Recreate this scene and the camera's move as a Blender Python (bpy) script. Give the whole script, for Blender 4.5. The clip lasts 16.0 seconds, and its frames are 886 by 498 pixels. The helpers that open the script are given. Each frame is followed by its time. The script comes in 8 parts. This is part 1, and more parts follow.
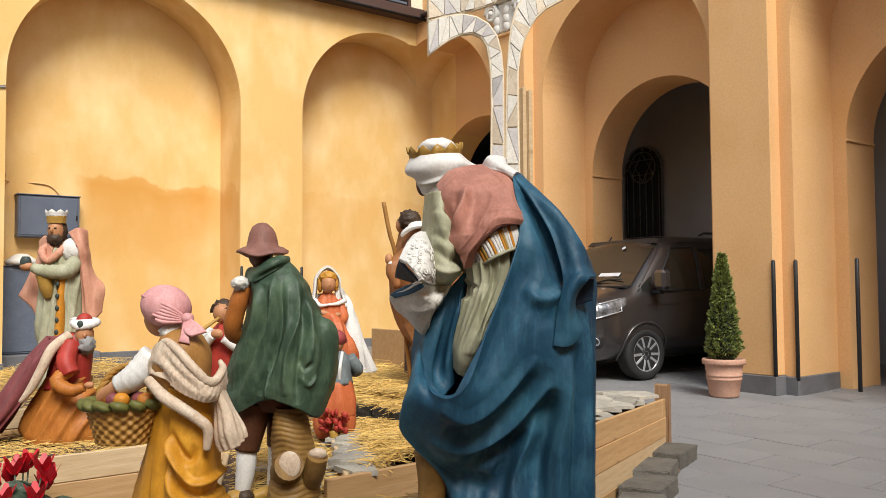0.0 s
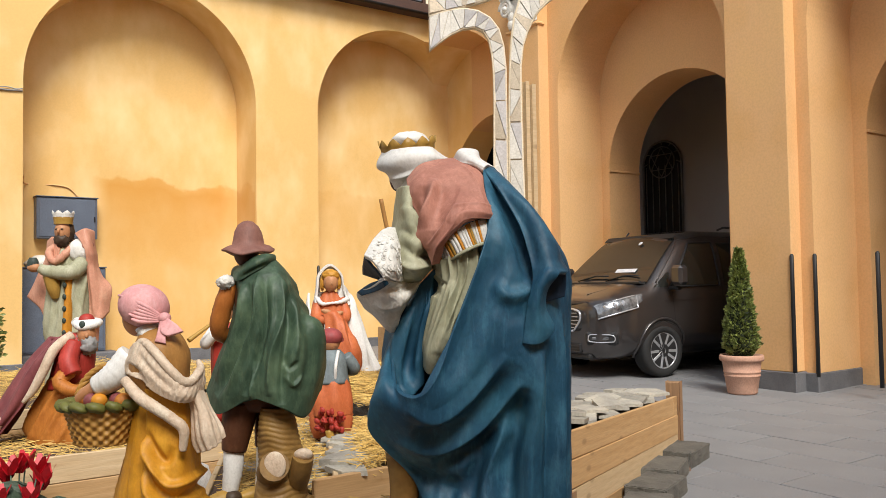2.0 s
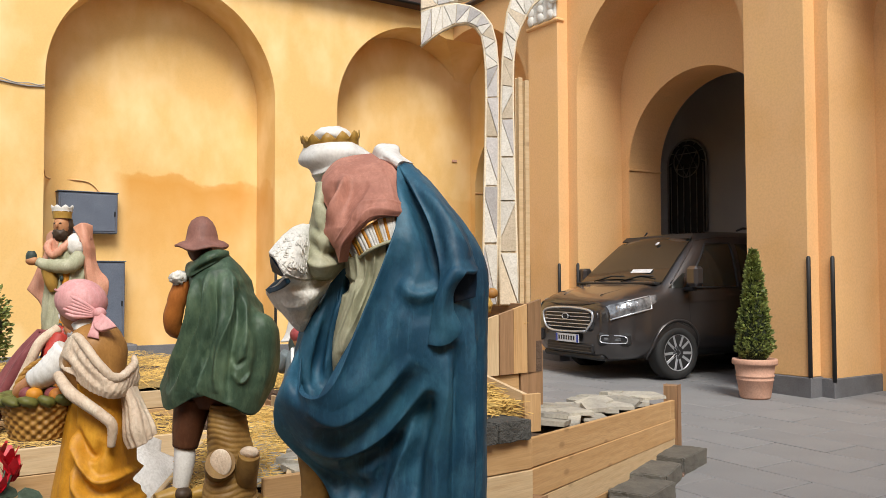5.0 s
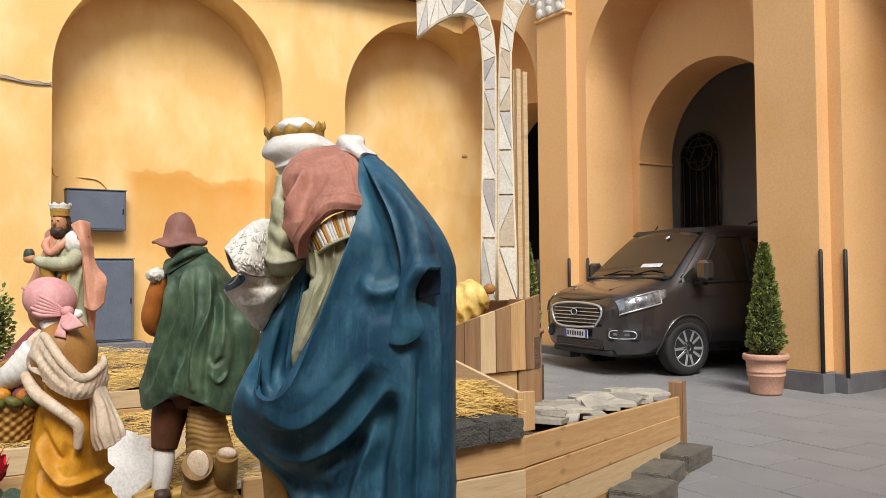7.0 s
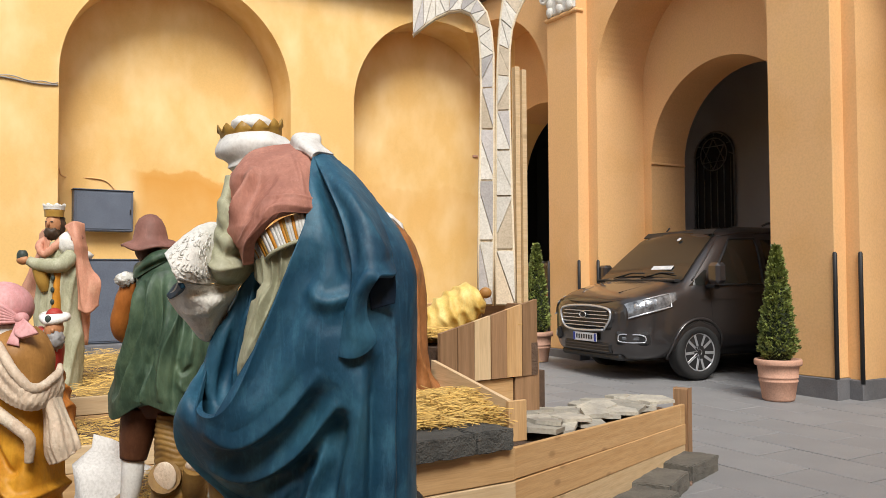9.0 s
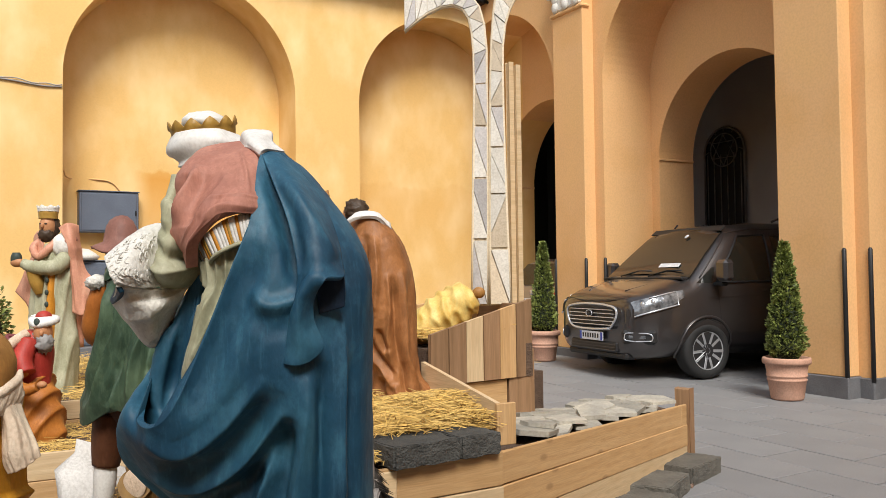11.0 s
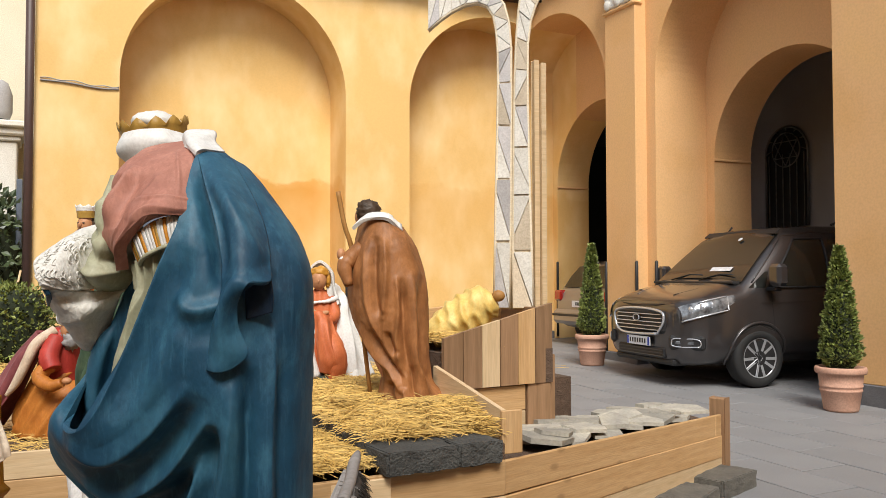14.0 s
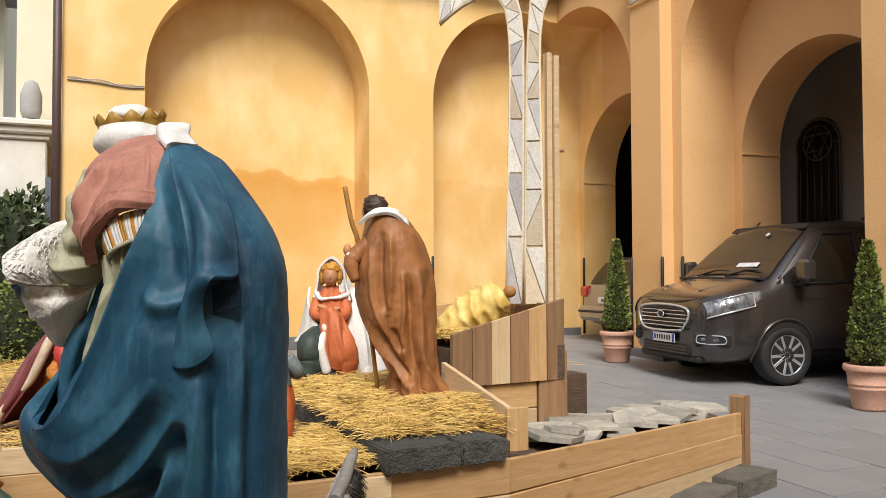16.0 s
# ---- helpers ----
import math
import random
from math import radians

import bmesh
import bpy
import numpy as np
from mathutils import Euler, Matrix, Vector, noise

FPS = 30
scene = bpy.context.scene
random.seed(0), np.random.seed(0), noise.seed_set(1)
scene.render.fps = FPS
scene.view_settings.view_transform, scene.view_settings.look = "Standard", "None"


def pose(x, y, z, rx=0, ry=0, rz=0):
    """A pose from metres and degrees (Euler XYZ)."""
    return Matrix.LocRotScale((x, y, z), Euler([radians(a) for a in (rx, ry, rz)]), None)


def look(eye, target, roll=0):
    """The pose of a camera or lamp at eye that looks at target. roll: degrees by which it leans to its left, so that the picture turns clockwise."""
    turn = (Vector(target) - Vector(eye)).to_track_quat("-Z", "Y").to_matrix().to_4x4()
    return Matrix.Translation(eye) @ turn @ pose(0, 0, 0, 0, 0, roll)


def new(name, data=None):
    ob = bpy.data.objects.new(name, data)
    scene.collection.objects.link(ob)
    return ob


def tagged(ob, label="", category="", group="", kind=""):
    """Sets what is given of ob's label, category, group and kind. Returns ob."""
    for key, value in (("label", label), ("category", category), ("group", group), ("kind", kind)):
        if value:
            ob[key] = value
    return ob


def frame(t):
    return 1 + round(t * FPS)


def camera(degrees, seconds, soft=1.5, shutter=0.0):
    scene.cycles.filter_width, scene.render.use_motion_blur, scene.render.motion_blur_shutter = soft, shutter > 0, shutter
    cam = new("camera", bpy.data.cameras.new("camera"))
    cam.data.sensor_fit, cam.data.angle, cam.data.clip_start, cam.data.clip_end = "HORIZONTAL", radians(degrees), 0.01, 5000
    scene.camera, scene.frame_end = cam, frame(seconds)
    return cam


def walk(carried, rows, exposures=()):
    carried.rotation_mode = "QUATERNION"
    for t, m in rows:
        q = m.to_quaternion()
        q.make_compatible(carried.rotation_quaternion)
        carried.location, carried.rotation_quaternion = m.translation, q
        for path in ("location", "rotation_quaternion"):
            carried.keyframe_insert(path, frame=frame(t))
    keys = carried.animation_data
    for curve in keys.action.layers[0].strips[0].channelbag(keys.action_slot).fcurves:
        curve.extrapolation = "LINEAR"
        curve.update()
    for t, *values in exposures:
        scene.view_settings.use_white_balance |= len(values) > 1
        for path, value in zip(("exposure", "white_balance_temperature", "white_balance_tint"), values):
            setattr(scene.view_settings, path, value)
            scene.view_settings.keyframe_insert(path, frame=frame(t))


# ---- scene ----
cam = camera(55.9, 16.0, soft=0.8)
PATH = [
    (0.0, (0.307, -0.065, 1.293), (3.385, 3.870, 1.509), -0.41),
    (0.5, (0.347, -0.068, 1.292), (3.399, 3.887, 1.505), -0.44),
    (1.0, (0.374, -0.078, 1.289), (3.407, 3.892, 1.500), -0.55),
    (1.5, (0.419, -0.087, 1.288), (3.421, 3.906, 1.492), -0.82),
    (2.0, (0.469, -0.113, 1.288), (3.424, 3.915, 1.493), -0.90),
    (2.5, (0.524, -0.147, 1.286), (3.443, 3.907, 1.495), -0.90),
    (3.0, (0.572, -0.171, 1.288), (3.474, 3.895, 1.493), -0.86),
    (3.5, (0.629, -0.208, 1.290), (3.506, 3.876, 1.498), -0.70),
    (4.0, (0.683, -0.238, 1.289), (3.522, 3.872, 1.497), -0.38),
    (6.5, (0.908, -0.266, 1.288), (3.608, 3.940, 1.459), -0.49),
    (7.0, (0.948, -0.258, 1.289), (3.630, 3.958, 1.457), -0.49),
    (7.5, (1.006, -0.245, 1.293), (3.661, 3.989, 1.457), -0.33),
    (8.0, (1.061, -0.235, 1.299), (3.696, 4.011, 1.470), -0.25),
    (8.5, (1.110, -0.223, 1.305), (3.720, 4.038, 1.475), -0.21),
    (9.0, (1.149, -0.211, 1.306), (3.741, 4.062, 1.478), -0.31),
    (11.5, (1.371, -0.205, 1.314), (3.857, 4.130, 1.479), -0.72),
    (12.0, (1.429, -0.216, 1.316), (3.884, 4.137, 1.484), -0.67),
    (12.5, (1.485, -0.230, 1.320), (3.905, 4.142, 1.488), -0.53),
    (13.0, (1.527, -0.243, 1.323), (3.886, 4.162, 1.494), -0.40),
    (13.5, (1.575, -0.251, 1.324), (3.831, 4.208, 1.495), -0.14),
    (14.0, (1.615, -0.266, 1.322), (3.776, 4.240, 1.492), -0.09),
    (14.5, (1.652, -0.272, 1.320), (3.752, 4.263, 1.485), -0.14),
    (15.0, (1.678, -0.279, 1.319), (3.738, 4.275, 1.481), -0.22),
    (15.5, (1.713, -0.277, 1.318), (3.733, 4.295, 1.471), -0.20),
    (16.0, (1.753, -0.276, 1.316), (3.740, 4.310, 1.467), -0.19),
]
walk(cam, [(t, look(eye, target, roll)) for t, eye, target, roll in PATH])

# ---- light ----
EXPO = 0.82
scene.view_settings.exposure = EXPO
world = bpy.data.worlds.new("sky")
scene.world = world
world.use_nodes = True
_n, _l = world.node_tree.nodes, world.node_tree.links
_sky = _n.new("ShaderNodeTexSky")
_sky.sky_type, _sky.sun_disc = "NISHITA", False
_sky.sun_elevation, _sky.sun_rotation = radians(50), radians(200)
_hs = _n.new("ShaderNodeHueSaturation")
_hs.inputs["Saturation"].default_value = 0.38
_l.new(_sky.outputs[0], _hs.inputs["Color"])
_l.new(_hs.outputs[0], _n["Background"].inputs[0])
_n["Background"].inputs[1].default_value = 0.108
sun = new("sun", bpy.data.lights.new("sun", "SUN"))
sun.data.energy, sun.data.angle, sun.data.color = 2.35, radians(26), (1.0, 0.97, 0.91)
sun.matrix_world = look((0, 0, 0), (0.27, 0.74, -0.87))

# ---- materials ----
def mat(name, col, col2=None, rough=0.75, metal=0.0, scale=6.0, fine=60.0, bump=0.15, spread=0.5, third=None, coat=0.0,
        vary=0.0, island=False, spec=0.5, grain=0.55, stretch=(1, 1, 1), dist=0.01):
    """Two-scale procedural surface: large blotches of col/col2, fine grain, bump."""
    m = bpy.data.materials.new(name)
    m.use_nodes = True
    n, l = m.node_tree.nodes, m.node_tree.links
    b = n["Principled BSDF"]
    b.inputs["Roughness"].default_value, b.inputs["Metallic"].default_value = rough, metal
    b.inputs["Coat Weight"].default_value = coat
    b.inputs["Specular IOR Level"].default_value = spec
    col2 = col2 or tuple(c * 0.78 for c in col)
    tc, mp = n.new("ShaderNodeTexCoord"), n.new("ShaderNodeMapping")
    mp.inputs["Scale"].default_value = stretch
    l.new(tc.outputs["Object"], mp.inputs[0])
    big, small = n.new("ShaderNodeTexNoise"), n.new("ShaderNodeTexNoise")
    big.inputs["Scale"].default_value, big.inputs["Detail"].default_value = scale, 6
    small.inputs["Scale"].default_value, small.inputs["Detail"].default_value = fine, 4
    for k in (big, small):
        l.new(mp.outputs[0], k.inputs["Vector"])
    ramp = n.new("ShaderNodeValToRGB")
    ramp.color_ramp.elements[0].position, ramp.color_ramp.elements[1].position = 0.5 - spread / 2, 0.5 + spread / 2
    ramp.color_ramp.elements[0].color, ramp.color_ramp.elements[1].color = (*col2, 1), (*col, 1)
    if third:
        e = ramp.color_ramp.elements.new(0.5)
        e.color = (*third, 1)
    l.new(big.outputs[0], ramp.inputs[0])
    mix = n.new("ShaderNodeMix")
    mix.data_type, mix.blend_type = "RGBA", "MULTIPLY"
    mix.inputs[0].default_value = grain
    r2 = n.new("ShaderNodeValToRGB")
    r2.color_ramp.elements[0].position, r2.color_ramp.elements[1].position = 0.3, 0.62
    r2.color_ramp.elements[0].color = (0.62, 0.6, 0.58, 1)
    l.new(small.outputs[0], r2.inputs[0])
    l.new(ramp.outputs[0], mix.inputs[6]), l.new(r2.outputs[0], mix.inputs[7])
    out = mix.outputs[2]
    if vary:
        src = n.new("ShaderNodeNewGeometry" if island else "ShaderNodeObjectInfo")
        mr, hv = n.new("ShaderNodeMapRange"), n.new("ShaderNodeHueSaturation")
        mr.inputs[3].default_value, mr.inputs[4].default_value = 1 - vary, 1 + vary
        l.new(src.outputs["Random Per Island" if island else "Random"], mr.inputs[0])
        l.new(mr.outputs[0], hv.inputs["Value"]), l.new(out, hv.inputs["Color"])
        out = hv.outputs[0]
    l.new(out, b.inputs["Base Color"])
    bp, add = n.new("ShaderNodeBump"), n.new("ShaderNodeMath")
    add.operation = "ADD"
    l.new(big.outputs[0], add.inputs[0]), l.new(small.outputs[0], add.inputs[1])
    l.new(add.outputs[0], bp.inputs["Height"])
    bp.inputs["Strength"].default_value, bp.inputs["Distance"].default_value = bump, dist
    l.new(bp.outputs[0], b.inputs["Normal"])
    rr = n.new("ShaderNodeMapRange")
    rr.inputs[3].default_value, rr.inputs[4].default_value = max(rough - 0.1, 0.03), min(rough + 0.1, 1)
    l.new(small.outputs[0], rr.inputs[0]), l.new(rr.outputs[0], b.inputs["Roughness"])
    return m


def plaster(name, col, deep, pale):
    """Painted render: wide blotches, damp tide marks with an edge, streaks, hairline roughness."""
    m = mat(name, col, tuple(c * 0.9 for c in col), rough=0.9, scale=0.9, fine=45, bump=0.1, spread=0.7, spec=0.2, grain=0.13)
    n, l = m.node_tree.nodes, m.node_tree.links
    b = n["Principled BSDF"]
    base = b.inputs["Base Color"].links[0].from_socket
    tc, mp, no = n.new("ShaderNodeTexCoord"), n.new("ShaderNodeMapping"), n.new("ShaderNodeTexNoise")
    mp.inputs["Scale"].default_value = (1.4, 1.4, 0.8)
    l.new(tc.outputs["Object"], mp.inputs[0]), l.new(mp.outputs[0], no.inputs["Vector"])
    no.inputs["Scale"].default_value, no.inputs["Detail"].default_value = 1.3, 8
    r = n.new("ShaderNodeValToRGB")
    r.color_ramp.elements[0].position, r.color_ramp.elements[1].position = 0.42, 0.7
    l.new(no.outputs[0], r.inputs[0])
    mx = n.new("ShaderNodeMix")
    mx.data_type = "RGBA"
    l.new(r.outputs[0], mx.inputs[0]), l.new(base, mx.inputs[6])
    mx.inputs[7].default_value = (*pale, 1)
    # damp patch: where z plus noise is under a tide line
    sep, n2, ad, r3, mx2 = (n.new("ShaderNodeSeparateXYZ"), n.new("ShaderNodeTexNoise"), n.new("ShaderNodeMath"),
                            n.new("ShaderNodeValToRGB"), n.new("ShaderNodeMix"))
    l.new(tc.outputs["Object"], sep.inputs[0]), l.new(tc.outputs["Object"], n2.inputs["Vector"])
    n2.inputs["Scale"].default_value, n2.inputs["Detail"].default_value = 1.3, 8
    ad.operation = "MULTIPLY_ADD"
    ad.inputs[1].default_value = 1.0
    l.new(n2.outputs[0], ad.inputs[0]), l.new(sep.outputs[2], ad.inputs[2])
    el = r3.color_ramp.elements
    el[0].position, el[0].color = 0.0, (0.25, 0.25, 0.25, 1)
    el[1].position, el[1].color = 1.0, (0, 0, 0, 1)
    for p, v in ((0.46, 0.3), (0.54, 0.62), (0.62, 0.75), (0.70, 1.0), (0.735, 0.8), (0.748, 0.02)):
        e = el.new(p)
        e.color = (v, v, v, 1)
    dv = n.new("ShaderNodeMath")
    dv.operation = "DIVIDE"
    dv.inputs[1].default_value = 4.62
    l.new(ad.outputs[0], dv.inputs[0]), l.new(dv.outputs[0], r3.inputs[0])
    mx2.data_type = "RGBA"
    gt, ml = n.new("ShaderNodeMath"), n.new("ShaderNodeMath")
    gt.operation, ml.operation = "GREATER_THAN", "MULTIPLY"
    gt.inputs[1].default_value = 12.56      # only the niches' inner faces are damp
    l.new(sep.outputs[1], gt.inputs[0]), l.new(gt.outputs[0], ml.inputs[0]), l.new(r3.outputs[0], ml.inputs[1])
    dx, rx, m3 = n.new("ShaderNodeMath"), n.new("ShaderNodeValToRGB"), n.new("ShaderNodeMath")
    dx.operation, m3.operation = "DIVIDE", "MULTIPLY"
    dx.inputs[1].default_value = 10
    l.new(sep.outputs[0], dx.inputs[0]), l.new(dx.outputs[0], rx.inputs[0]), l.new(ml.outputs[0], m3.inputs[0]), l.new(rx.outputs[0], m3.inputs[1])
    rx.color_ramp.elements[0].position, rx.color_ramp.elements[0].color = 0.368, (0.08, 0.08, 0.08, 1)
    rx.color_ramp.elements[1].position, rx.color_ramp.elements[1].color = 0.392, (0.85, 0.85, 0.85, 1)
    for p, v in ((0.57, 0.85), (0.62, 0.25)):       # the middle niche is the damp one
        e = rx.color_ramp.elements.new(p)
        e.color = (v, v, v, 1)
    l.new(m3.outputs[0], mx2.inputs[0]), l.new(mx.outputs[2], mx2.inputs[6])
    mx2.inputs[7].default_value = (*deep, 1)
    l.new(mx2.outputs[2], b.inputs["Base Color"])
    return m


def wood(name, col, col2, vary=0.14, island=False, along="x"):
    """Sawn board with the grain along one axis and a few knots."""
    st = {"x": (1.0, 16, 16), "y": (16, 1.0, 16), "z": (16, 16, 1.0)}[along]
    m = mat(name, col, col2, rough=0.65, scale=2.4, fine=9, bump=0.12, spread=0.5, stretch=st, vary=vary, island=island, grain=0.4)
    n, l = m.node_tree.nodes, m.node_tree.links
    b = n["Principled BSDF"]
    base = b.inputs["Base Color"].links[0].from_socket
    tc, vo, mp, r, mx = (n.new("ShaderNodeTexCoord"), n.new("ShaderNodeTexVoronoi"), n.new("ShaderNodeMapping"), n.new("ShaderNodeValToRGB"), n.new("ShaderNodeMix"))
    mp.inputs["Scale"].default_value = tuple(2.2 if q < 2 else 5.0 for q in st)
    l.new(tc.outputs["Object"], mp.inputs[0]), l.new(mp.outputs[0], vo.inputs["Vector"])
    vo.inputs["Scale"].default_value = 1.0
    r.color_ramp.elements[0].position, r.color_ramp.elements[1].position = 0.05, 0.11
    r.color_ramp.elements[0].color, r.color_ramp.elements[1].color = (0.42, 0.42, 0.42, 1), (0, 0, 0, 1)
    l.new(vo.outputs["Distance"], r.inputs[0]), l.new(r.outputs[0], mx.inputs[0])
    mx.data_type = "RGBA"
    l.new(base, mx.inputs[6])
    mx.inputs[7].default_value = (col2[0] * 0.35, col2[1] * 0.3, col2[2] * 0.25, 1)
    l.new(mx.outputs[2], b.inputs["Base Color"])
    return m


OCHRE = plaster("ochre_plaster", (0.80, 0.51, 0.19), (0.62, 0.29, 0.055), (0.84, 0.60, 0.29))
OCHRE2 = mat("ochre_plaster_plain", (0.77, 0.47, 0.20), (0.69, 0.39, 0.15), rough=0.9, scale=1.1, fine=40, bump=0.12, spread=0.6, spec=0.2, third=(0.75, 0.45, 0.21), grain=0.24)
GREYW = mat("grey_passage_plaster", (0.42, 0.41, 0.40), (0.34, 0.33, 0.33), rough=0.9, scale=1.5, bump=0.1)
CREAM = mat("cream_plaster", (0.82, 0.76, 0.60), (0.74, 0.67, 0.5), rough=0.9, scale=1.2, bump=0.1)
STUCCO = mat("white_stucco", (0.80, 0.78, 0.72), (0.66, 0.63, 0.56), rough=0.85, scale=4, bump=0.2)
PAVE = mat("grey_stone_paving", (0.268, 0.268, 0.272), (0.212, 0.212, 0.217), rough=0.6, scale=1.7, fine=90, bump=0.12, vary=0.025, spread=0.6)
PAVEJ = mat("paving_joint", (0.200, 0.196, 0.191), rough=0.85, scale=2, fine=50)
BASALT = mat("lava_stone", (0.095, 0.092, 0.082), (0.045, 0.044, 0.040), rough=0.85, scale=9, fine=90, bump=0.7, vary=0.15, dist=0.02)
KERB = mat("brown_grey_kerb_stone", (0.17, 0.16, 0.135), (0.085, 0.08, 0.07), rough=0.85, scale=7, fine=80, bump=0.55, vary=0.12, dist=0.015)
PLINTH = mat("grey_plinth_stone", (0.17, 0.17, 0.18), (0.11, 0.11, 0.115), rough=0.7, scale=5, fine=60, bump=0.3)
PINE = wood("new_pine_board", (0.56, 0.355, 0.170), (0.45, 0.26, 0.105))
PINED = wood("brown_board", (0.306, 0.178, 0.093), (0.204, 0.111, 0.051))
PINEL = wood("pale_board", (0.629, 0.476, 0.289), (0.527, 0.365, 0.196))
PINEZ = wood("upright_pine_board", (0.56, 0.355, 0.170), (0.45, 0.26, 0.105), along="z")
PINEDZ = wood("upright_brown_board", (0.323, 0.187, 0.098), (0.212, 0.119, 0.055), along="z")
PINELZ = wood("upright_pale_board", (0.629, 0.476, 0.289), (0.527, 0.365, 0.196), along="z")
PINELY = wood("lying_pale_board", (0.629, 0.476, 0.289), (0.527, 0.365, 0.196), along="y")
GREYBD = wood("weathered_board", (0.36, 0.33, 0.31), (0.24, 0.22, 0.20))
STRAW = mat("straw", (0.74, 0.50, 0.15), (0.50, 0.30, 0.065), rough=0.7, scale=5, fine=40, vary=0.35, island=True)
STRAWB = mat("straw_bed", (0.46, 0.31, 0.11), (0.30, 0.19, 0.06), rough=0.9, scale=20, fine=90, bump=0.8, dist=0.02)
SOIL = mat("brown_soil", (0.16, 0.10, 0.065), (0.09, 0.055, 0.035), rough=0.95, scale=25, fine=110, bump=0.9, dist=0.02)
SLATE = mat("slate_flag", (0.50, 0.46, 0.37), (0.27, 0.26, 0.235), rough=0.75, scale=5, fine=60, bump=0.35, vary=0.22)
BLACKM = mat("black_metal", (0.02, 0.02, 0.022), rough=0.45, scale=8, bump=0.05)
IRON = mat("dark_iron", (0.03, 0.03, 0.032), rough=0.5, metal=0.6, scale=12, bump=0.1)
STEELBOX = mat("blue_grey_enamel", (0.13, 0.155, 0.20), (0.10, 0.12, 0.16), rough=0.45, scale=4, bump=0.05)
TERRA = mat("terracotta", (0.62, 0.37, 0.265), (0.53, 0.29, 0.20), rough=0.8, scale=6, bump=0.12)
LEAF = mat("box_leaf", (0.27, 0.31, 0.075), (0.10, 0.135, 0.03), rough=0.5, scale=7, fine=30, vary=0.4, island=True)
LEAFD = mat("laurel_leaf", (0.12, 0.16, 0.07), (0.04, 0.06, 0.026), rough=0.4, scale=5, fine=30, vary=0.5, island=True)
# near-black filler colour: paints the shade seen between leaves
CORE = mat("shade_core", (0.02, 0.028, 0.01), rough=0.95, scale=10)
GRILLE = mat("grey_iron", (0.26, 0.25, 0.24), (0.18, 0.17, 0.16), rough=0.5, metal=0.3, scale=12, bump=0.1)
BROWNM = mat("brown_painted_metal", (0.085, 0.045, 0.035), rough=0.5, scale=6, bump=0.05)
# near-black base: the shade of deep interiors is put into the colour
DARK = mat("painted_dark_interior", (0.02, 0.018, 0.016), rough=0.95, scale=2)


# ---- building helpers ----
def link(name, bm, mats, parent=None, label="", smooth=False):
    me = bpy.data.meshes.new(name)
    bmesh.ops.recalc_face_normals(bm, faces=bm.faces)
    if smooth:
        for f in bm.faces:
            f.smooth = True
    bm.to_mesh(me)
    bm.free()
    for k in mats if isinstance(mats, (list, tuple)) else [mats]:
        me.materials.append(k)
    ob = new(name, me)
    if parent:
        ob.parent = parent
    if label:
        ob["label"] = label
    return ob


def part(name, bm, material, parent, label="", smooth=False):
    return link(name, bm, material, parent, label, smooth)


def thing(name, label, category, m=None, group="", kind=""):
    ob = new(name)
    ob.empty_display_size = 0.1
    if m is not None:
        ob.matrix_world = m
    return tagged(ob, label, category, group, kind)


def box(x0, x1, y0, y1, z0, z1, bev=0.0, bm=None, mi=0):
    own = bm or bmesh.new()
    r = bmesh.ops.create_cube(own, size=1.0)
    for v in r["verts"]:
        v.co = Vector((x0 + (v.co.x + 0.5) * (x1 - x0), y0 + (v.co.y + 0.5) * (y1 - y0), z0 + (v.co.z + 0.5) * (z1 - z0)))
    fs = {f for v in r["verts"] for f in v.link_faces}
    for f in fs:
        f.material_index = mi
    if bev:
        bmesh.ops.bevel(own, geom=list({e for v in r["verts"] for e in v.link_edges}), offset=bev, segments=1, affect="EDGES")
    return own


def beam(p, q, w, h, bev=0.003, bm=None, up=(0, 0, 1)):
    """A board from p to q: w across, h along up."""
    own = bm or bmesh.new()
    p, q = Vector(p), Vector(q)
    d = (q - p).normalized()
    s = d.cross(Vector(up)).normalized()
    u = s.cross(d)
    r = bmesh.ops.create_cube(own, size=1.0)
    for v in r["verts"]:
        c = v.co.copy()
        v.co = p.lerp(q, c.x + 0.5) + s * (c.y * w) + u * (c.z * h)
    if bev:
        bmesh.ops.bevel(own, geom=list({e for v in r["verts"] for e in v.link_edges}), offset=bev, segments=1, affect="EDGES")
    return own


def rings(bm, rows, closed=True, cap=True, mi=0):
    """Skin over rows of points; returns the vertex rows."""
    vs = [[bm.verts.new(p) for p in row] for row in rows]
    n = len(vs[0])
    for a, b in zip(vs, vs[1:]):
        for i in range(n if closed else n - 1):
            f = bm.faces.new((a[i], a[(i + 1) % n], b[(i + 1) % n], b[i]))
            f.material_index, f.smooth = mi, True
    if cap and closed:
        for row in (vs[0], vs[-1]):
            f = bm.faces.new(row)
            f.material_index = mi
    return vs


def lathe(prof, seg=32, bm=None, mi=0):
    own = bm or bmesh.new()
    rings(own, [[(r * math.cos(2 * math.pi * i / seg), r * math.sin(2 * math.pi * i / seg), z) for i in range(seg)] for r, z in prof], mi=mi)
    return own


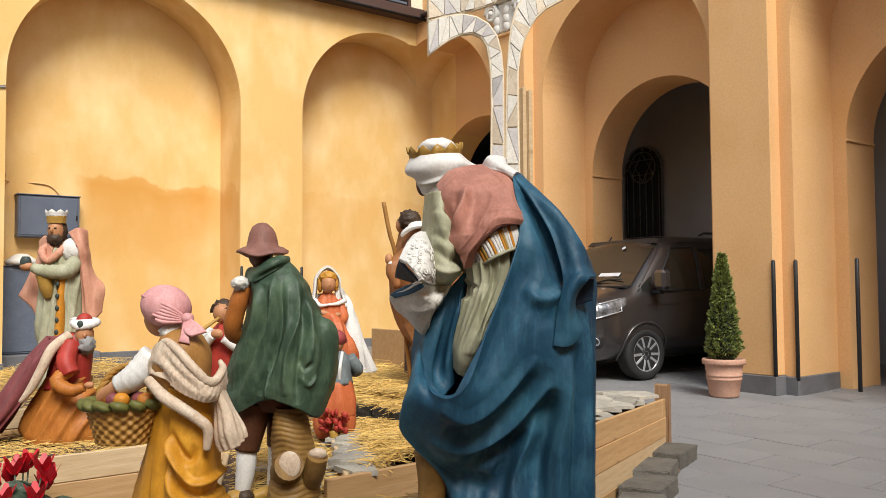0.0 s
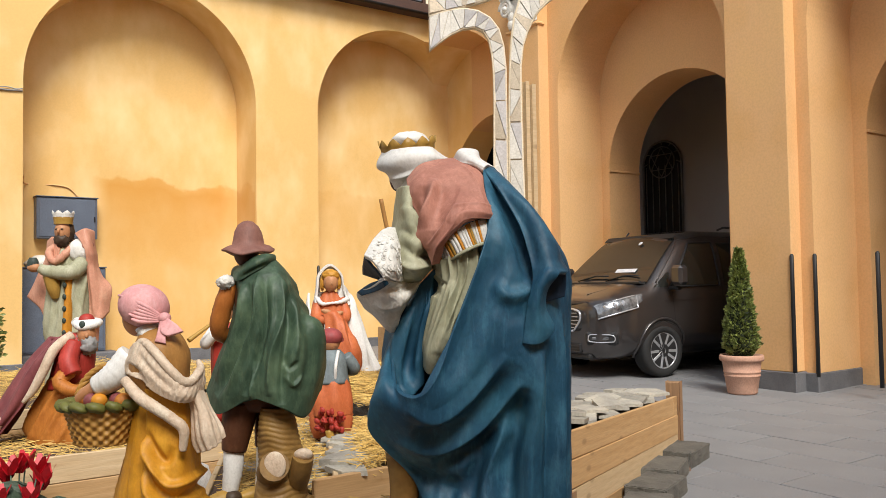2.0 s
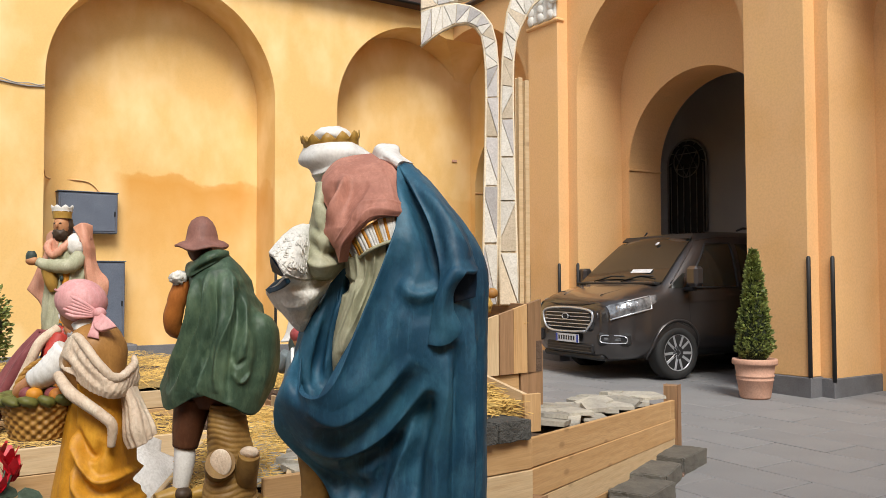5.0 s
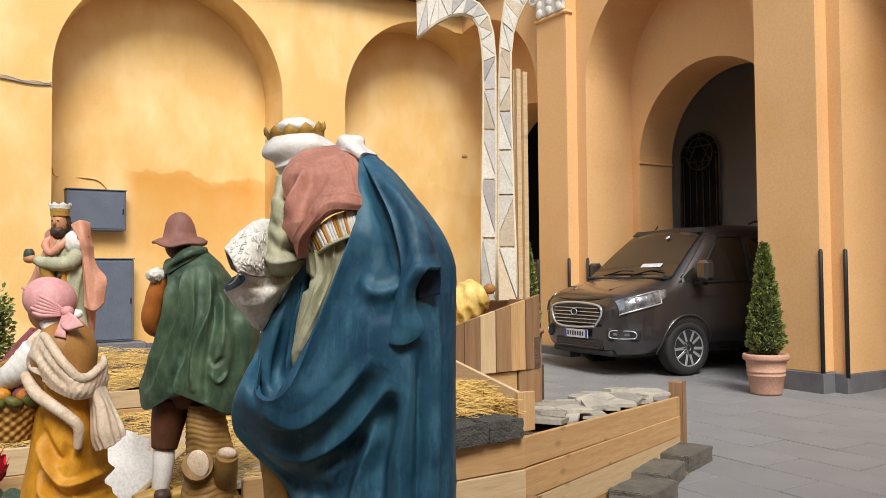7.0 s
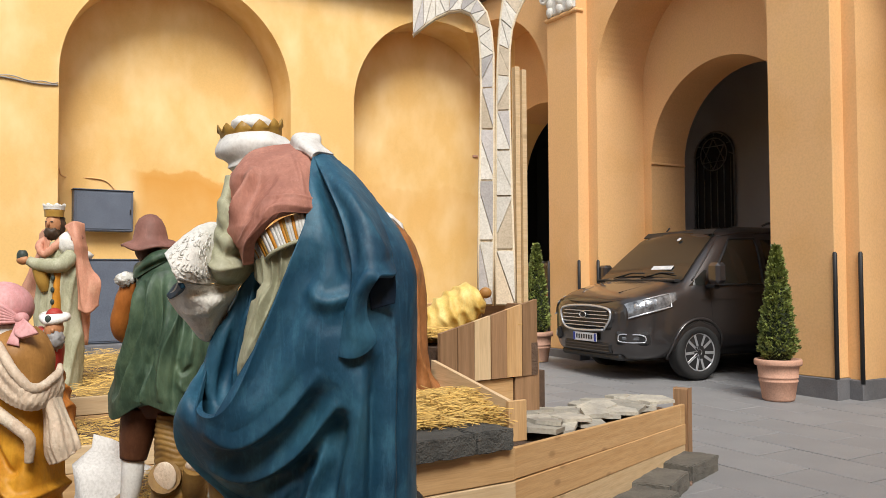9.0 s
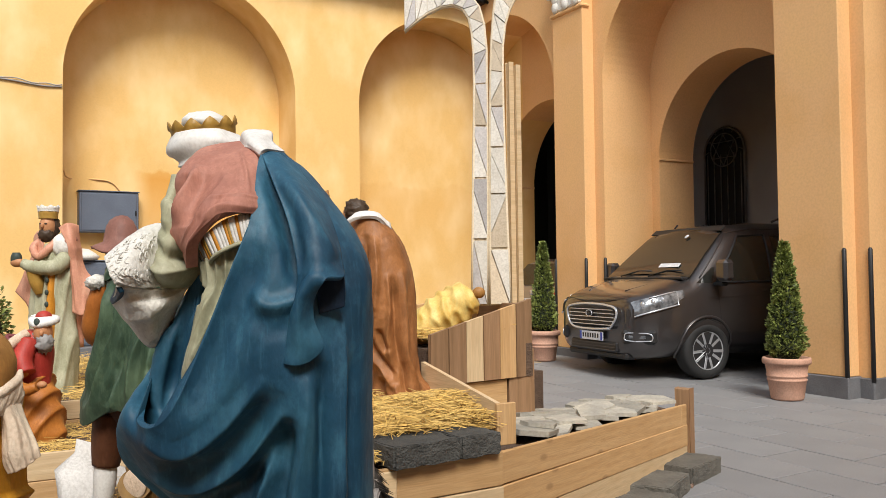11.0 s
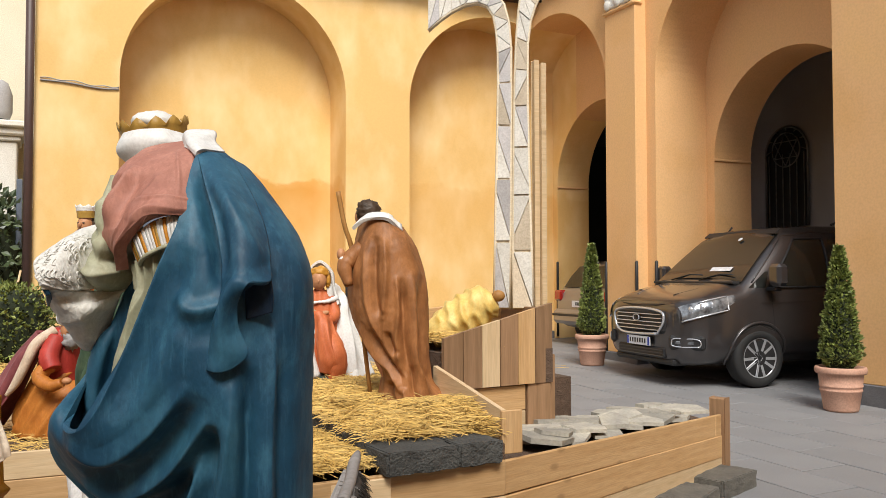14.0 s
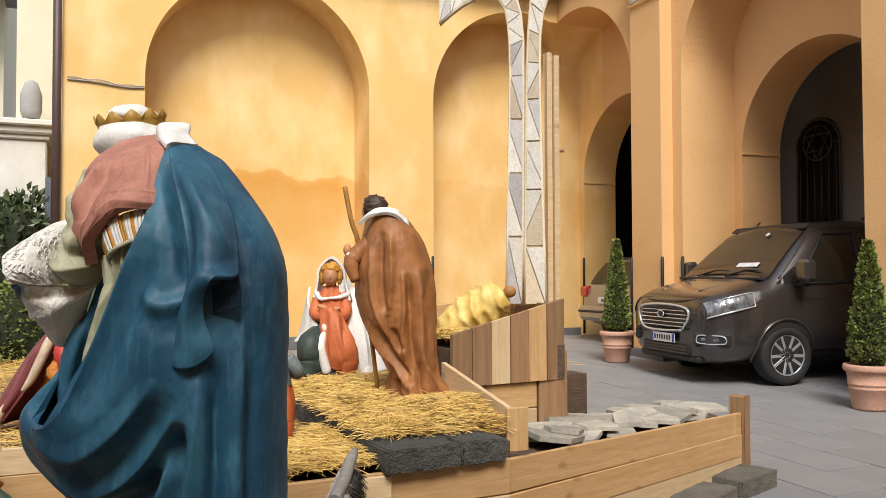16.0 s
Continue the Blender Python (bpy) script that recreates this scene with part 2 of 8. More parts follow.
def tube(pts, rad, seg=8, bm=None, mi=0):
    own = bm or bmesh.new()
    pts = [Vector(p) for p in pts]
    rows = []
    u = None
    for i, p in enumerate(pts):
        d = (pts[min(i + 1, len(pts) - 1)] - pts[max(i - 1, 0)]).normalized()
        if u is None:
            u = d.orthogonal().normalized()
        u = (u - d * u.dot(d)).normalized()
        w = d.cross(u)
        r = rad[i] if isinstance(rad, (list, tuple)) else rad
        rows.append([p + (u * math.cos(2 * math.pi * k / seg) + w * math.sin(2 * math.pi * k / seg)) * r for k in range(seg)])
    rings(own, rows, mi=mi)
    return own


def smoothpath(pts, n):
    """Catmull-Rom through pts."""
    pts = [Vector(p) for p in pts]
    e = [2 * pts[0] - pts[1], *pts, 2 * pts[-1] - pts[-2]]
    out = []
    for i in range(n):
        u = i / (n - 1) * (len(pts) - 1)
        k = min(int(u), len(pts) - 2)
        t = u - k
        a, b, c, d = e[k:k + 4]
        out.append(0.5 * (2 * b + (c - a) * t + (2 * a - 5 * b + 4 * c - d) * t * t + (3 * b - a - 3 * c + d) * t ** 3))
    return out


def arch_prism(c, r, z0, lo, hi, axis, base=-1.2, clip=None, seg=40):
    """Solid of an arched opening: centre, radius, springing; from lo to hi along axis ('y': opening in an x wall)."""
    pts = [(c - r, base)] + [(c - r * math.cos(math.pi * i / seg), z0 + r * math.sin(math.pi * i / seg)) for i in range(seg + 1)] + [(c + r, base)]
    if clip is not None:
        zc = z0 + math.sqrt(max(r * r - (clip - c) ** 2, 0))
        pts = [p for p in pts if p[0] < clip] + [(clip, zc), (clip, base)]
    bm = bmesh.new()
    mk = (lambda a, z, d: (a, d, z)) if axis == "y" else (lambda a, z, d: (d, a, z))
    rings(bm, [[mk(a, z, lo) for a, z in pts], [mk(a, z, hi) for a, z in pts]])
    for f in bm.faces:
        f.smooth = False
    return bm


def carve(name, solid, cutters, material, label):
    """Wall solid minus the openings, as one plain mesh."""
    ob = link(name, solid, material)
    cuts = []
    for c in cutters:
        k = link("cut", c, material)
        md = ob.modifiers.new("b", "BOOLEAN")
        md.operation, md.object, md.solver = "DIFFERENCE", k, "EXACT"
        cuts.append(k)
    dg = bpy.context.evaluated_depsgraph_get()
    dg.update()
    me = bpy.data.meshes.new_from_object(ob.evaluated_get(dg))
    ob.modifiers.clear()
    ob.data = me
    for k in cuts:
        bpy.data.objects.remove(k)
    return tagged(ob, label, "wall", kind="structure")


# ---- structure: courtyard walls ----
XF, XI, YF, YI = 9.53, 10.48, 12.5, 13.3      # arcade faces and recess backs
TOP = 7.4
arches = lambda: [arch_prism(4.29, 1.71, 4.22, YF - 0.2, YI, "y"), arch_prism(8.80, 1.68, 4.22, YF - 0.2, YI, "y"),
                  arch_prism(12.0, 1.68, 4.2, XF - 0.2, XI, "x", clip=YI)]
carve("wall_north", box(1.48, 11.2, YF, 14.0, -0.8, TOP),
      arches() + [arch_prism(11.75, 1.40, 3.06, XI - 0.1, 11.4, "x")], OCHRE,
      "ochre plastered courtyard wall with blind arches and damp stains")
carve("wall_east", box(XF, 11.2, -4.5, YF, -0.8, TOP),
      arches()[1:] + [arch_prism(11.75, 1.40, 3.06, XI - 0.1, 11.4, "x"),
                      arch_prism(7.67, 1.5, 4.2, XF - 0.2, XI, "x"), arch_prism(7.68, 1.33, 3.05, XI - 0.1, 11.4, "x"),
                      arch_prism(3.57, 1.5, 4.2, XF - 0.2, XI, "x"), arch_prism(3.57, 1.33, 3.05, XI - 0.1, 11.4, "x"),
                      arch_prism(-0.5, 1.5, 4.2, XF - 0.2, XI, "x")], OCHRE2,
      "ochre plastered arcade wall with deep round arches")
# impost mouldings in the inner archways
imp = 0
for c, r in ((11.75, 1.40), (7.68, 1.33), (3.57, 1.33)):
    for s in (-1, 1):
        y = c + s * r
        imp += 1
        tagged(link("trim", box(XI - 0.008, 11.2, min(y, y - s * 0.022), max(y, y - s * 0.022), 3.02, 3.055, 0.006), OCHRE2),
               "thin ochre impost moulding in archway", "trim", kind="structure")
# pilasters with stone plinths
for y0, y1 in ((9.37, 10.08), (5.23, 6.03), (1.1, 1.9)):
    tagged(link("trim", box(9.33, XF + 0.05, y0, y1, 0.21, TOP, 0.008), OCHRE2), "ochre plastered pilaster", "pilaster", kind="structure")
    for n, (a, b, e, f) in enumerate([(9.30, XF + 0.03, y0 - 0.03, y1 + 0.03)]):
        tagged(link("baseboard", box(a, b, e, f, -0.5, 0.21, 0.01), PLINTH), "grey stone plinth course", "plinth", kind="structure")
for y0, y1 in ((9.17, 10.32), (5.07, 6.17)):
    tagged(link("baseboard", box(XF - 0.03, XI, y0 - 0.025, y1 + 0.025, -0.5, 0.20, 0.01), PLINTH), "grey stone plinth course", "plinth", kind="structure")
for x0, x1 in ((1.48, 2.58), (6.0, 7.12)):
    tagged(link("baseboard", box(x0 - 0.02, x1 + 0.02, YF - 0.03, YI, -0.5, 0.28, 0.01), PLINTH), "grey stone plinth course", "plinth", kind="structure")
for x0, x1 in ((2.6, 5.98), (7.14, XI)):
    tagged(link("baseboard", box(x0, x1, YI - 0.03, YI + 0.01, -0.5, 0.3, 0.01), PLINTH), "grey stone plinth course", "plinth", kind="structure")

# ground: one sheet, falling gently towards the middle of the court
GROUND = Matrix.Translation((5.72, 8.63, -0.004)) @ Vector((0, 0, 1)).rotation_difference(Vector((-0.0138, -0.0208, 1))).to_matrix().to_4x4()
gb = bmesh.new()
bmesh.ops.create_grid(gb, x_segments=2, y_segments=2, size=400)
ground = tagged(link("ground", gb, PAVEJ), "dark jointed ground under the courtyard paving", "ground", kind="structure")
ground.matrix_world = GROUND


def gz(x, y):
    """Height of the paving at a place."""
    return 0.0138 * (x - 5.72) + 0.0208 * (y - 8.63) + 0.008


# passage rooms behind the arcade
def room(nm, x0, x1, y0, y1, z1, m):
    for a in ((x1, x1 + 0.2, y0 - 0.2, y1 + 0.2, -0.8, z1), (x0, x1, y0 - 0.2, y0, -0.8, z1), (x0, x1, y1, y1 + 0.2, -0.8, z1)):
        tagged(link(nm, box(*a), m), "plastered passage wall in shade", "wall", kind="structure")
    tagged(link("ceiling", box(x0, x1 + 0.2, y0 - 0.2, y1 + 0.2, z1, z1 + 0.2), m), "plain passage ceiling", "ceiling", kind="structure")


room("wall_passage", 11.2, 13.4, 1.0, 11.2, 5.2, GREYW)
# garage darkness comes from near-black walls, not from plaster colour
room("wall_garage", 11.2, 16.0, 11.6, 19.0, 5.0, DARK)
# walls that close the court behind and beside the camera, and its upper storey
for nm, a in (("wall_south", (-9.0, 11.2, -5.2, -4.9, -0.8, 7.4)), ("wall_west", (-9.3, -9.0, -5.2, 12.0, -0.8, 6.0))):
    tagged(link(nm, box(*a), OCHRE2), "plain ochre courtyard wall", "wall", kind="structure")

# ---- window and details on the building ----
def star_window():
    w = thing("window_1", "arched window with dark iron grille and six-pointed star", "window", kind="structure")
    yc, r, zs, x = 10.28, 0.455, 3.50, 13.385
    # frame ring, dark pane, bars and star
    bm = bmesh.new()
    seg = 24
    pts = [(-r, 2.2)] + [(-r * math.cos(math.pi * i / seg), zs + r * math.sin(math.pi * i / seg)) for i in range(seg + 1)] + [(r, 2.2)]
    bm.faces.new([bm.verts.new((x - 0.004, yc + a, z)) for a, z in pts])
    part("pane", bm, DARK, w, "dark window pane")
    part("frame", tube([(x - 0.03, yc + a, z) for a, z in pts], 0.022, 6), GRILLE, w)
    for i in range(6):
        a = -r + (i + 0.5) * 2 * r / 6
        part("bar", tube([(x - 0.035, yc + a, 2.2), (x - 0.035, yc + a, zs - 0.02)], 0.011, 6), GRILLE, w)
    part("ring", tube([(x - 0.04, yc + 0.30 * math.cos(t), zs + 0.05 + 0.30 * math.sin(t)) for t in [2 * math.pi * i / 28 for i in range(29)]], 0.013, 6), GRILLE, w)
    for k in range(2):
        bm = bmesh.new()
        tr = [(x - 0.045 - 0.004 * k, yc + 0.285 * math.cos(math.pi / 2 + k * math.pi / 3 + i * 2 * math.pi / 3), zs + 0.05 + 0.285 * math.sin(math.pi / 2 + k * math.pi / 3 + i * 2 * math.pi / 3)) for i in range(4)]
        part("star_triangle", tube(tr, 0.014, 6), GRILLE, w)
    for t in [k * math.pi / 6 for k in range(7)]:
        part("ray_bar", tube([(x - 0.035, yc + 0.34 * math.cos(t), zs + 0.05 + 0.34 * math.sin(t)), (x - 0.035, yc + r * math.cos(t), zs + r * math.sin(t))], 0.01, 5), GRILLE, w)


star_window()


def corner_guard(x, y, z0, z1):
    bm = tube([(x, y, z0), (x, y, z1 - 0.02), (x, y, z1)], [0.024, 0.024, 0.012], 8)
    return tagged(link("corner_guard", bm, BLACKM), "black metal guard strip on arcade corner", "guard", group="arcade corner guards")


for x, y in ((9.325, 5.225), (9.52, 5.06), (9.325, 9.365), (9.52, 9.165), (9.325, 10.085), (9.325, 1.9)):
    corner_guard(x, y, 0.16, 1.56)
for x, y in ((6.02, 12.49), (7.10, 12.49), (10.46, 13.13)):
    corner_guard(x, y, 0.2, 1.62)
corner_guard(9.52, 4.33 + 0.02, 0.1, 1.56)


def electric_box(x0, x1, z0, z1, deep, label):
    t = thing("electric_cabinet", label, "cabinet", group="electric cabinets")
    part("body", box(x0, x1, YI - deep, YI, z0, z1, 0.012), STEELBOX, t)
    part("door", box(x0 + 0.03, x1 - 0.03, YI - deep - 0.012, YI - deep + 0.002, z0 + 0.03, z1 - 0.03, 0.006), STEELBOX, t)
    part("latch", box(x1 - 0.055, x1 - 0.035, YI - deep - 0.028, YI - deep - 0.008, (z0 + z1) / 2 - 0.05, (z0 + z1) / 2 + 0.03, 0.004), IRON, t, "dark latch")
    part("hood", box(x0 - 0.012, x1 + 0.012, YI - deep - 0.02, YI, z1, z1 + 0.015, 0.004), STEELBOX, t)


electric_box(2.86, 3.70, 2.03, 2.64, 0.22, "blue-grey metal meter box hung on ochre wall")
electric_box(2.62, 3.80, 0.36, 1.60, 0.30, "blue-grey metal electric cabinet standing against ochre wall")
tagged(link("plinth_slab", box(2.55, 3.95, YI - 0.5, YI - 0.03, -0.3, 0.355, 0.015), PLINTH), "low grey stone slab under electric cabinet", "slab")
tagged(link("crumpled_bag", (lambda bm: bm)(lathe([(0.0, 0), (0.2, 0.0), (0.23, 0.05), (0.17, 0.1), (0.08, 0.16), (0.0, 0.17)], 14)), STUCCO, smooth=True),
       "crumpled pale plastic bag on metal cabinet", "bag").matrix_world = pose(2.92, YI - 0.2, 1.62)
# cables
c1 = smoothpath([(0.95 + 0.6, 12.485, 4.07), (1.9, 12.48, 4.06), (2.3, 12.48, 4.02), (2.57, 12.485, 4.03)], 20)
tagged(link("cable", tube(c1, 0.012, 6), GREYBD), "thin grey cable clipped along wall", "cable", group="wall cables")
tagged(link("cable", tube([p + Vector((0, -0.004, 0.03 + 0.012 * math.sin(i))) for i, p in enumerate(c1)], 0.008, 6), GREYBD), "thin grey cable clipped along wall", "cable", group="wall cables")
tagged(link("cable", tube(smoothpath([(2.6, 12.6, 2.88), (2.75, YI - 0.02, 2.84), (3.15, YI - 0.015, 2.84), (3.35, YI - 0.015, 2.8), (3.5, YI - 0.02, 2.64)], 24), 0.011, 6), OCHRE2),
       "ochre-painted cable above meter box", "cable", group="wall cables")
tagged(link("wall_bracket", box(10.02, 10.14, YI - 0.03, YI - 0.002, 3.64, 3.69, 0.008), TERRA), "small rust-coloured bar fixed on ochre wall", "bracket")


def capital(y0, y1):
    t = thing("pilaster_capital", "white stucco capital with scroll volutes on pilaster", "capital")
    part("astragal", box(9.29, 9.46, y0 - 0.03, y1 + 0.03, 5.30, 5.36, 0.02), OCHRE2, t)
    part("bell", box(9.30, 9.5, y0 + 0.02, y1 - 0.02, 5.36, 5.86, 0.03), STUCCO, t)
    part("abacus", box(9.22, 9.5, y0 - 0.1, y1 + 0.1, 5.86, 5.95, 0.02), STUCCO, t)
    for s in (y0 + 0.02, y1 - 0.02):
        pts = []
        for i in range(40):
            a = i / 39 * 2.6 * 2 * math.pi
            r = 0.15 * (1 - 0.85 * i / 39)
            pts.append((9.27, s + r * math.cos(a), 5.72 + r * math.sin(a)))
        part("volute", tube(pts, [0.035 - 0.02 * i / 39 for i in range(40)], 8), STUCCO, t)
        bm = bmesh.new()
        bmesh.ops.create_uvsphere(bm, u_segments=12, v_segments=8, radius=0.05, matrix=Matrix.Translation((9.26, s, 5.72)))
        part("boss", bm, STUCCO, t, smooth=True)
    rng = random.Random(4)
    for i in range(9):
        y = y0 + 0.12 + (y1 - y0 - 0.24) * (i % 3) / 2
        z = 5.44 + 0.13 * (i // 3)
        bm = bmesh.new()
        bmesh.ops.create_uvsphere(bm, u_segments=10, v_segments=6, radius=0.075, matrix=pose(9.29, y, z, rng.uniform(-30, 30)) @ Matrix.Diagonal((0.5, 1, 1.2, 1)))
        part("leaf", bm, STUCCO, t, smooth=True)


capital(9.37, 10.08)


def balcony():
    t = thing("balcony", "dark metal balcony with slatted grey railing above wall", "balcony")
    part("slab", box(1.6, XF + 0.1, YF - 0.28, YF - 0.002, 6.22, 6.42, 0.015), BROWNM, t, "dark brown balcony edge")
    part("gutter", tube([(1.6, YF - 0.3, 6.22), (XF, YF - 0.3, 6.22)], 0.03, 8), IRON, t)
    part("top_rail", box(1.6, XF, YF - 0.24, YF - 0.2, 7.3, 7.36), BROWNM, t)
    for i in range(7):
        x = 9.2 - i * 0.75
        part("post", box(x - 0.03, x + 0.03, YF - 0.25, YF - 0.19, 6.42, 7.3), BROWNM, t)
        for k in range(10):
            part("slat", box(x - 0.70, x - 0.05, YF - 0.235, YF - 0.225, 6.46 + k * 0.08, 6.50 + k * 0.08), STEELBOX, t)
    part("shutter", box(1.6, 9.2, YF - 0.19, YF - 0.18, 6.43, 7.28), DARK, t)
    part("corner_panel", box(9.26, XF - 0.01, YF - 0.22, YF - 0.16, 6.43, 7.35), CREAM, t, "cream corner panel")
    e = thing("roof_gutter", "dark metal gutter and pipe along arcade cornice", "gutter")
    part("gutter", tube([(XF - 0.06, YF, 6.3), (XF - 0.06, 10.15, 6.3)], 0.05, 10), BROWNM, e)
    part("downpipe", tube([(XF - 0.06, 10.16, 6.3), (XF - 0.06, 10.16, 5.35)], 0.05, 10), BROWNM, e)


balcony()


# ---- garden beyond the corner ----
def garden():
    tagged(link("downpipe", tube([(1.42, 12.44, -0.2), (1.42, 12.44, 7.4)], 0.06, 12), BROWNM), "brown metal downpipe at wall corner", "pipe")
    g = thing("gate_pier", "weathered white gate pier with moulded cap", "pier")
    part("shaft", box(0.55, 1.24, 14.1, 14.8, -0.6, 3.42, 0.02), STUCCO, g)
    part("neck_moulding", box(0.50, 1.29, 14.05, 14.85, 3.42, 3.5, 0.02), STUCCO, g)
    part("cornice", box(0.44, 1.35, 13.98, 14.9, 3.5, 3.62, 0.03), STUCCO, g)
    part("cap", box(0.36, 1.42, 13.9, 14.98, 3.62, 3.72, 0.02), STUCCO, g)
    f = thing("floodlight", "grey floodlight on top of gate pier", "lamp")
    part("housing", lathe([(0.0, 0), (0.15, 0.0), (0.2, 0.12), (0.2, 0.4), (0.12, 0.6), (0.0, 0.66)], 14), GREYW, f, smooth=False)
    part("base", box(-0.1, 0.1, -0.1, 0.1, -0.08, 0.02, 0.01), IRON, f)
    f.matrix_world = pose(1.0, 14.4, 3.8, 0, 0, 30) @ Matrix.Diagonal((0.8, 0.8, 0.95, 1))
    h = thing("neighbour_house", "cream plastered house with eaves and small window", "house")
    part("wall", box(-9, 0.25, 19.0, 24, -0.8, 10.5), CREAM, h)
    part("wing", box(0.75, 3.0, 14.95, 16.0, -0.8, 10.5), CREAM, h)
    part("eave", box(-9, 0.9, 17.6, 19.5, 7.0, 7.22), GREYW, h, "grey soffit board")
    w = part("window", box(-0.9, 0.1, 18.97, 19.1, 3.6, 5.6, 0.01), BROWNM, h, "brown framed window")
    part("pane", box(-0.8, 0.0, 18.95, 18.968, 3.7, 5.5), DARK, w)
    k = thing("iron_gate", "dark wrought iron gate with spear heads", "gate")
    for i in range(16):
        x = 0.40 - i * 0.16
        part("bar", tube([(x, 14.45, -0.2), (x, 14.45, 2.8), (x, 14.45, 2.84), (x, 14.45, 2.95), (x, 14.45, 3.15)], [0.014, 0.014, 0.03, 0.045, 0.003], 8), IRON, k)
    for z in (0.2, 2.55, 2.35):
        part("rail", box(-2.2, 0.5, 14.43, 14.47, z, z + 0.035), IRON, k)
    tagged(link("wall_plaque", box(1.26, 1.34, 13.2, 13.6, 1.75, 2.75, 0.01), STEELBOX), "grey framed notice panel beside downpipe", "panel")
    b = thing("planter_bed", "low grey stone bed edging before shrubs", "kerb")
    part("kerb", box(-6.0, 1.3, 12.75, 12.95, -0.4, 0.42, 0.02), PLINTH, b)
    part("earth", box(-6.0, 1.3, 12.95, 14.3, -0.4, 0.34), SOIL, b)


garden()


def leafcloud(n, place, size, seed, mi=0, bm=None):
    """Many small folded leaves; place(rng) gives a point and an outward way."""
    rng = random.Random(seed)
    own = bm or bmesh.new()
    for _ in range(n):
        p, o = place(rng)
        o = (Vector(o) + Vector((rng.uniform(-1, 1), rng.uniform(-1, 1), rng.uniform(-0.6, 1))) * 0.9).normalized()
        s = o.cross(Vector((rng.uniform(-1, 1), rng.uniform(-1, 1), rng.uniform(-1, 1)))).normalized()
        k = size * rng.uniform(0.6, 1.3)
        nrm = o.cross(s)
        a, b, c, d = p, p + o * k * 0.5 + s * k * 0.3 - nrm * k * 0.1, p + o * k, p + o * k * 0.5 - s * k * 0.3 - nrm * k * 0.1
        va, vb, vc, vd = (own.verts.new(q) for q in (a, b, c, d))
        for f in (own.faces.new((va, vb, vc)), own.faces.new((va, vc, vd))):
            f.material_index = mi
    return own


def shrub(name, label, x0, x1, y0, y1, z0, z1, n, size, m, seed, group=""):
    t = thing(name, label, "shrub", group=group)
    cb = bmesh.new()
    bmesh.ops.create_icosphere(cb, subdivisions=3, radius=1)
    for v in cb.verts:
        k = 0.86 + 0.16 * noise.noise(v.co * 2.5 + Vector((seed, 0, 0)))
        q = v.co.copy()
        mx = max(abs(q.x), abs(q.y), abs(q.z))
        q = q.lerp(q / mx, 0.55)
        v.co = Vector(((x0 + x1) / 2 + q.x * k * (x1 - x0) / 2, (y0 + y1) / 2 + q.y * k * (y1 - y0) / 2, (z0 + z1) / 2 + q.z * k * (z1 - z0) / 2))
    pts = [(v.co.copy(), v.normal.copy()) for v in cb.verts]
    cb.normal_update()
    pts = [(v.co.copy(), v.normal.copy()) for v in cb.verts]

    def place(r):
        p, o = r.choice(pts)
        return p + Vector((r.uniform(-1, 1), r.uniform(-1, 1), r.uniform(-1, 1))) * size * 1.6, o
    # solid dark blob inside the crown stands in for its inner shade
    part("shade_core", cb, CORE, t, smooth=True)
    part("crown", leafcloud(n, place, size, seed), m, t)
    return t


rng = random.Random(11)
for i, (x, y, w, hh) in enumerate(((0.9, 13.5, 1.0, 2.45), (0.1, 13.6, 1.1, 2.35), (-0.8, 13.6, 1.1, 2.25), (-1.8, 13.5, 1.2, 2.2))):
    shrub("laurel_shrub", "dense dark green laurel shrub before gate", x - w / 2, x + w / 2, y - 0.5, y + 0.5, 0.3, hh, 2600, 0.13, LEAFD, 20 + i, "laurel shrubs")
shrub("box_hedge", "clipped low green box hedge behind kerb", -4.0, 1.25, 12.95, 13.35, 0.25, 0.95, 5000, 0.06, LEAF, 41)
shrub("round_bush", "clipped round green bush in crib", 0.95, 1.72, 8.2, 8.9, 0.45, 1.25, 4200, 0.045, LEAF, 42)


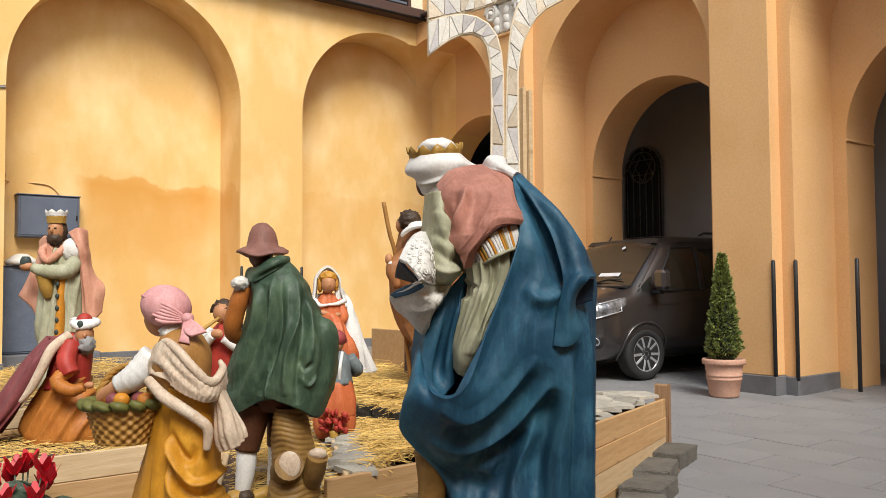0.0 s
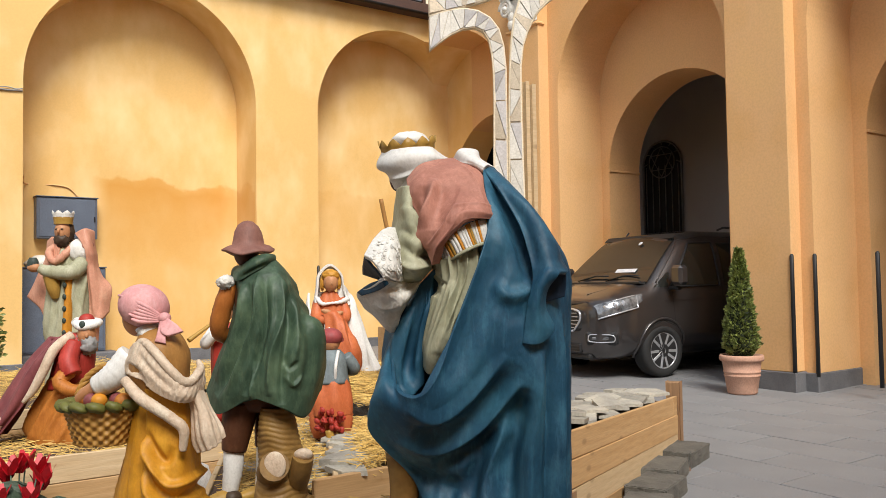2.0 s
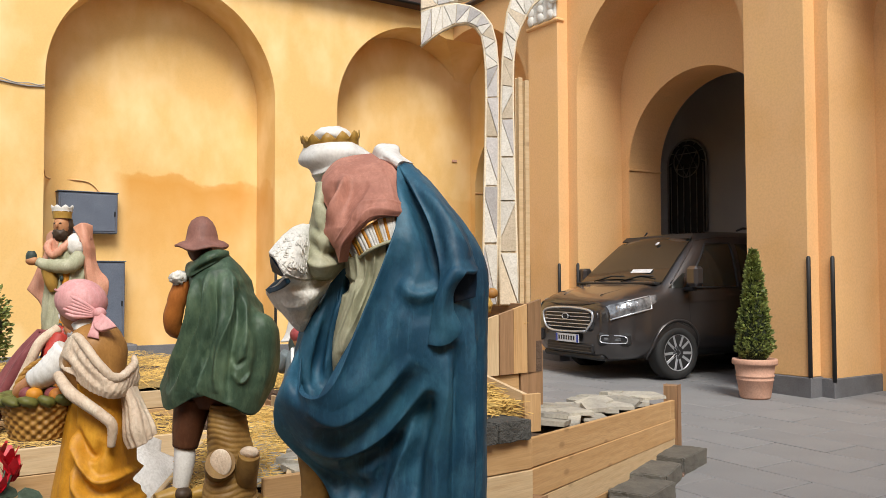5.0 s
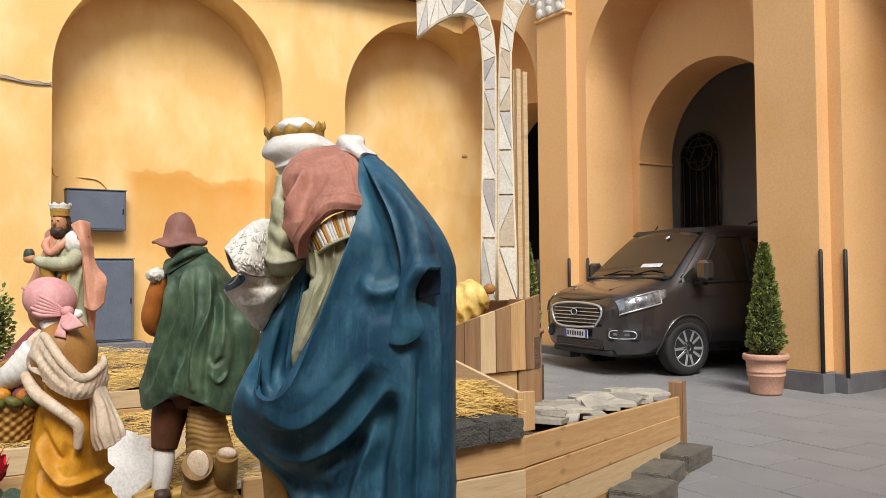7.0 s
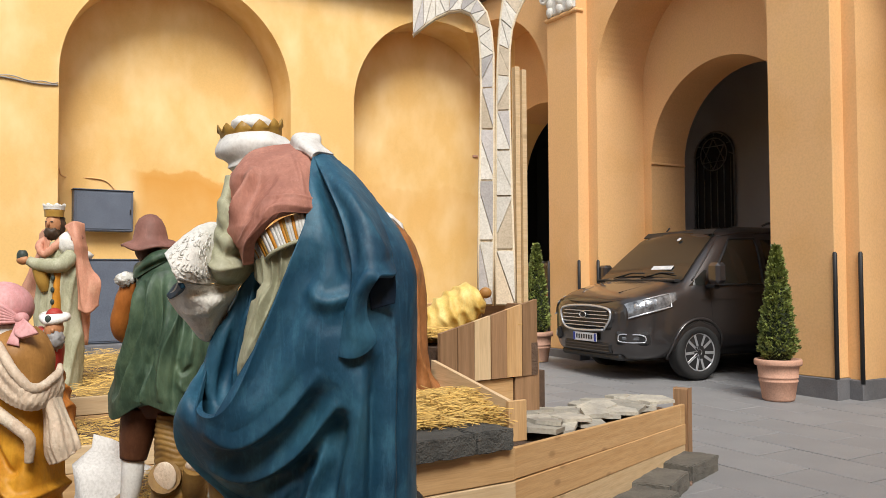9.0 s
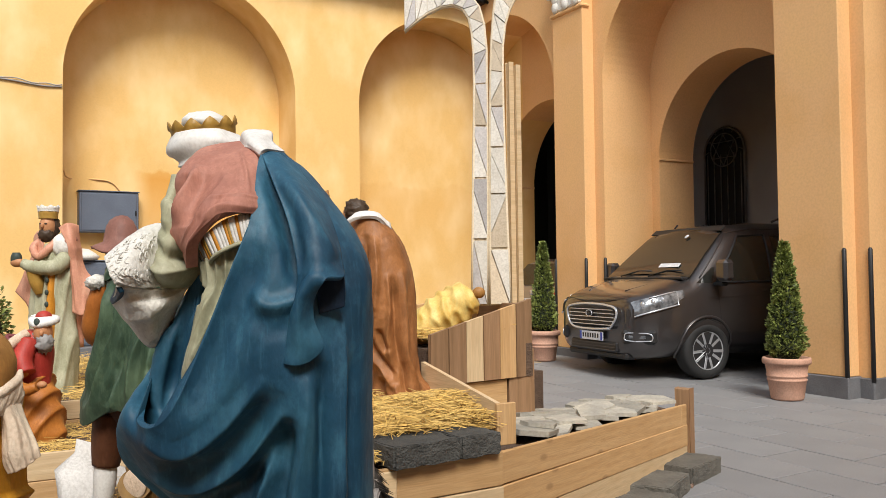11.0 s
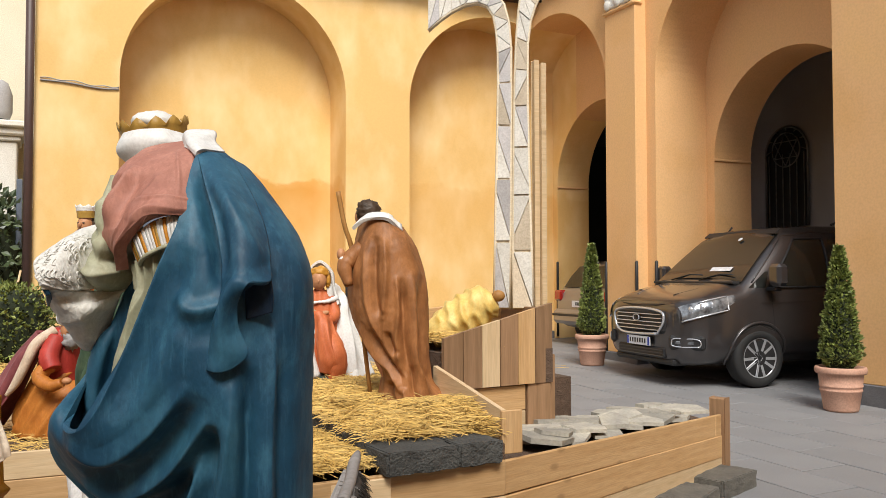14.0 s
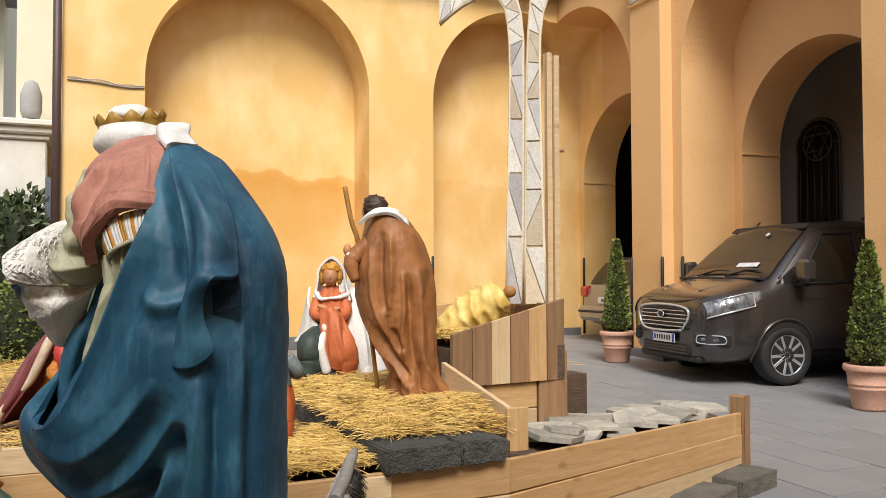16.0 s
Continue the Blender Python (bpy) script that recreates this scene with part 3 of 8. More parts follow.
# ---- potted cones ----
def potted_cone(x, y, ht, seed):
    t = thing("potted_topiary", "clipped green box cone in terracotta pot", "potted plant", pose(x, y, gz(x, y), 0, 0, seed * 40), group="potted topiary cones")
    pot = part("pot", lathe([(0.0, 0.0), (0.155, 0.0), (0.165, 0.02), (0.192, 0.195), (0.199, 0.20), (0.200, 0.213), (0.194, 0.218), (0.197, 0.238), (0.204, 0.243), (0.205, 0.256), (0.199, 0.262), (0.213, 0.37), (0.236, 0.372), (0.243, 0.39), (0.243, 0.42), (0.234, 0.437), (0.205, 0.437), (0.20, 0.39), (0.0, 0.385)], 40), TERRA, t, "terracotta pot with rolled rim")
    part("soil", lathe([(0.0, 0.37), (0.2, 0.375), (0.19, 0.395), (0.0, 0.40)], 20), SOIL, pot)
    z0 = 0.42
    core = lathe([(0.0, z0 - 0.02), (0.12, z0), (0.165, z0 + 0.14), (0.14, z0 + 0.4), (0.085, z0 + 0.75), (0.025, ht - 0.1), (0.0, ht - 0.04)], 18)
    # dark solid cone behind the leaves, shade by colour
    part("shade_core", core, CORE, t)

    def place(r):
        u = r.random() ** 1.25
        z = z0 + 0.0 + u * (ht - z0)
        a = r.uniform(0, 2 * math.pi)
        rad = (0.19 * (1 - u) ** 0.8 + 0.012) * (1 - 0.55 * max(0, 0.1 - u) / 0.1) * (1 + 0.22 * noise.noise(Vector((math.cos(a) * 3, math.sin(a) * 3, z * 11 + seed))))
        return Vector((rad * math.cos(a) * r.uniform(0.8, 1.03), rad * math.sin(a) * r.uniform(0.8, 1.03), z)), (math.cos(a), math.sin(a), 0.5)
    part("crown", leafcloud(4200, place, 0.046, seed), LEAF, t)
    return t


potted_cone(8.83, 5.58, 1.63, 3)
potted_cone(8.72, 9.62, 1.72, 5)


# ---- vehicles ----
PAINT = mat("dark_bronze_metallic_paint", (0.066, 0.060, 0.060), (0.056, 0.051, 0.051), rough=0.36, metal=0.6, scale=3, fine=300, bump=0.0, coat=1.0, spec=0.5, grain=0.1)
SILVERP = mat("grey_metallic_paint", (0.30, 0.27, 0.25), (0.26, 0.235, 0.22), rough=0.35, metal=0.5, scale=3, fine=150, bump=0.0, coat=0.8, grain=0.1)
TRIM = mat("black_plastic_trim", (0.018, 0.018, 0.019), rough=0.55, scale=20, bump=0.05)
RUBBER = mat("tyre_rubber", (0.018, 0.018, 0.018), rough=0.8, scale=20, bump=0.15)
ALLOY = mat("alloy_rim", (0.50, 0.51, 0.53), (0.42, 0.43, 0.45), rough=0.35, metal=0.5, scale=12, bump=0.02, grain=0.1)
CHROME = mat("chrome", (0.62, 0.64, 0.68), (0.55, 0.57, 0.6), rough=0.18, metal=0.6, scale=12, bump=0.0, grain=0.05)
LENS = mat("lamp_lens", (0.30, 0.32, 0.34), (0.04, 0.04, 0.045), rough=0.08, metal=0.3, scale=14, bump=0.05, coat=1.0, grain=0.2)
TINT = mat("tinted_glass", (0.014, 0.015, 0.014), (0.020, 0.020, 0.017), rough=0.03, scale=2, bump=0.0, grain=0.1, spec=0.5, coat=0.0)
WHITEPL = mat("white_plate", (0.75, 0.77, 0.8), rough=0.4, scale=10, bump=0.0)
SIDEGL = mat("side_glass", (0.022, 0.026, 0.022), (0.012, 0.013, 0.012), rough=0.03, scale=4, bump=0.0, grain=0.1, spec=0.7)
BLUEPL = mat("blue_plate_band", (0.02, 0.06, 0.4), rough=0.4, scale=10, bump=0.0)
REDL = mat("red_lamp", (0.4, 0.02, 0.015), rough=0.15, scale=10, bump=0.0, coat=1.0)


def lerp_rows(rows, x):
    for a, b in zip(rows, rows[1:]):
        if x <= b[0]:
            u = (x - a[0]) / (b[0] - a[0])
            return [p + (q - p) * u for p, q in zip(a[1:], b[1:])]
    return rows[-1][1:]


class Shell:
    """A vehicle body: x runs back from the nose; rows of x, top, bottom, half width."""
    def __init__(self, rows, power=0.36, belt=1.08, tumble=0.16):
        self.rows, self.power, self.belt, self.tumble = rows, power, belt, tumble

    def at(self, x, v, out=0.0):
        """v: -1 bottom centre, 0 side, 1 top centre."""
        zt, zb, w = lerp_rows(self.rows, x)
        a = v * math.pi / 2
        zc, h = (zt + zb) / 2, (zt - zb) / 2
        y = w * abs(math.cos(a)) ** self.power
        z = zc + h * math.copysign(abs(math.sin(a)) ** self.power, a)
        y *= 1 - self.tumble * max(0, (z - self.belt) / 0.85)
        y *= 1 - 0.10 * max(0, (0.55 - z) / 0.4)
        return Vector((x, y + out * math.cos(a) ** 0.5 if abs(v) < 1 else y, z + out * math.sin(a)))

    def body(self, n):
        xs = [r[0] for r in self.rows]
        xs = sorted({*xs, *[a + (b - a) * k / 3 for a, b in zip(xs, xs[1:]) for k in (1, 2)]})
        bm = bmesh.new()
        rws = []
        for x in xs:
            half = [self.at(x, -1 + 2 * i / n) for i in range(n + 1)]
            rws.append(half + [Vector((p.x, -p.y, p.z)) for p in reversed(half[1:-1])])
        rings(bm, rws)
        return bm

    def v_at(self, x, z):
        zt, zb, _ = lerp_rows(self.rows, x)
        s = max(-1, min(1, (z - (zt + zb) / 2) / ((zt - zb) / 2)))
        return math.copysign(math.asin(abs(s) ** (1 / self.power)), s) / (math.pi / 2)

    def side_patch(self, corners, n, side, out=0.006):
        """Panel on the flank over corners (x, z), in order."""
        bm = bmesh.new()
        (a, b, c, d) = corners
        rws = []
        for i in range(n + 1):
            row = []
            for k in range(n + 1):
                u, t = i / n, k / n
                x = (a[0] * (1 - u) + b[0] * u) * (1 - t) + (d[0] * (1 - u) + c[0] * u) * t
                z = (a[1] * (1 - u) + b[1] * u) * (1 - t) + (d[1] * (1 - u) + c[1] * u) * t
                p = self.at(x, self.v_at(x, z))
                row.append((p.x, side * (p.y + out), p.z))
            rws.append(row)
        rings(bm, rws, closed=False)
        return bm


def wheel(parent, x, y, r, w, side, spokes=10):
    tyre = part("wheel", lathe([(r * 0.68, -w / 2), (r * 0.9, -w / 2), (r * 0.98, -w * 0.42), (r, -w * 0.3), (r, w * 0.3), (r * 0.98, w * 0.42), (r * 0.9, w / 2), (r * 0.68, w / 2), (r * 0.66, w * 0.3), (r * 0.66, -w * 0.3), (r * 0.68, -w / 2)], 40), RUBBER, parent, "black tyre with alloy rim")
    tyre.matrix_local = pose(x, y, r, -90 * side)
    rim = lathe([(r * 0.69, w * 0.46), (r * 0.665, w * 0.48), (r * 0.62, w * 0.40), (r * 0.60, w * 0.1), (0.0, w * 0.08)], 40)
    part("rim", rim, TRIM, tyre, "dark inner rim")
    part("rim_edge", lathe([(r * 0.69, w * 0.44), (r * 0.69, w * 0.49), (r * 0.64, w * 0.47), (r * 0.63, w * 0.42)], 40), ALLOY, tyre)
    for i in range(spokes):
        a = 2 * math.pi * (i + (0.08 if i % 2 else -0.08)) / spokes
        d = Vector((math.cos(a), math.sin(a), 0))
        part("spoke", beam(d * r * 0.1 + Vector((0, 0, w * 0.38)), d * r * 0.65 + Vector((0, 0, w * 0.43)), 0.024, 0.03, 0.005), ALLOY, tyre)
    part("hub", lathe([(0, w * 0.35), (r * 0.17, w * 0.36), (r * 0.15, w * 0.44), (0.0, w * 0.45)], 20), ALLOY, tyre)


def smoothpath_flat(pts, k):
    """Points along a polyline in two dimensions, k to a leg."""
    return [(a[0] + (b[0] - a[0]) * i / k, a[1] + (b[1] - a[1]) * i / k) for a, b in zip(pts, pts[1:]) for i in range(k)] + [pts[-1]]


def van():
    t = thing("van", "dark bronze passenger van parked in archway", "van", pose(8.36, 8.08, gz(9, 7.5) - 0.005, 0, 0, -7.0))
    S = Shell([(0.0, 0.92, 0.36, 0.66), (0.04, 0.99, 0.30, 0.80), (0.12, 1.04, 0.25, 0.88), (0.26, 1.10, 0.23, 0.945), (0.48, 1.165, 0.23, 0.975), (0.72, 1.225, 0.24, 0.985),
               (0.80, 1.26, 0.24, 0.985), (1.15, 1.585, 0.24, 0.985), (1.45, 1.84, 0.24, 0.985), (1.62, 1.915, 0.24, 0.985), (2.0, 1.955, 0.24, 0.985), (4.6, 1.96, 0.26, 0.98), (4.9, 1.90, 0.32, 0.93), (4.96, 1.8, 0.4, 0.88)])
    body = part("body", S.body(28), PAINT, t, "glossy dark bronze body", smooth=True)
    # windscreen over the sloping front of the cabin
    bm = bmesh.new()
    rws = []
    for i in range(9):
        x = 0.82 + 0.68 * i / 8
        k = 0.92 - 0.08 * i / 8
        rws.append([S.at(x, 1 - (1 - S.v_at(x, 9)) , 0)] and [Vector((x - 0.008, s * k * 0.985 * (1 - S.tumble * max(0, (lerp_rows(S.rows, x)[0] - 1.08) / 0.85)) * 1.0, lerp_rows(S.rows, x)[0] + 0.010 - 0.05 * s * s)) for s in [-1 + 2 * j / 12 for j in range(13)]])
    rings(bm, rws, closed=False)
    part("windscreen", bm, TINT, t, "dark reflecting windscreen")
    for s in (-1, 1):
        part("front_side_window", S.side_patch([(1.16, 1.19), (2.02, 1.19), (2.02, 1.76), (1.62, 1.74)], 8, s), SIDEGL, t)
        part("rear_side_window", S.side_patch([(2.14, 1.19), (3.4, 1.19), (3.4, 1.76), (2.14, 1.76)], 6, s), SIDEGL, t)
        part("quarter_window", S.side_patch([(3.48, 1.19), (4.7, 1.19), (4.65, 1.74), (3.48, 1.76)], 6, s), SIDEGL, t)
        part("window_pillar", S.side_patch([(0.98, 1.19), (1.12, 1.19), (1.58, 1.74), (1.50, 1.74)], 4, s, 0.004), PAINT, t)
        part("quarter_glass", S.side_patch([(0.86, 1.17), (1.08, 1.17), (1.16, 1.36), (1.12, 1.36)], 3, s, 0.007), TINT, t)
        seal = [(1.14, 1.175), (2.05, 1.175), (2.05, 1.775), (1.62, 1.76), (1.14, 1.175)]
        part("window_seal", tube([(p.x, s * (p.y + 0.008), p.z) for p in [S.at(x, S.v_at(x, z)) for x, z in smoothpath_flat(seal, 8)]], 0.014, 6), TRIM, t)
        part("pillar_highlight", tube([(p.x, s * (p.y + 0.004), p.z) for p in [S.at(x, S.v_at(x, z)) for x, z in smoothpath_flat([(0.92, 1.23), (1.50, 1.80), (1.9, 1.85), (3.8, 1.86)], 8)]], 0.010, 6), PAINT, t)
        part("waist_crease", S.side_patch([(1.0, 0.99), (4.6, 1.02), (4.6, 1.035), (1.0, 1.0)], 8, s, 0.010), PAINT, t)
        part("wing_gap", S.side_patch([(1.20, 0.62), (1.21, 0.62), (1.15, 1.17), (1.14, 1.17)], 8, s, 0.003), TRIM, t)
        part("side_strip", S.side_patch([(1.45, 0.50), (4.4, 0.50), (4.4, 0.58), (1.45, 0.58)], 6, s, 0.012), PAINT, t)
        part("sill", S.side_patch([(1.4, 0.26), (3.6, 0.26), (3.6, 0.38), (1.4, 0.38)], 6, s, 0.012), TRIM, t, "black plastic sill")
        part("door_gap", S.side_patch([(2.075, 0.40), (2.09, 0.40), (2.09, 1.80), (2.075, 1.80)], 8, s, 0.004), TRIM, t)
        part("door_handle", S.side_patch([(1.80, 1.05), (2.02, 1.05), (2.02, 1.10), (1.80, 1.10)], 3, s, 0.03), PAINT, t)
        # wheel arch lip, and a flat near-black disc painting the well's shade
        arch = [(0.98 + 0.40 * math.cos(a), 0.36 + 0.40 * math.sin(a)) for a in [math.pi * (1.08 - 1.16 * i / 24) for i in range(25)]]
        for cx in (0.0, 2.93):
            part("wheel_well_shade", link_disc(cx + 0.98, 0.36, 0.385, s, S), DARK, t, "near-black disc painted as wheel well shade")
            part("wheel_arch", tube([(a + cx, s * (S.at(min(a + cx, 4.9), S.v_at(min(a + cx, 4.9), max(z, 0.3))).y + 0.004), max(z, 0.27)) for a, z in arch], 0.018, 6), PAINT, t)
        # headlamp: a swept wedge wrapping the corner
        bm = bmesh.new()
        rws = []
        for i in range(11):
            u = i / 10
            x = 0.045 + 0.60 * u ** 1.35
            z0, z1 = 0.765 + 0.175 * u, 0.945 + 0.165 * u - 0.02 * u * u
            if u > 0.75:
                z0 += (u - 0.75) * 0.26
            rws.append([Vector((p.x - 0.012 * (1 - u), s * (p.y + 0.012), p.z)) for p in [S.at(x, S.v_at(x, z0 + (z1 - z0) * k / 4)) for k in range(5)]])
        rings(bm, rws, closed=False)
        lamp = part("headlamp", bm, LENS, t, "clear swept headlamp")
        for q in (0.22, 0.42, 0.6):
            x = 0.045 + 0.60 * q ** 1.35
            p = S.at(x, S.v_at(x, 0.885 + 0.15 * q))
            b2 = bmesh.new()
            bmesh.ops.create_uvsphere(b2, u_segments=14, v_segments=8, radius=0.045, matrix=Matrix.Translation((p.x - 0.005, s * (p.y + 0.0), p.z)) @ Matrix.Diagonal((0.5, 0.9, 0.9, 1)))
            part("reflector", b2, CHROME, lamp, smooth=True)
        edge = [S.at(0.045 + 0.60 * (i / 10) ** 1.35, S.v_at(0.045 + 0.60 * (i / 10) ** 1.35, 0.775 + 0.155 * i / 10)) for i in range(10)]
        edge += [S.at(0.045 + 0.60 * (i / 10) ** 1.35, S.v_at(0.045 + 0.60 * (i / 10) ** 1.35, 0.94 + 0.150 * i / 10)) for i in range(9, 3, -1)]
        part("lamp_trim", tube([(p.x - 0.015, s * (p.y + 0.014), p.z) for p in edge], 0.010, 6), CHROME, lamp)
        # fog lamp in its pocket
        pk = part("fog_pocket", box(-0.025, 0.15, -0.21, 0.21, -0.085, 0.085, 0.03), TRIM, t, "black fog lamp pocket")
        pk.matrix_local = Matrix.Translation((0.10, s * 0.80, 0.53)) @ pose(0, 0, 0, 0, 0, -s * 40)
        part("fog_lamp", box(-0.032, 0.05, -0.10, 0.13, -0.025, 0.03, 0.015), LENS, pk)
        part("chrome_strip", tube(smoothpath([(-0.030, y, z) for y, z in ((-0.16, -0.04), (0.0, -0.048), (0.15, -0.035), (0.165, 0.01), (0.14, 0.048), (0.0, 0.052), (-0.14, 0.042), (-0.175, 0.0), (-0.16, -0.04))], 50), 0.008, 6), CHROME, pk)
        # mirror
        mr = part("door_mirror", box(-0.06, 0.10, 0.0, 0.20, -0.12, 0.14, 0.04), PAINT, t, "door mirror on short arm")
        mr.matrix_local = Matrix.Translation((1.09, s * 1.06 if s > 0 else -1.26, 1.31))
        part("arm", box(1.10, 1.20, min(s * 0.9, s * 1.12), max(s * 0.9, s * 1.12), 1.13, 1.18, 0.015), TRIM, t)
        for x in (0.98, 3.91):
            wheel(t, x, s * 0.875, 0.345, 0.225, s)
    # grille: dark field, chrome bars and frame
    g = part("grille", box(-0.035, 0.06, -0.53, 0.53, 0.62, 0.89, 0.035), TRIM, t, "black grille with chrome bars")
    for i in range(5):
        z = 0.655 + i * 0.047
        w = 0.45 + 0.06 * math.sin(math.pi * (i + 0.6) / 5.5)
        part("bar", box(-0.052, -0.025, -w, w, z, z + 0.011, 0.003), CHROME, g)
    fr = [(-0.045, y, z) for y, z in ((-0.42, 0.62), (-0.55, 0.77), (-0.49, 0.885), (0.0, 0.92), (0.49, 0.885), (0.55, 0.77), (0.42, 0.62), (0.0, 0.60), (-0.42, 0.62))]
    part("surround", tube(smoothpath(fr, 50), 0.016, 6), CHROME, g)
    part("badge", lathe([(0, 0), (0.062, 0.0), (0.055, 0.02), (0, 0.024)], 24), TRIM, g, "plain dark oval badge").matrix_local = pose(-0.05, 0, 0.80, 0, -90) @ Matrix.Diagonal((0.55, 1, 1, 1))
    part("badge_rim", tube([(-0.075, 0.068 * math.cos(q), 0.80 + 0.038 * math.sin(q)) for q in [2 * math.pi * i / 28 for i in range(29)]], 0.006, 6), CHROME, g)
    part("bonnet_edge", tube([(p.x - 0.004, p.y, p.z) for p in smoothpath([(0.06, -0.60, 0.985), (0.02, -0.35, 0.965), (0.0, 0.0, 0.955), (0.02, 0.35, 0.965), (0.06, 0.60, 0.985)], 30)], 0.006, 6), TRIM, t)
    part("header_band", beam((1.50, -0.70, 1.862), (1.50, 0.70, 1.862), 0.10, 0.012, 0.003, up=(-0.75, 0, 1)), TRIM, t, "black band along windscreen top")
    part("round_sticker", lathe([(0, 0), (0.035, 0.0), (0.03, 0.004), (0, 0.005)], 16), WHITEPL, t, "pale round sticker on windscreen").matrix_local = pose(1.325, -0.22, 1.775, 0, -42)
    part("dashboard_paper", beam((0.93, -0.55, 1.395), (0.93, -0.15, 1.395), 0.07, 0.004, 0.0, up=(-0.7, 0, 0.75)), WHITEPL, t, "white paper behind windscreen")
    part("lower_intake", box(-0.02, 0.1, -0.52, 0.52, 0.33, 0.46, 0.02), TRIM, t, "black lower intake")
    for i in range(3):
        part("intake_slat", box(-0.035, 0.0, -0.50, 0.50, 0.35 + i * 0.035, 0.362 + i * 0.035), PAINT, t)
    part("bumper_lip", box(0.02, 0.30, -0.66, 0.66, 0.25, 0.34, 0.03), TRIM, t, "black bumper lip")
    pl = part("number_plate", box(-0.05, -0.035, -0.26, 0.26, 0.46, 0.57, 0.004), WHITEPL, t, "white plate with blue ends and plain bars")
    for s in (-1, 1):
        part("band", box(-0.053, -0.05, min(s * 0.215, s * 0.255), max(s * 0.215, s * 0.255), 0.465, 0.565), BLUEPL, pl)
    for i in range(7):
        y = -0.17 + i * 0.055
        part("plate_bar", box(-0.053, -0.05, y, y + 0.03, 0.49, 0.545), TRIM, pl)
    part("hood_crease", tube([(0.2, -0.40, 1.078), (0.45, -0.5, 1.148), (0.70, -0.58, 1.205)], 0.008, 6), PAINT, t)
    part("hood_crease", tube([(0.2, 0.40, 1.078), (0.45, 0.5, 1.148), (0.70, 0.58, 1.205)], 0.008, 6), PAINT, t)
    part("cowl", box(0.72, 0.84, -0.84, 0.84, 1.21, 1.245, 0.01), TRIM, t, "black scuttle panel")
    for y in (-0.1, 0.5):
        part("wiper", tube([(0.78, y, 1.26), (0.86, y - 0.3, 1.33), (0.85, y - 0.58, 1.325)], 0.009, 6), TRIM, t)
    part("aerial", tube([(1.7, 0.5, 1.91), (1.76, 0.5, 1.975)], 0.012, 6), TRIM, t)
    for s in (-1, 1):
        part("roof_rail", tube([(2.3, s * 0.72, 1.95), (2.4, s * 0.72, 1.985), (4.4, s * 0.72, 1.99), (4.5, s * 0.72, 1.95)], 0.016, 6), TRIM, t)


def link_disc(x, z, r, s, S):
    bm = bmesh.new()
    y = S.at(x, S.v_at(x, 0.5)).y
    bm.faces.new([bm.verts.new((x + r * math.cos(a), s * (S.at(max(x + r * math.cos(a), 0.01), S.v_at(max(x + r * math.cos(a), 0.01), max(z + r * math.sin(a), 0.27))).y + 0.003), max(z + r * math.sin(a), 0.26))) for a in [2 * math.pi * i / 36 for i in range(36)]])
    return bm


van()


def hatchback():
    t = thing("estate_car", "grey metallic estate car parked under arch", "car", pose(9.95, 11.62, gz(10.5, 12), 0, 0, 0))
    S = Shell([(0.0, 0.75, 0.42, 0.74), (0.05, 0.92, 0.34, 0.82), (0.12, 0.98, 0.30, 0.85), (0.22, 1.16, 0.28, 0.86), (0.42, 1.40, 0.28, 0.86), (0.62, 1.46, 0.28, 0.87), (2.4, 1.5, 0.28, 0.87), (3.0, 1.0, 0.28, 0.86), (4.1, 0.8, 0.3, 0.78)], belt=0.95, tumble=0.2)
    part("body", S.body(24), SILVERP, t, "grey metallic body", smooth=True)
    bm = bmesh.new()
    rings(bm, [[Vector((x - 0.012, s * k, z)) for s in (-1, -0.5, 0, 0.5, 1)] for x, z, k in ((0.13, 1.0, 0.70), (0.25, 1.19, 0.66), (0.40, 1.37, 0.60))], closed=False)
    part("rear_window", bm, TINT, t, "dark rear window")
    for s in (-1, 1):
        part("tail_lamp", box(-0.02, 0.16, min(s * 0.62, s * 0.84), max(s * 0.62, s * 0.84), 0.76, 0.95, 0.03), REDL, t, "red tail lamp")
        part("side_window", S.side_patch([(0.5, 1.0), (2.5, 1.0), (2.2, 1.36), (0.62, 1.36)], 5, s), TINT, t)
        for x in (0.75, 3.3):
            wheel(t, x, s * 0.78, 0.31, 0.2, s, 5)
    part("bumper", box(-0.09, 0.2, -0.80, 0.80, 0.36, 0.62, 0.06), SILVERP, t)
    part("bumper_strip", box(-0.1, 0.0, -0.78, 0.78, 0.50, 0.54, 0.01), TRIM, t)
    pl = part("number_plate", box(-0.03, 0.0, -0.26, 0.26, 0.66, 0.77, 0.004), WHITEPL, t, "white plate with plain bars")
    for i in range(6):
        part("plate_bar", box(-0.034, -0.03, -0.19 + i * 0.06, -0.155 + i * 0.06, 0.69, 0.745), TRIM, pl)
    part("badge", lathe([(0, 0), (0.05, 0.0), (0.045, 0.015), (0, 0.018)], 20), CHROME, t, "plain round badge").matrix_local = pose(0.02, 0, 0.87, 0, -90)


hatchback()


# ---- crib stage ----
HAIRTH = mat("dark_thatch", (0.05, 0.04, 0.032), (0.025, 0.02, 0.016), rough=0.9, vary=0.4, island=True)
def board(parent, p, q, w, h, m, up=(0, 0, 1), name="plank"):
    p, q = Vector(p), Vector(q)
    d = (q - p).normalized()
    sd = d.cross(Vector(up)).normalized()
    M = Matrix((d, sd, sd.cross(d))).transposed().to_4x4()
    M.translation = (p + q) / 2
    ln = (q - p).length / 2
    o = part(name, box(-ln, ln, -w / 2, w / 2, -h / 2, h / 2, 0.004), m, parent)
    o.matrix_local = M
    return o


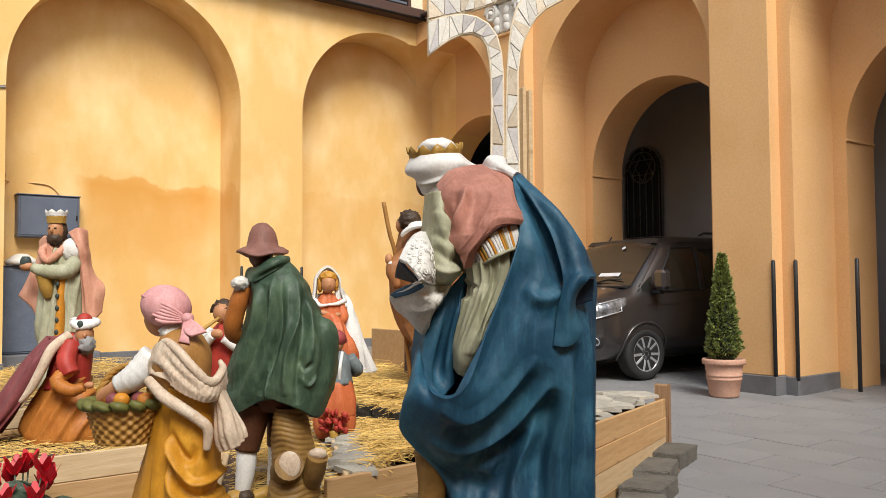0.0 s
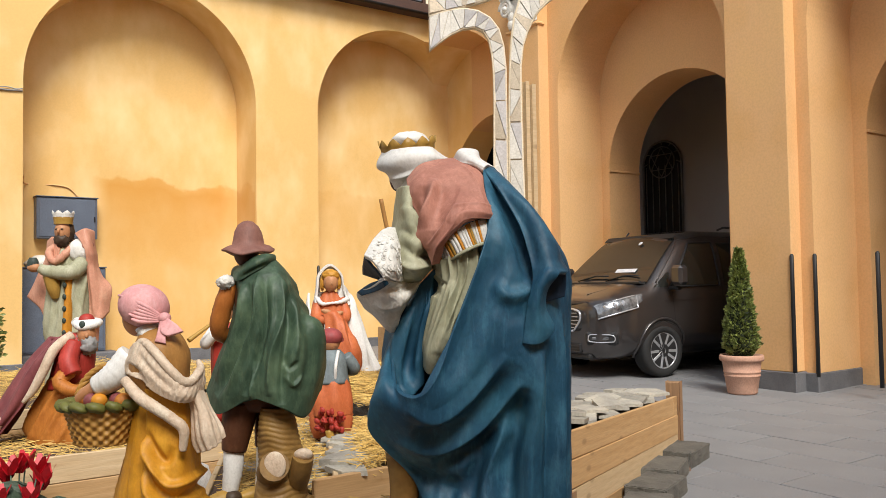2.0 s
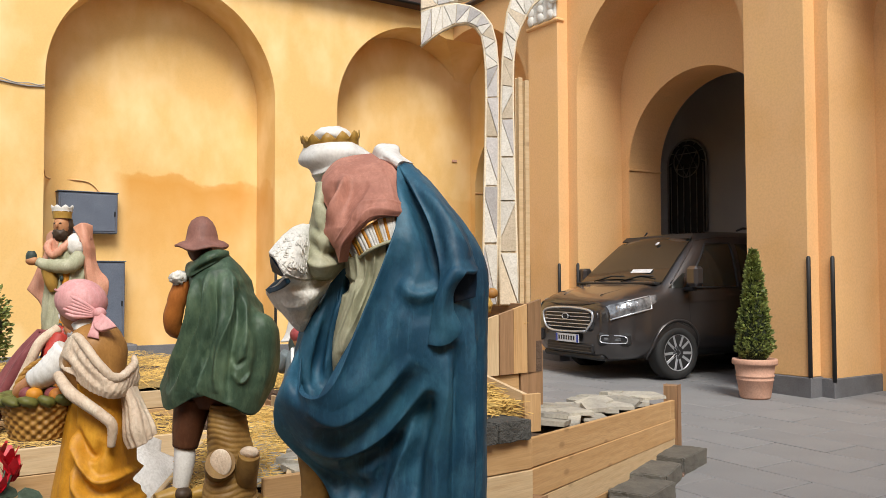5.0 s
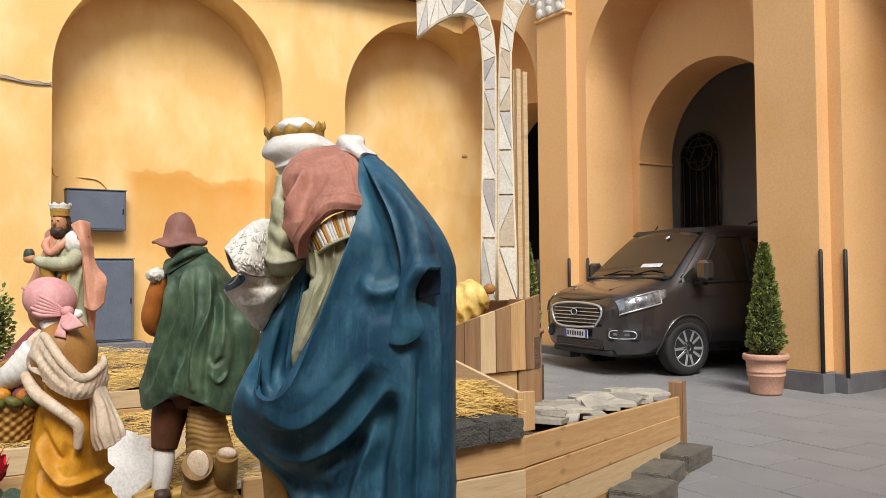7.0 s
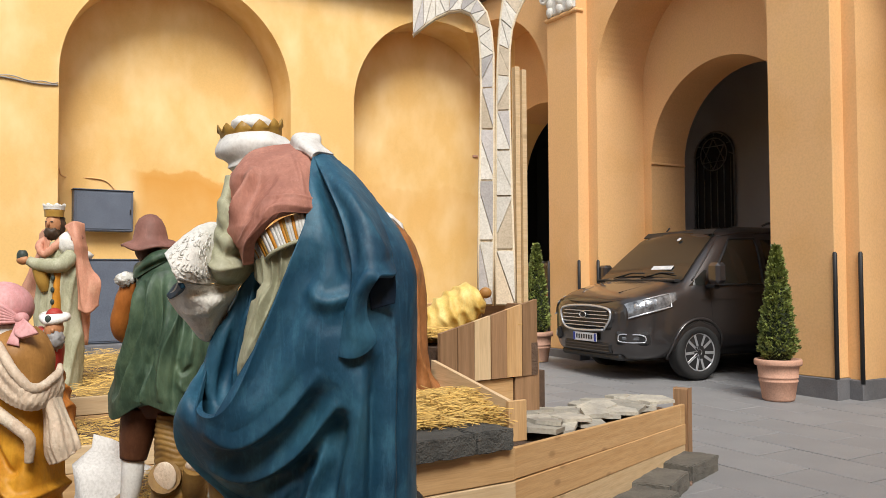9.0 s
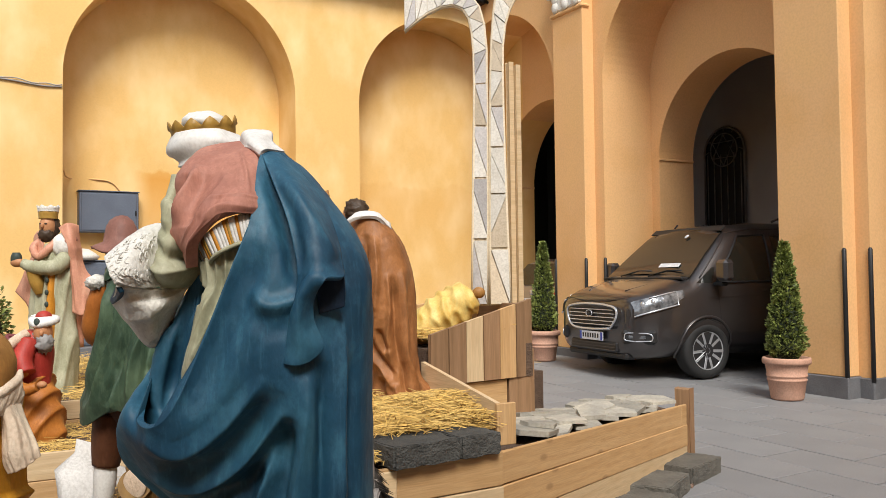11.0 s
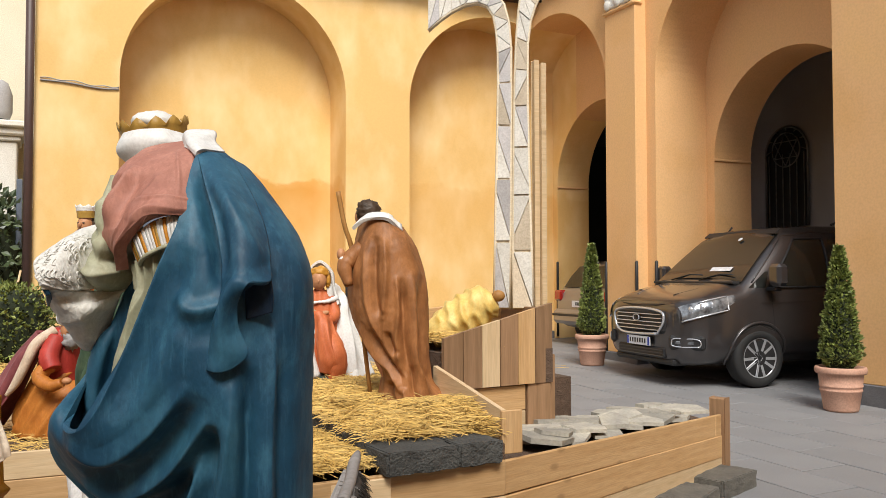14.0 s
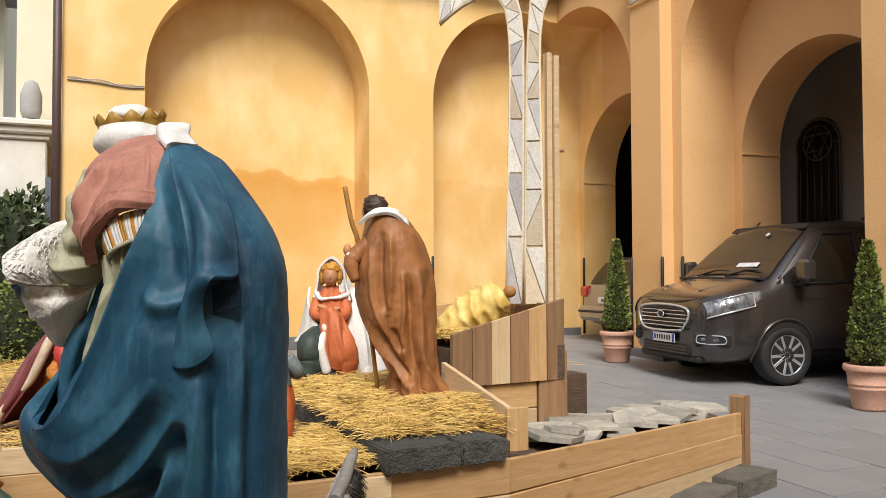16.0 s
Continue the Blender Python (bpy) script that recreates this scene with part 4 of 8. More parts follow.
def straw_patch(name, label, height, x0, x1, y0, y1, n, seed, inside=None, length=0.17, lift=0.05, bed=True, cell=0.05):
    """Loose straw over a bed that follows height(x, y)."""
    r = random.Random(seed)
    t = thing(name, label, "straw", kind="stuff")
    nx, ny = max(int((x1 - x0) / cell), 2), max(int((y1 - y0) / cell), 2)
    if bed:
        bm = bmesh.new()
        grid = {}
        for i in range(nx + 1):
            for j in range(ny + 1):
                x, y = x0 + (x1 - x0) * i / nx, y0 + (y1 - y0) * j / ny
                if inside and not inside(x, y):
                    continue
                grid[i, j] = bm.verts.new((x, y, height(x, y) + 0.02 * noise.noise(Vector((x * 9, y * 9, seed)))))
        for i in range(nx):
            for j in range(ny):
                k = [(i, j), (i + 1, j), (i + 1, j + 1), (i, j + 1)]
                if all(q in grid for q in k):
                    bm.faces.new([grid[q] for q in k])
        part("bed", bm, STRAWB, t, smooth=True)
    bm = bmesh.new()
    made = 0
    while made < n:
        x, y = r.uniform(x0, x1), r.uniform(y0, y1)
        if inside and not inside(x, y):
            continue
        made += 1
        a, ln = r.uniform(0, 2 * math.pi), length * r.uniform(0.5, 1.4)
        z = height(x, y) + r.uniform(-0.005, lift)
        d = Vector((math.cos(a), math.sin(a), r.uniform(-0.22, 0.3))) * ln / 2
        s = Vector((-math.sin(a), math.cos(a), 0)) * 0.0016 * r.uniform(0.7, 1.5)
        c = Vector((x, y, z))
        bend = Vector((r.uniform(-1, 1), r.uniform(-1, 1), r.uniform(0, 1))) * ln * 0.09
        rows = []
        for q, o in ((c - d, Vector()), (c + bend, Vector()), (c + d, Vector())):
            rows.append([bm.verts.new(q + s), bm.verts.new(q + Vector((0, 0, 0.0026))), bm.verts.new(q - s)])
        for u, v in zip(rows, rows[1:]):
            for k in range(3):
                bm.faces.new((u[k], u[(k + 1) % 3], v[(k + 1) % 3], v[k]))
    part("stalks", bm, STRAW, t)
    return t


# right-hand ramp wall with slates
ramp = thing("plank_ramp_wall", "low new pine plank wall with end post", "planter")
A, B = Vector((3.50, 3.09, 0)), Vector((5.90, 4.20, 0))
side = (B - A).normalized()
nrm = Vector((side.y, -side.x, 0))
for k, (za, zb) in enumerate(((0.405, 0.285), (0.245, 0.14), (0.085, -0.005), (-0.07, -0.14))):
    o = nrm * 0.004 * (k % 2)
    for f0, f1 in (((0.0, 1.0),) if k else ((0.0, 0.96), (0.962, 1.0))):
        p, q = A.lerp(B, f0) + o, A.lerp(B, f1) + o
        board(ramp, p + Vector((0, 0, za + (zb - za) * f0)), q + Vector((0, 0, za + (zb - za) * f1)), 0.028, 0.152, PINE if k != 2 else PINEL)
part("post", beam(B + side * 0.055 - nrm * 0.02 + Vector((0, 0, -0.14)), B + side * 0.055 - nrm * 0.02 + Vector((0, 0, 0.47)), 0.11, 0.085, 0.005, up=(side.x, side.y, 0)), PINEDZ, ramp, "brown square end post")
part("stub_post", beam(A + side * 0.02 + nrm * 0.05 + Vector((0, 0, -0.14)), A + side * 0.02 + nrm * 0.05 + Vector((0, 0, 0.20)), 0.12, 0.06, 0.005, up=(side.x, side.y, 0)), PINEDZ, ramp)
fill = bmesh.new()
q = [A - nrm * 0.02, B - nrm * 0.02, Vector((6.0, 4.62, 0)), Vector((4.45, 4.40, 0)), Vector((3.52, 4.0, 0))]
hz = lambda p: 0.44 - 0.052 * max(0, (p - A).dot(side))
rings(fill, [[p + Vector((0, 0, -0.2)) for p in q], [p + Vector((0, 0, hz(p))) for p in q]])
part("earth_fill", fill, SOIL, ramp, "dark earth filling")
# slates, lapped over the ramp
rs = random.Random(5)
def slate(parent, c, r, tilt, m=SLATE):
    bm = bmesh.new()
    n = rs.randint(5, 8)
    pts = [(r * rs.uniform(0.75, 1.15) * math.cos(2 * math.pi * i / n + rs.uniform(-0.25, 0.25)), 0.72 * r * rs.uniform(0.75, 1.15) * math.sin(2 * math.pi * i / n + rs.uniform(-0.25, 0.25))) for i in range(n)]
    th = rs.uniform(0.016, 0.028)
    rings(bm, [[(x, y, 0) for x, y in pts], [(x * 0.99, y * 0.99, th) for x, y in pts]])
    for f in bm.faces:
        f.smooth = False
    o = part("slate", bm, m, parent)
    o.matrix_local = Matrix.Translation(c) @ pose(0, 0, 0, tilt[0], tilt[1], rs.uniform(0, 360))


for i in range(12):
    for j in range(3):
        u, v = 0.62 + i * 0.165 + rs.uniform(-0.03, 0.03), 0.175 + j * 0.12 + rs.uniform(-0.02, 0.02)
        p = A + side * u - nrm * v
        if u < 0.85 and v < 0.02:
            continue
        slate(ramp, (p.x, p.y, hz(p) + 0.034 + 0.002 * j + rs.uniform(0, 0.025) + (0.024 if i % 2 else 0)), rs.uniform(0.13, 0.20), (rs.uniform(-7, 7), rs.uniform(-5, 8)))

# stepped kerb stones
def rough_block(lx, ly, lz, seed, m=BASALT, name="basalt_block", label="rough dark basalt block on paving", cat="stone block", group="basalt blocks", at=None):
    bm = bmesh.new()
    bmesh.ops.create_cube(bm, size=1.0)
    bmesh.ops.bevel(bm, geom=bm.edges[:], offset=0.035, segments=2, affect="EDGES")
    bmesh.ops.subdivide_edges(bm, edges=[e for e in bm.edges if e.calc_length() > 0.5], cuts=9, use_grid_fill=True)
    for v in bm.verts:
        v.co = Vector((v.co.x * lx, v.co.y * ly, (v.co.z + 0.5) * lz))
        k = noise.noise(v.co * 16 + Vector((seed * 7.1, 0, 0))) + 0.6 * noise.noise(v.co * 42 + Vector((seed, 3, 0)))
        v.co += Vector((v.co.x / lx, v.co.y / ly, v.co.z / lz - 0.5)) * 0.013 * k
    o = link(name, bm, m, smooth=False)
    tagged(o, label, cat, group)
    if at is not None:
        o.matrix_world = at
    return o


ang = math.degrees(math.atan2(side.y, side.x))
for i, (x, y, w) in enumerate(((5.66, 3.98, 0.50), (5.14, 3.74, 0.50), (4.72, 3.46, 0.48), (4.30, 3.20, 0.48), (3.9, 3.0, 0.46), (3.5, 2.8, 0.46))):
    x, y = x + 0.06, y + 0.02
    rough_block(w - 0.02, 0.275, 0.12, i, m=KERB, at=pose(x, y, gz(x, y) - 0.012, 0, 0, ang + (-6, 4, -3, 5, -2, 3)[i]), label="rough dark basalt kerb stone on paving")
gravel = bmesh.new()
rg = random.Random(9)
for i in range(900):
    u, v = rg.uniform(0.3, 2.3), rg.uniform(0.02, 0.22)
    p = A + side * u + nrm * v
    bmesh.ops.create_icosphere(gravel, subdivisions=1, radius=rg.uniform(0.006, 0.016), matrix=Matrix.Translation((p.x, p.y, gz(p.x, p.y) + 0.004)))
tagged(link("gravel", gravel, mat("brown_gravel", (0.22, 0.14, 0.10), (0.13, 0.09, 0.07), rough=0.9, scale=30, vary=0.4, island=True)), "loose brown gravel along plank wall", "gravel", kind="stuff")

# front wall and raised bed under the kneeling woman and the bending man
bed = thing("raised_bed", "raised crib bed of pine boards filled with earth", "planter")
for k, z in enumerate((0.425, 0.265, 0.105)):
    board(bed, (2.05, 2.955 - 0.004 * (k % 2), z), (3.50, 3.03 - 0.004 * (k % 2), z), 0.028, 0.155, (PINE, PINEL, PINE)[k])
part("earth_fill", box(2.94, 3.56, 3.12, 5.5, -0.1, 0.56, 0.01), SOIL, bed, "dark earth filling")
for i in range(22):
    y = 3.12 + i * 0.105
    part("picket", box(2.915, 2.937, y, y + 0.1, 0.1, 0.50 + 0.02 * ((i * 7) % 3), 0.004), (PINEZ, PINELZ, PINEDZ, PINEZ)[(i * 5) % 4], bed)
for i, (x, y, lx, ly, rz) in enumerate(((3.055, 3.065, 0.34, 0.25, 4), (3.345, 3.085, 0.225, 0.23, 5), (3.0, 3.36, 0.20, 0.36, 0), (3.0, 3.74, 0.20, 0.36, 0), (3.0, 4.12, 0.20, 0.36, 0), (3.0, 4.5, 0.20, 0.36, 0))):
    rough_block(lx, ly, 0.098 if i < 2 else 0.12, 20 + i, at=pose(x, y, 0.504 if i < 2 else 0.485, 0, 0, rz), label="rough dark basalt block edging straw bed")
mound = lambda x, y: 0.575 + 0.06 * math.exp(-((x - 3.3) ** 2 + (y - 4.2) ** 2) / 0.5)
straw_patch("straw_mound", "golden loose straw on raised crib bed", mound, 3.02, 3.54, 3.16, 5.45, 7500, 1, lift=0.085, length=0.16)
straw_patch("straw_spill", "loose straw hanging over basalt edge", lambda x, y: 0.615, 2.90, 3.14, 3.14, 4.9, 1100, 2, bed=False, lift=0.03)

# manger
mg = thing("manger", "manger box of mixed brown and pale boards", "manger")
P0, P1 = Vector((3.60, 3.90, 0)), Vector((4.36, 3.985, 0))
cols = (PINEDZ, PINEDZ, PINELZ, PINEDZ, PINEZ, PINEDZ)
for i in range(6):
    u0, u1 = i / 6 + 0.004, (i + 1) / 6 - 0.004
    a, b = P0.lerp(P1, u0), P0.lerp(P1, u1)
    top0, top1 = 0.985 + 0.185 * u0, 0.985 + 0.185 * u1
    bm = bmesh.new()
    o = Vector((0.004, -0.026 - 0.003 * (i % 2), 0))
    rings(bm, [[a + Vector((0, 0, 0.70)), b + Vector((0, 0, 0.70)), b + o + Vector((0, 0, 0.70)), a + o + Vector((0, 0, 0.70))],
               [a + Vector((0, 0, top0)), b + Vector((0, 0, top1)), b + o + Vector((0, 0, top1)), a + o + Vector((0, 0, top0))]])
    for f in bm.faces:
        f.smooth = False
    part("front_board", bm, cols[i], mg)
for k, z in enumerate((0.62, 0.47, 0.33)):
    board(mg, P0 + Vector((0.0, 0.01, z)), P0.lerp(P1, 0.76) + Vector((0, 0.01, z)), 0.026, 0.145, (PINE, PINEL, PINE)[k])
part("corner_post", box(4.19, 4.35, 3.955, 3.99, 0.2, 0.71, 0.004), PINEDZ, mg, "brown corner post")
part("edge_post", box(4.36, 4.40, 3.985, 4.06, 0.2, 0.86, 0.004), PINEDZ, mg)
for k in range(5):
    board(mg, (4.365, 4.02, 0.42 + k * 0.16), (4.40, 4.62, 0.42 + k * 0.16), 0.024, 0.155, (PINE, PINED, PINEL, PINE, PINED)[k])
board(mg, (3.62, 4.6, 1.02), (4.40, 4.65, 1.1), 0.024, 0.16, PINE, name="back_board")
board(mg, (3.62, 4.6, 0.8), (4.40, 4.65, 0.8), 0.024, 0.3, PINED, name="back_board")
part("floor_board", box(3.62, 4.36, 3.95, 4.6, 0.70, 0.90, 0.0), SOIL, mg)
bd = thing("sloping_board", "pale pine board sloping beside straw mound", "board")
bm = bmesh.new()
rings(bm, [[(x, y, 0.52) for x, y in ((3.525, 3.84), (3.55, 3.84), (3.585, 3.16), (3.56, 3.16))], [(x, y, z) for x, y, z in ((3.525, 3.84, 0.845), (3.55, 3.84, 0.845), (3.585, 3.16, 0.70), (3.56, 3.16, 0.70))]])
for f in bm.faces:
    f.smooth = False
part("face", bm, PINELY, bd)
part("end", box(3.55, 3.66, 3.135, 3.158, 0.50, 0.70, 0.003), PINEZ, bd)
straw_patch("manger_straw", "straw lying in manger box", lambda x, y: 0.95, 3.63, 4.34, 4.0, 4.58, 500, 3)
straw_patch("straw_tuft", "straw piled against sloping board", lambda x, y: 0.60 + 0.07 * (1 - abs(y - 3.45) / 0.35), 3.22, 3.53, 3.25, 3.75, 1000, 4, bed=False, lift=0.07, length=0.13)

# lower part of the stage: shepherd, child, flags
step01 = lambda u: max(0.0, min(1.0, u))
low = thing("lower_stage", "low crib stage of boards with slate flags and earth", "planter")
lowpoly = [(1.62, 3.05), (2.91, 3.05), (2.91, 5.4), (2.50, 5.4), (2.44, 4.74)]
bm = bmesh.new()
rings(bm, [[(x, y, -0.2) for x, y in lowpoly], [(x, y, 0.395) for x, y in lowpoly]])
for f in bm.faces:
    f.smooth = False
part("earth_fill", bm, SOIL, low, "dark earth filling")
in_low = lambda x, y: 3.07 < y < 5.35 and x < 2.88 and (x - 1.64) * 1.69 - (y - 3.05) * 0.82 > 0.12
for k, z in enumerate((0.335, 0.18)):
    board(low, (1.60, 3.06, z), (2.42, 4.70, z), 0.026, 0.15, (PINEL, PINE)[k])
board(low, (1.60, 3.035, 0.335), (2.13, 3.03, 0.335), 0.026, 0.15, PINEL)
board(low, (1.60, 3.035, 0.18), (2.13, 3.03, 0.18), 0.026, 0.15, PINE)
for i in range(40):
    sx, sy = rs.uniform(1.75, 2.8), rs.uniform(3.2, 4.6)
    if in_low(sx - 0.08, sy):
        slate(low, (sx, sy, 0.398 + 0.012 * (i % 4)), rs.uniform(0.12, 0.2), (rs.uniform(-3, 3), rs.uniform(-3, 3)))
boxpoly = [(2.19, 3.0), (2.90, 3.0), (2.90, 4.0), (2.69, 4.0)]
in_box = lambda x, y: 3.0 < y < 4.0 and x < 2.9 and (x - 2.19) * 1.0 - (y - 3.0) * 0.5 > 0.01
straw_patch("straw_floor", "loose straw strewn over low stage", lambda x, y: 0.41, 2.12, 2.88, 3.06, 5.2, 2000, 6, lift=0.05, inside=lambda x, y: in_low(x, y) and not in_box(x, y))
straw_patch("straw_wisps", "thin straw wisps on slate flags", lambda x, y: 0.43, 1.6, 2.3, 3.2, 5.2, 350, 7, bed=False, lift=0.02, inside=in_low)
sb = thing("grey_board_box", "low board box of grey slates with straw", "box")
bm = bmesh.new()
rings(bm, [[(x, y, -0.2) for x, y in boxpoly], [(x, y, 0.478) for x, y in boxpoly]])
for f in bm.faces:
    f.smooth = False
part("earth_fill", bm, SOIL, sb)
board(sb, (2.175, 2.99, 0.43), (2.68, 4.0, 0.43), 0.022, 0.13, PINEL)
for k, z in enumerate((0.42, 0.27)):
    board(sb, (2.17, 2.985, z), (2.93, 2.985, z), 0.024, 0.145, (PINEL, PINE)[k])
for i in range(14):
    q = i / 13
    slate(sb, (2.27 + 0.5 * q * 0.95 + rs.uniform(0, 0.06), 3.07 + 0.88 * q, 0.484 + 0.006 * (i % 3)), rs.uniform(0.10, 0.15), (rs.uniform(-3, 3), rs.uniform(-3, 3)))
straw_patch("box_straw", "bright straw heaped on grey slates", lambda x, y: 0.48 + 0.05 * step01((x - 2.19 - 0.5 * (y - 3.0) - 0.10) / 0.2), 2.30, 2.89, 3.02, 4.0, 1700, 8, lift=0.035, length=0.15, inside=lambda x, y: in_box(x - 0.10, y))
# upright boards under the basalt edging
up = thing("bed_facing", "upright pine boards facing raised straw bed", "facing")
for i in range(21):
    part("board", box(2.902, 2.918, 3.06 + i * 0.105, 3.161 + i * 0.105, 0.2, 0.468 - 0.006 * (i % 2), 0.003), (PINE, PINEL)[i % 3 == 0], up)
# plinth under the bowing king, out of view from above the board tops
pk = thing("king_plinth", "low board plinth covered with straw", "plinth")
part("core", box(1.70, 2.26, 1.52, 2.12, -0.25, 0.63, 0.01), PINE, pk)
straw_patch("plinth_straw", "straw on low board plinth", lambda x, y: 0.635, 1.76, 2.20, 1.58, 2.06, 220, 14, bed=False, lift=0.01)
# weathered little roof beside the plinth
hut = thing("small_hut_roof", "weathered grey boards of a toy hut roof", "toy hut")
for i in range(5):
    part("roof_board", beam((2.44 + i * 0.03, 2.36 + i * 0.085, 0.40), (2.56 + i * 0.035, 2.46 + i * 0.085, 0.575 + 0.01 * (i % 2)), 0.075, 0.016, 0.003), GREYBD, hut)
part("ridge_log", tube(smoothpath([(2.52, 2.40, 0.575), (2.60, 2.55, 0.60), (2.66, 2.68, 0.63), (2.71, 2.77, 0.655)], 12), [0.022] * 9 + [0.02, 0.016, 0.01], 9), GREYBD, hut)
part("body", box(2.60, 2.70, 2.48, 2.76, -0.1, 0.52, 0.02), DARK, hut)
fr = bmesh.new()
rf = random.Random(6)
for i in range(160):
    p = Vector((2.58, 2.44, 0.585)).lerp(Vector((2.68, 2.70, 0.60)), rf.random())
    q = p + Vector((rf.uniform(0.02, 0.06), rf.uniform(-0.02, 0.02), rf.uniform(-0.09, -0.03)))
    tube([p, q], [0.003, 0.001], 4, fr)
part("thatch", fr, HAIRTH, hut, "dark brush thatch")

# left boxes
lb = thing("left_plank_box", "pine plank box filled with soil and straw", "planter")
for k, z in enumerate((0.335, 0.19, 0.05)):
    board(lb, (-0.6, 4.72 - 0.003 * (k % 2), z), (2.46, 4.70 - 0.003 * (k % 2), z), 0.028, 0.142, (PINEL, PINE, PINE)[k])
part("earth_fill", box(-0.6, 2.5, 4.74, 6.05, -0.1, 0.32, 0.01), SOIL, lb, "brown soil filling")
straw_patch("straw_carpet", "straw scattered on soil", lambda x, y: 0.325, 0.6, 2.5, 4.78, 6.0, 1300, 9, bed=False, lift=0.03)
bb = thing("back_plank_box", "raised plank box covered with straw", "planter")
for k, z in enumerate((0.43, 0.30)):
    board(bb, (-0.2, 6.08, z), (3.55, 6.05, z), 0.028, 0.125, (PINEL, PINE)[k])
    board(bb, (3.55, 6.05, z), (3.58, 9.2, z), 0.028, 0.125, (PINE, PINEL)[k])
part("earth_fill", box(-0.2, 3.54, 6.1, 9.2, -0.1, 0.46, 0.01), SOIL, bb)
straw_patch("straw_field", "golden straw spread over plank box", lambda x, y: 0.47 + 0.06 * math.sin(x * 3) * math.sin(y * 2.2), 0.6, 3.5, 6.12, 9.15, 3400, 10, lift=0.06)
fb = thing("far_plank_box", "plank box with slates beside manger", "planter")
for k, z in enumerate((0.60, 0.45, 0.30)):
    board(fb, (3.58, 5.5, z), (5.1, 5.7, z), 0.028, 0.145, (PINE, PINEL, PINE)[k])
part("earth_fill", box(3.58, 5.0, 4.7, 5.5, -0.1, 0.62), SOIL, fb)
part("upright_board", box(4.0, 4.03, 5.0, 5.6, 0.62, 0.95, 0.004), PINE, fb)
straw_patch("far_straw", "straw on plank box beside manger", lambda x, y: 0.64, 3.6, 4.9, 4.75, 5.5, 600, 12, lift=0.06)

# sack
sk = bmesh.new()
rws = []
for i in range(11):
    u = i / 10
    rr = 0.155 * (1 - 0.25 * u) * (1.0 if u < 0.9 else 0.5)
    rws.append([(rr * (1.15 + 0.10 * math.sin(3 * a + 4 * u)) * math.cos(a), rr * (0.8 + 0.08 * math.sin(5 * a + 6 * u)) * math.sin(a) + 0.02 * math.sin(9 * u), 0.36 * u - 0.03 * u * math.cos(a)) for a in [2 * math.pi * k / 30 for k in range(30)]])
rings(sk, rws)
CLOTH = mat("white_canvas", (0.68, 0.66, 0.63), (0.55, 0.53, 0.50), rough=0.9, scale=9, fine=120, bump=0.4)
tagged(link("canvas_sack", sk, CLOTH, smooth=True), "crumpled white canvas sack on slate flags", "sack").matrix_world = pose(1.93, 4.30, gz(1.93, 4.3) - 0.01, 0, 0, 25) @ Matrix.Diagonal((1.5, 1.3, 1.75, 1))

# cyclamen
cy = thing("cyclamen_plant", "red cyclamen with dark marbled leaves in pot", "potted plant", pose(1.20, 4.38, gz(1.2, 4.4)))
part("pot", lathe([(0, 0), (0.11, 0), (0.15, 0.24), (0.165, 0.25), (0.165, 0.29), (0.14, 0.29), (0.135, 0.25), (0, 0.24)], 24), TERRA, cy)
CYL = mat("cyclamen_leaf", (0.05, 0.09, 0.05), (0.14, 0.19, 0.13), rough=0.5, scale=40, fine=90, bump=0.2)
RED = mat("red_petal", (0.62, 0.008, 0.02), (0.42, 0.003, 0.012), rough=0.5, scale=12, bump=0.1)
rc = random.Random(3)
for i in range(34):
    a, rr = rc.uniform(0, 6.28), rc.uniform(0.03, 0.24)
    bm = bmesh.new()
    n = 10
    k = rc.uniform(0.045, 0.07)
    c = bm.verts.new((0, 0, 0.004))
    rim = [bm.verts.new((k * (1 + 0.12 * math.cos(3 * q)) * math.cos(q), k * math.sin(q), -0.012 + 0.006 * math.sin(4 * q))) for q in [2 * math.pi * j / n for j in range(n)]]
    for j in range(n):
        bm.faces.new((c, rim[j], rim[(j + 1) % n])).smooth = True
    bmesh.ops.solidify(bm, geom=bm.faces[:], thickness=0.003)
    part("leaf", bm, CYL, cy).matrix_local = pose(rr * math.cos(a), rr * math.sin(a), 0.38 + 0.10 * (1 - rr / 0.24) + rc.uniform(-0.03, 0.03), rc.uniform(-25, 25) - 30 * math.sin(a), rc.uniform(-25, 25) + 30 * math.cos(a))
for i in range(11):
    a, rr = rc.uniform(0, 6.28), rc.uniform(0.0, 0.15)
    x, y, z = rr * math.cos(a), rr * math.sin(a), rc.uniform(0.44, 0.57)
    part("stem", tube([(x * 0.4, y * 0.4, 0.3), (x, y, z)], 0.004, 5), CYL, cy)
    bm = bmesh.new()
    for q in range(5):
        an = 2 * math.pi * q / 5 + i
        d = Vector((math.cos(an), math.sin(an), 0))
        s = Vector((-d.y, d.x, 0))
        p = Vector((x, y, z))
        rows = [[p + d * (0.008 + 0.045 * u) + s * w * 0.030 * math.sin(math.pi * min(u + 0.18, 1) * 0.9) + Vector((0, 0, 0.085 * u - 0.012)) for w in (-1, 0, 1)] for u in (0, 0.35, 0.7, 1)]
        rings(bm, rows, closed=False)
    part("flower", bm, RED, cy, "red cyclamen flower")

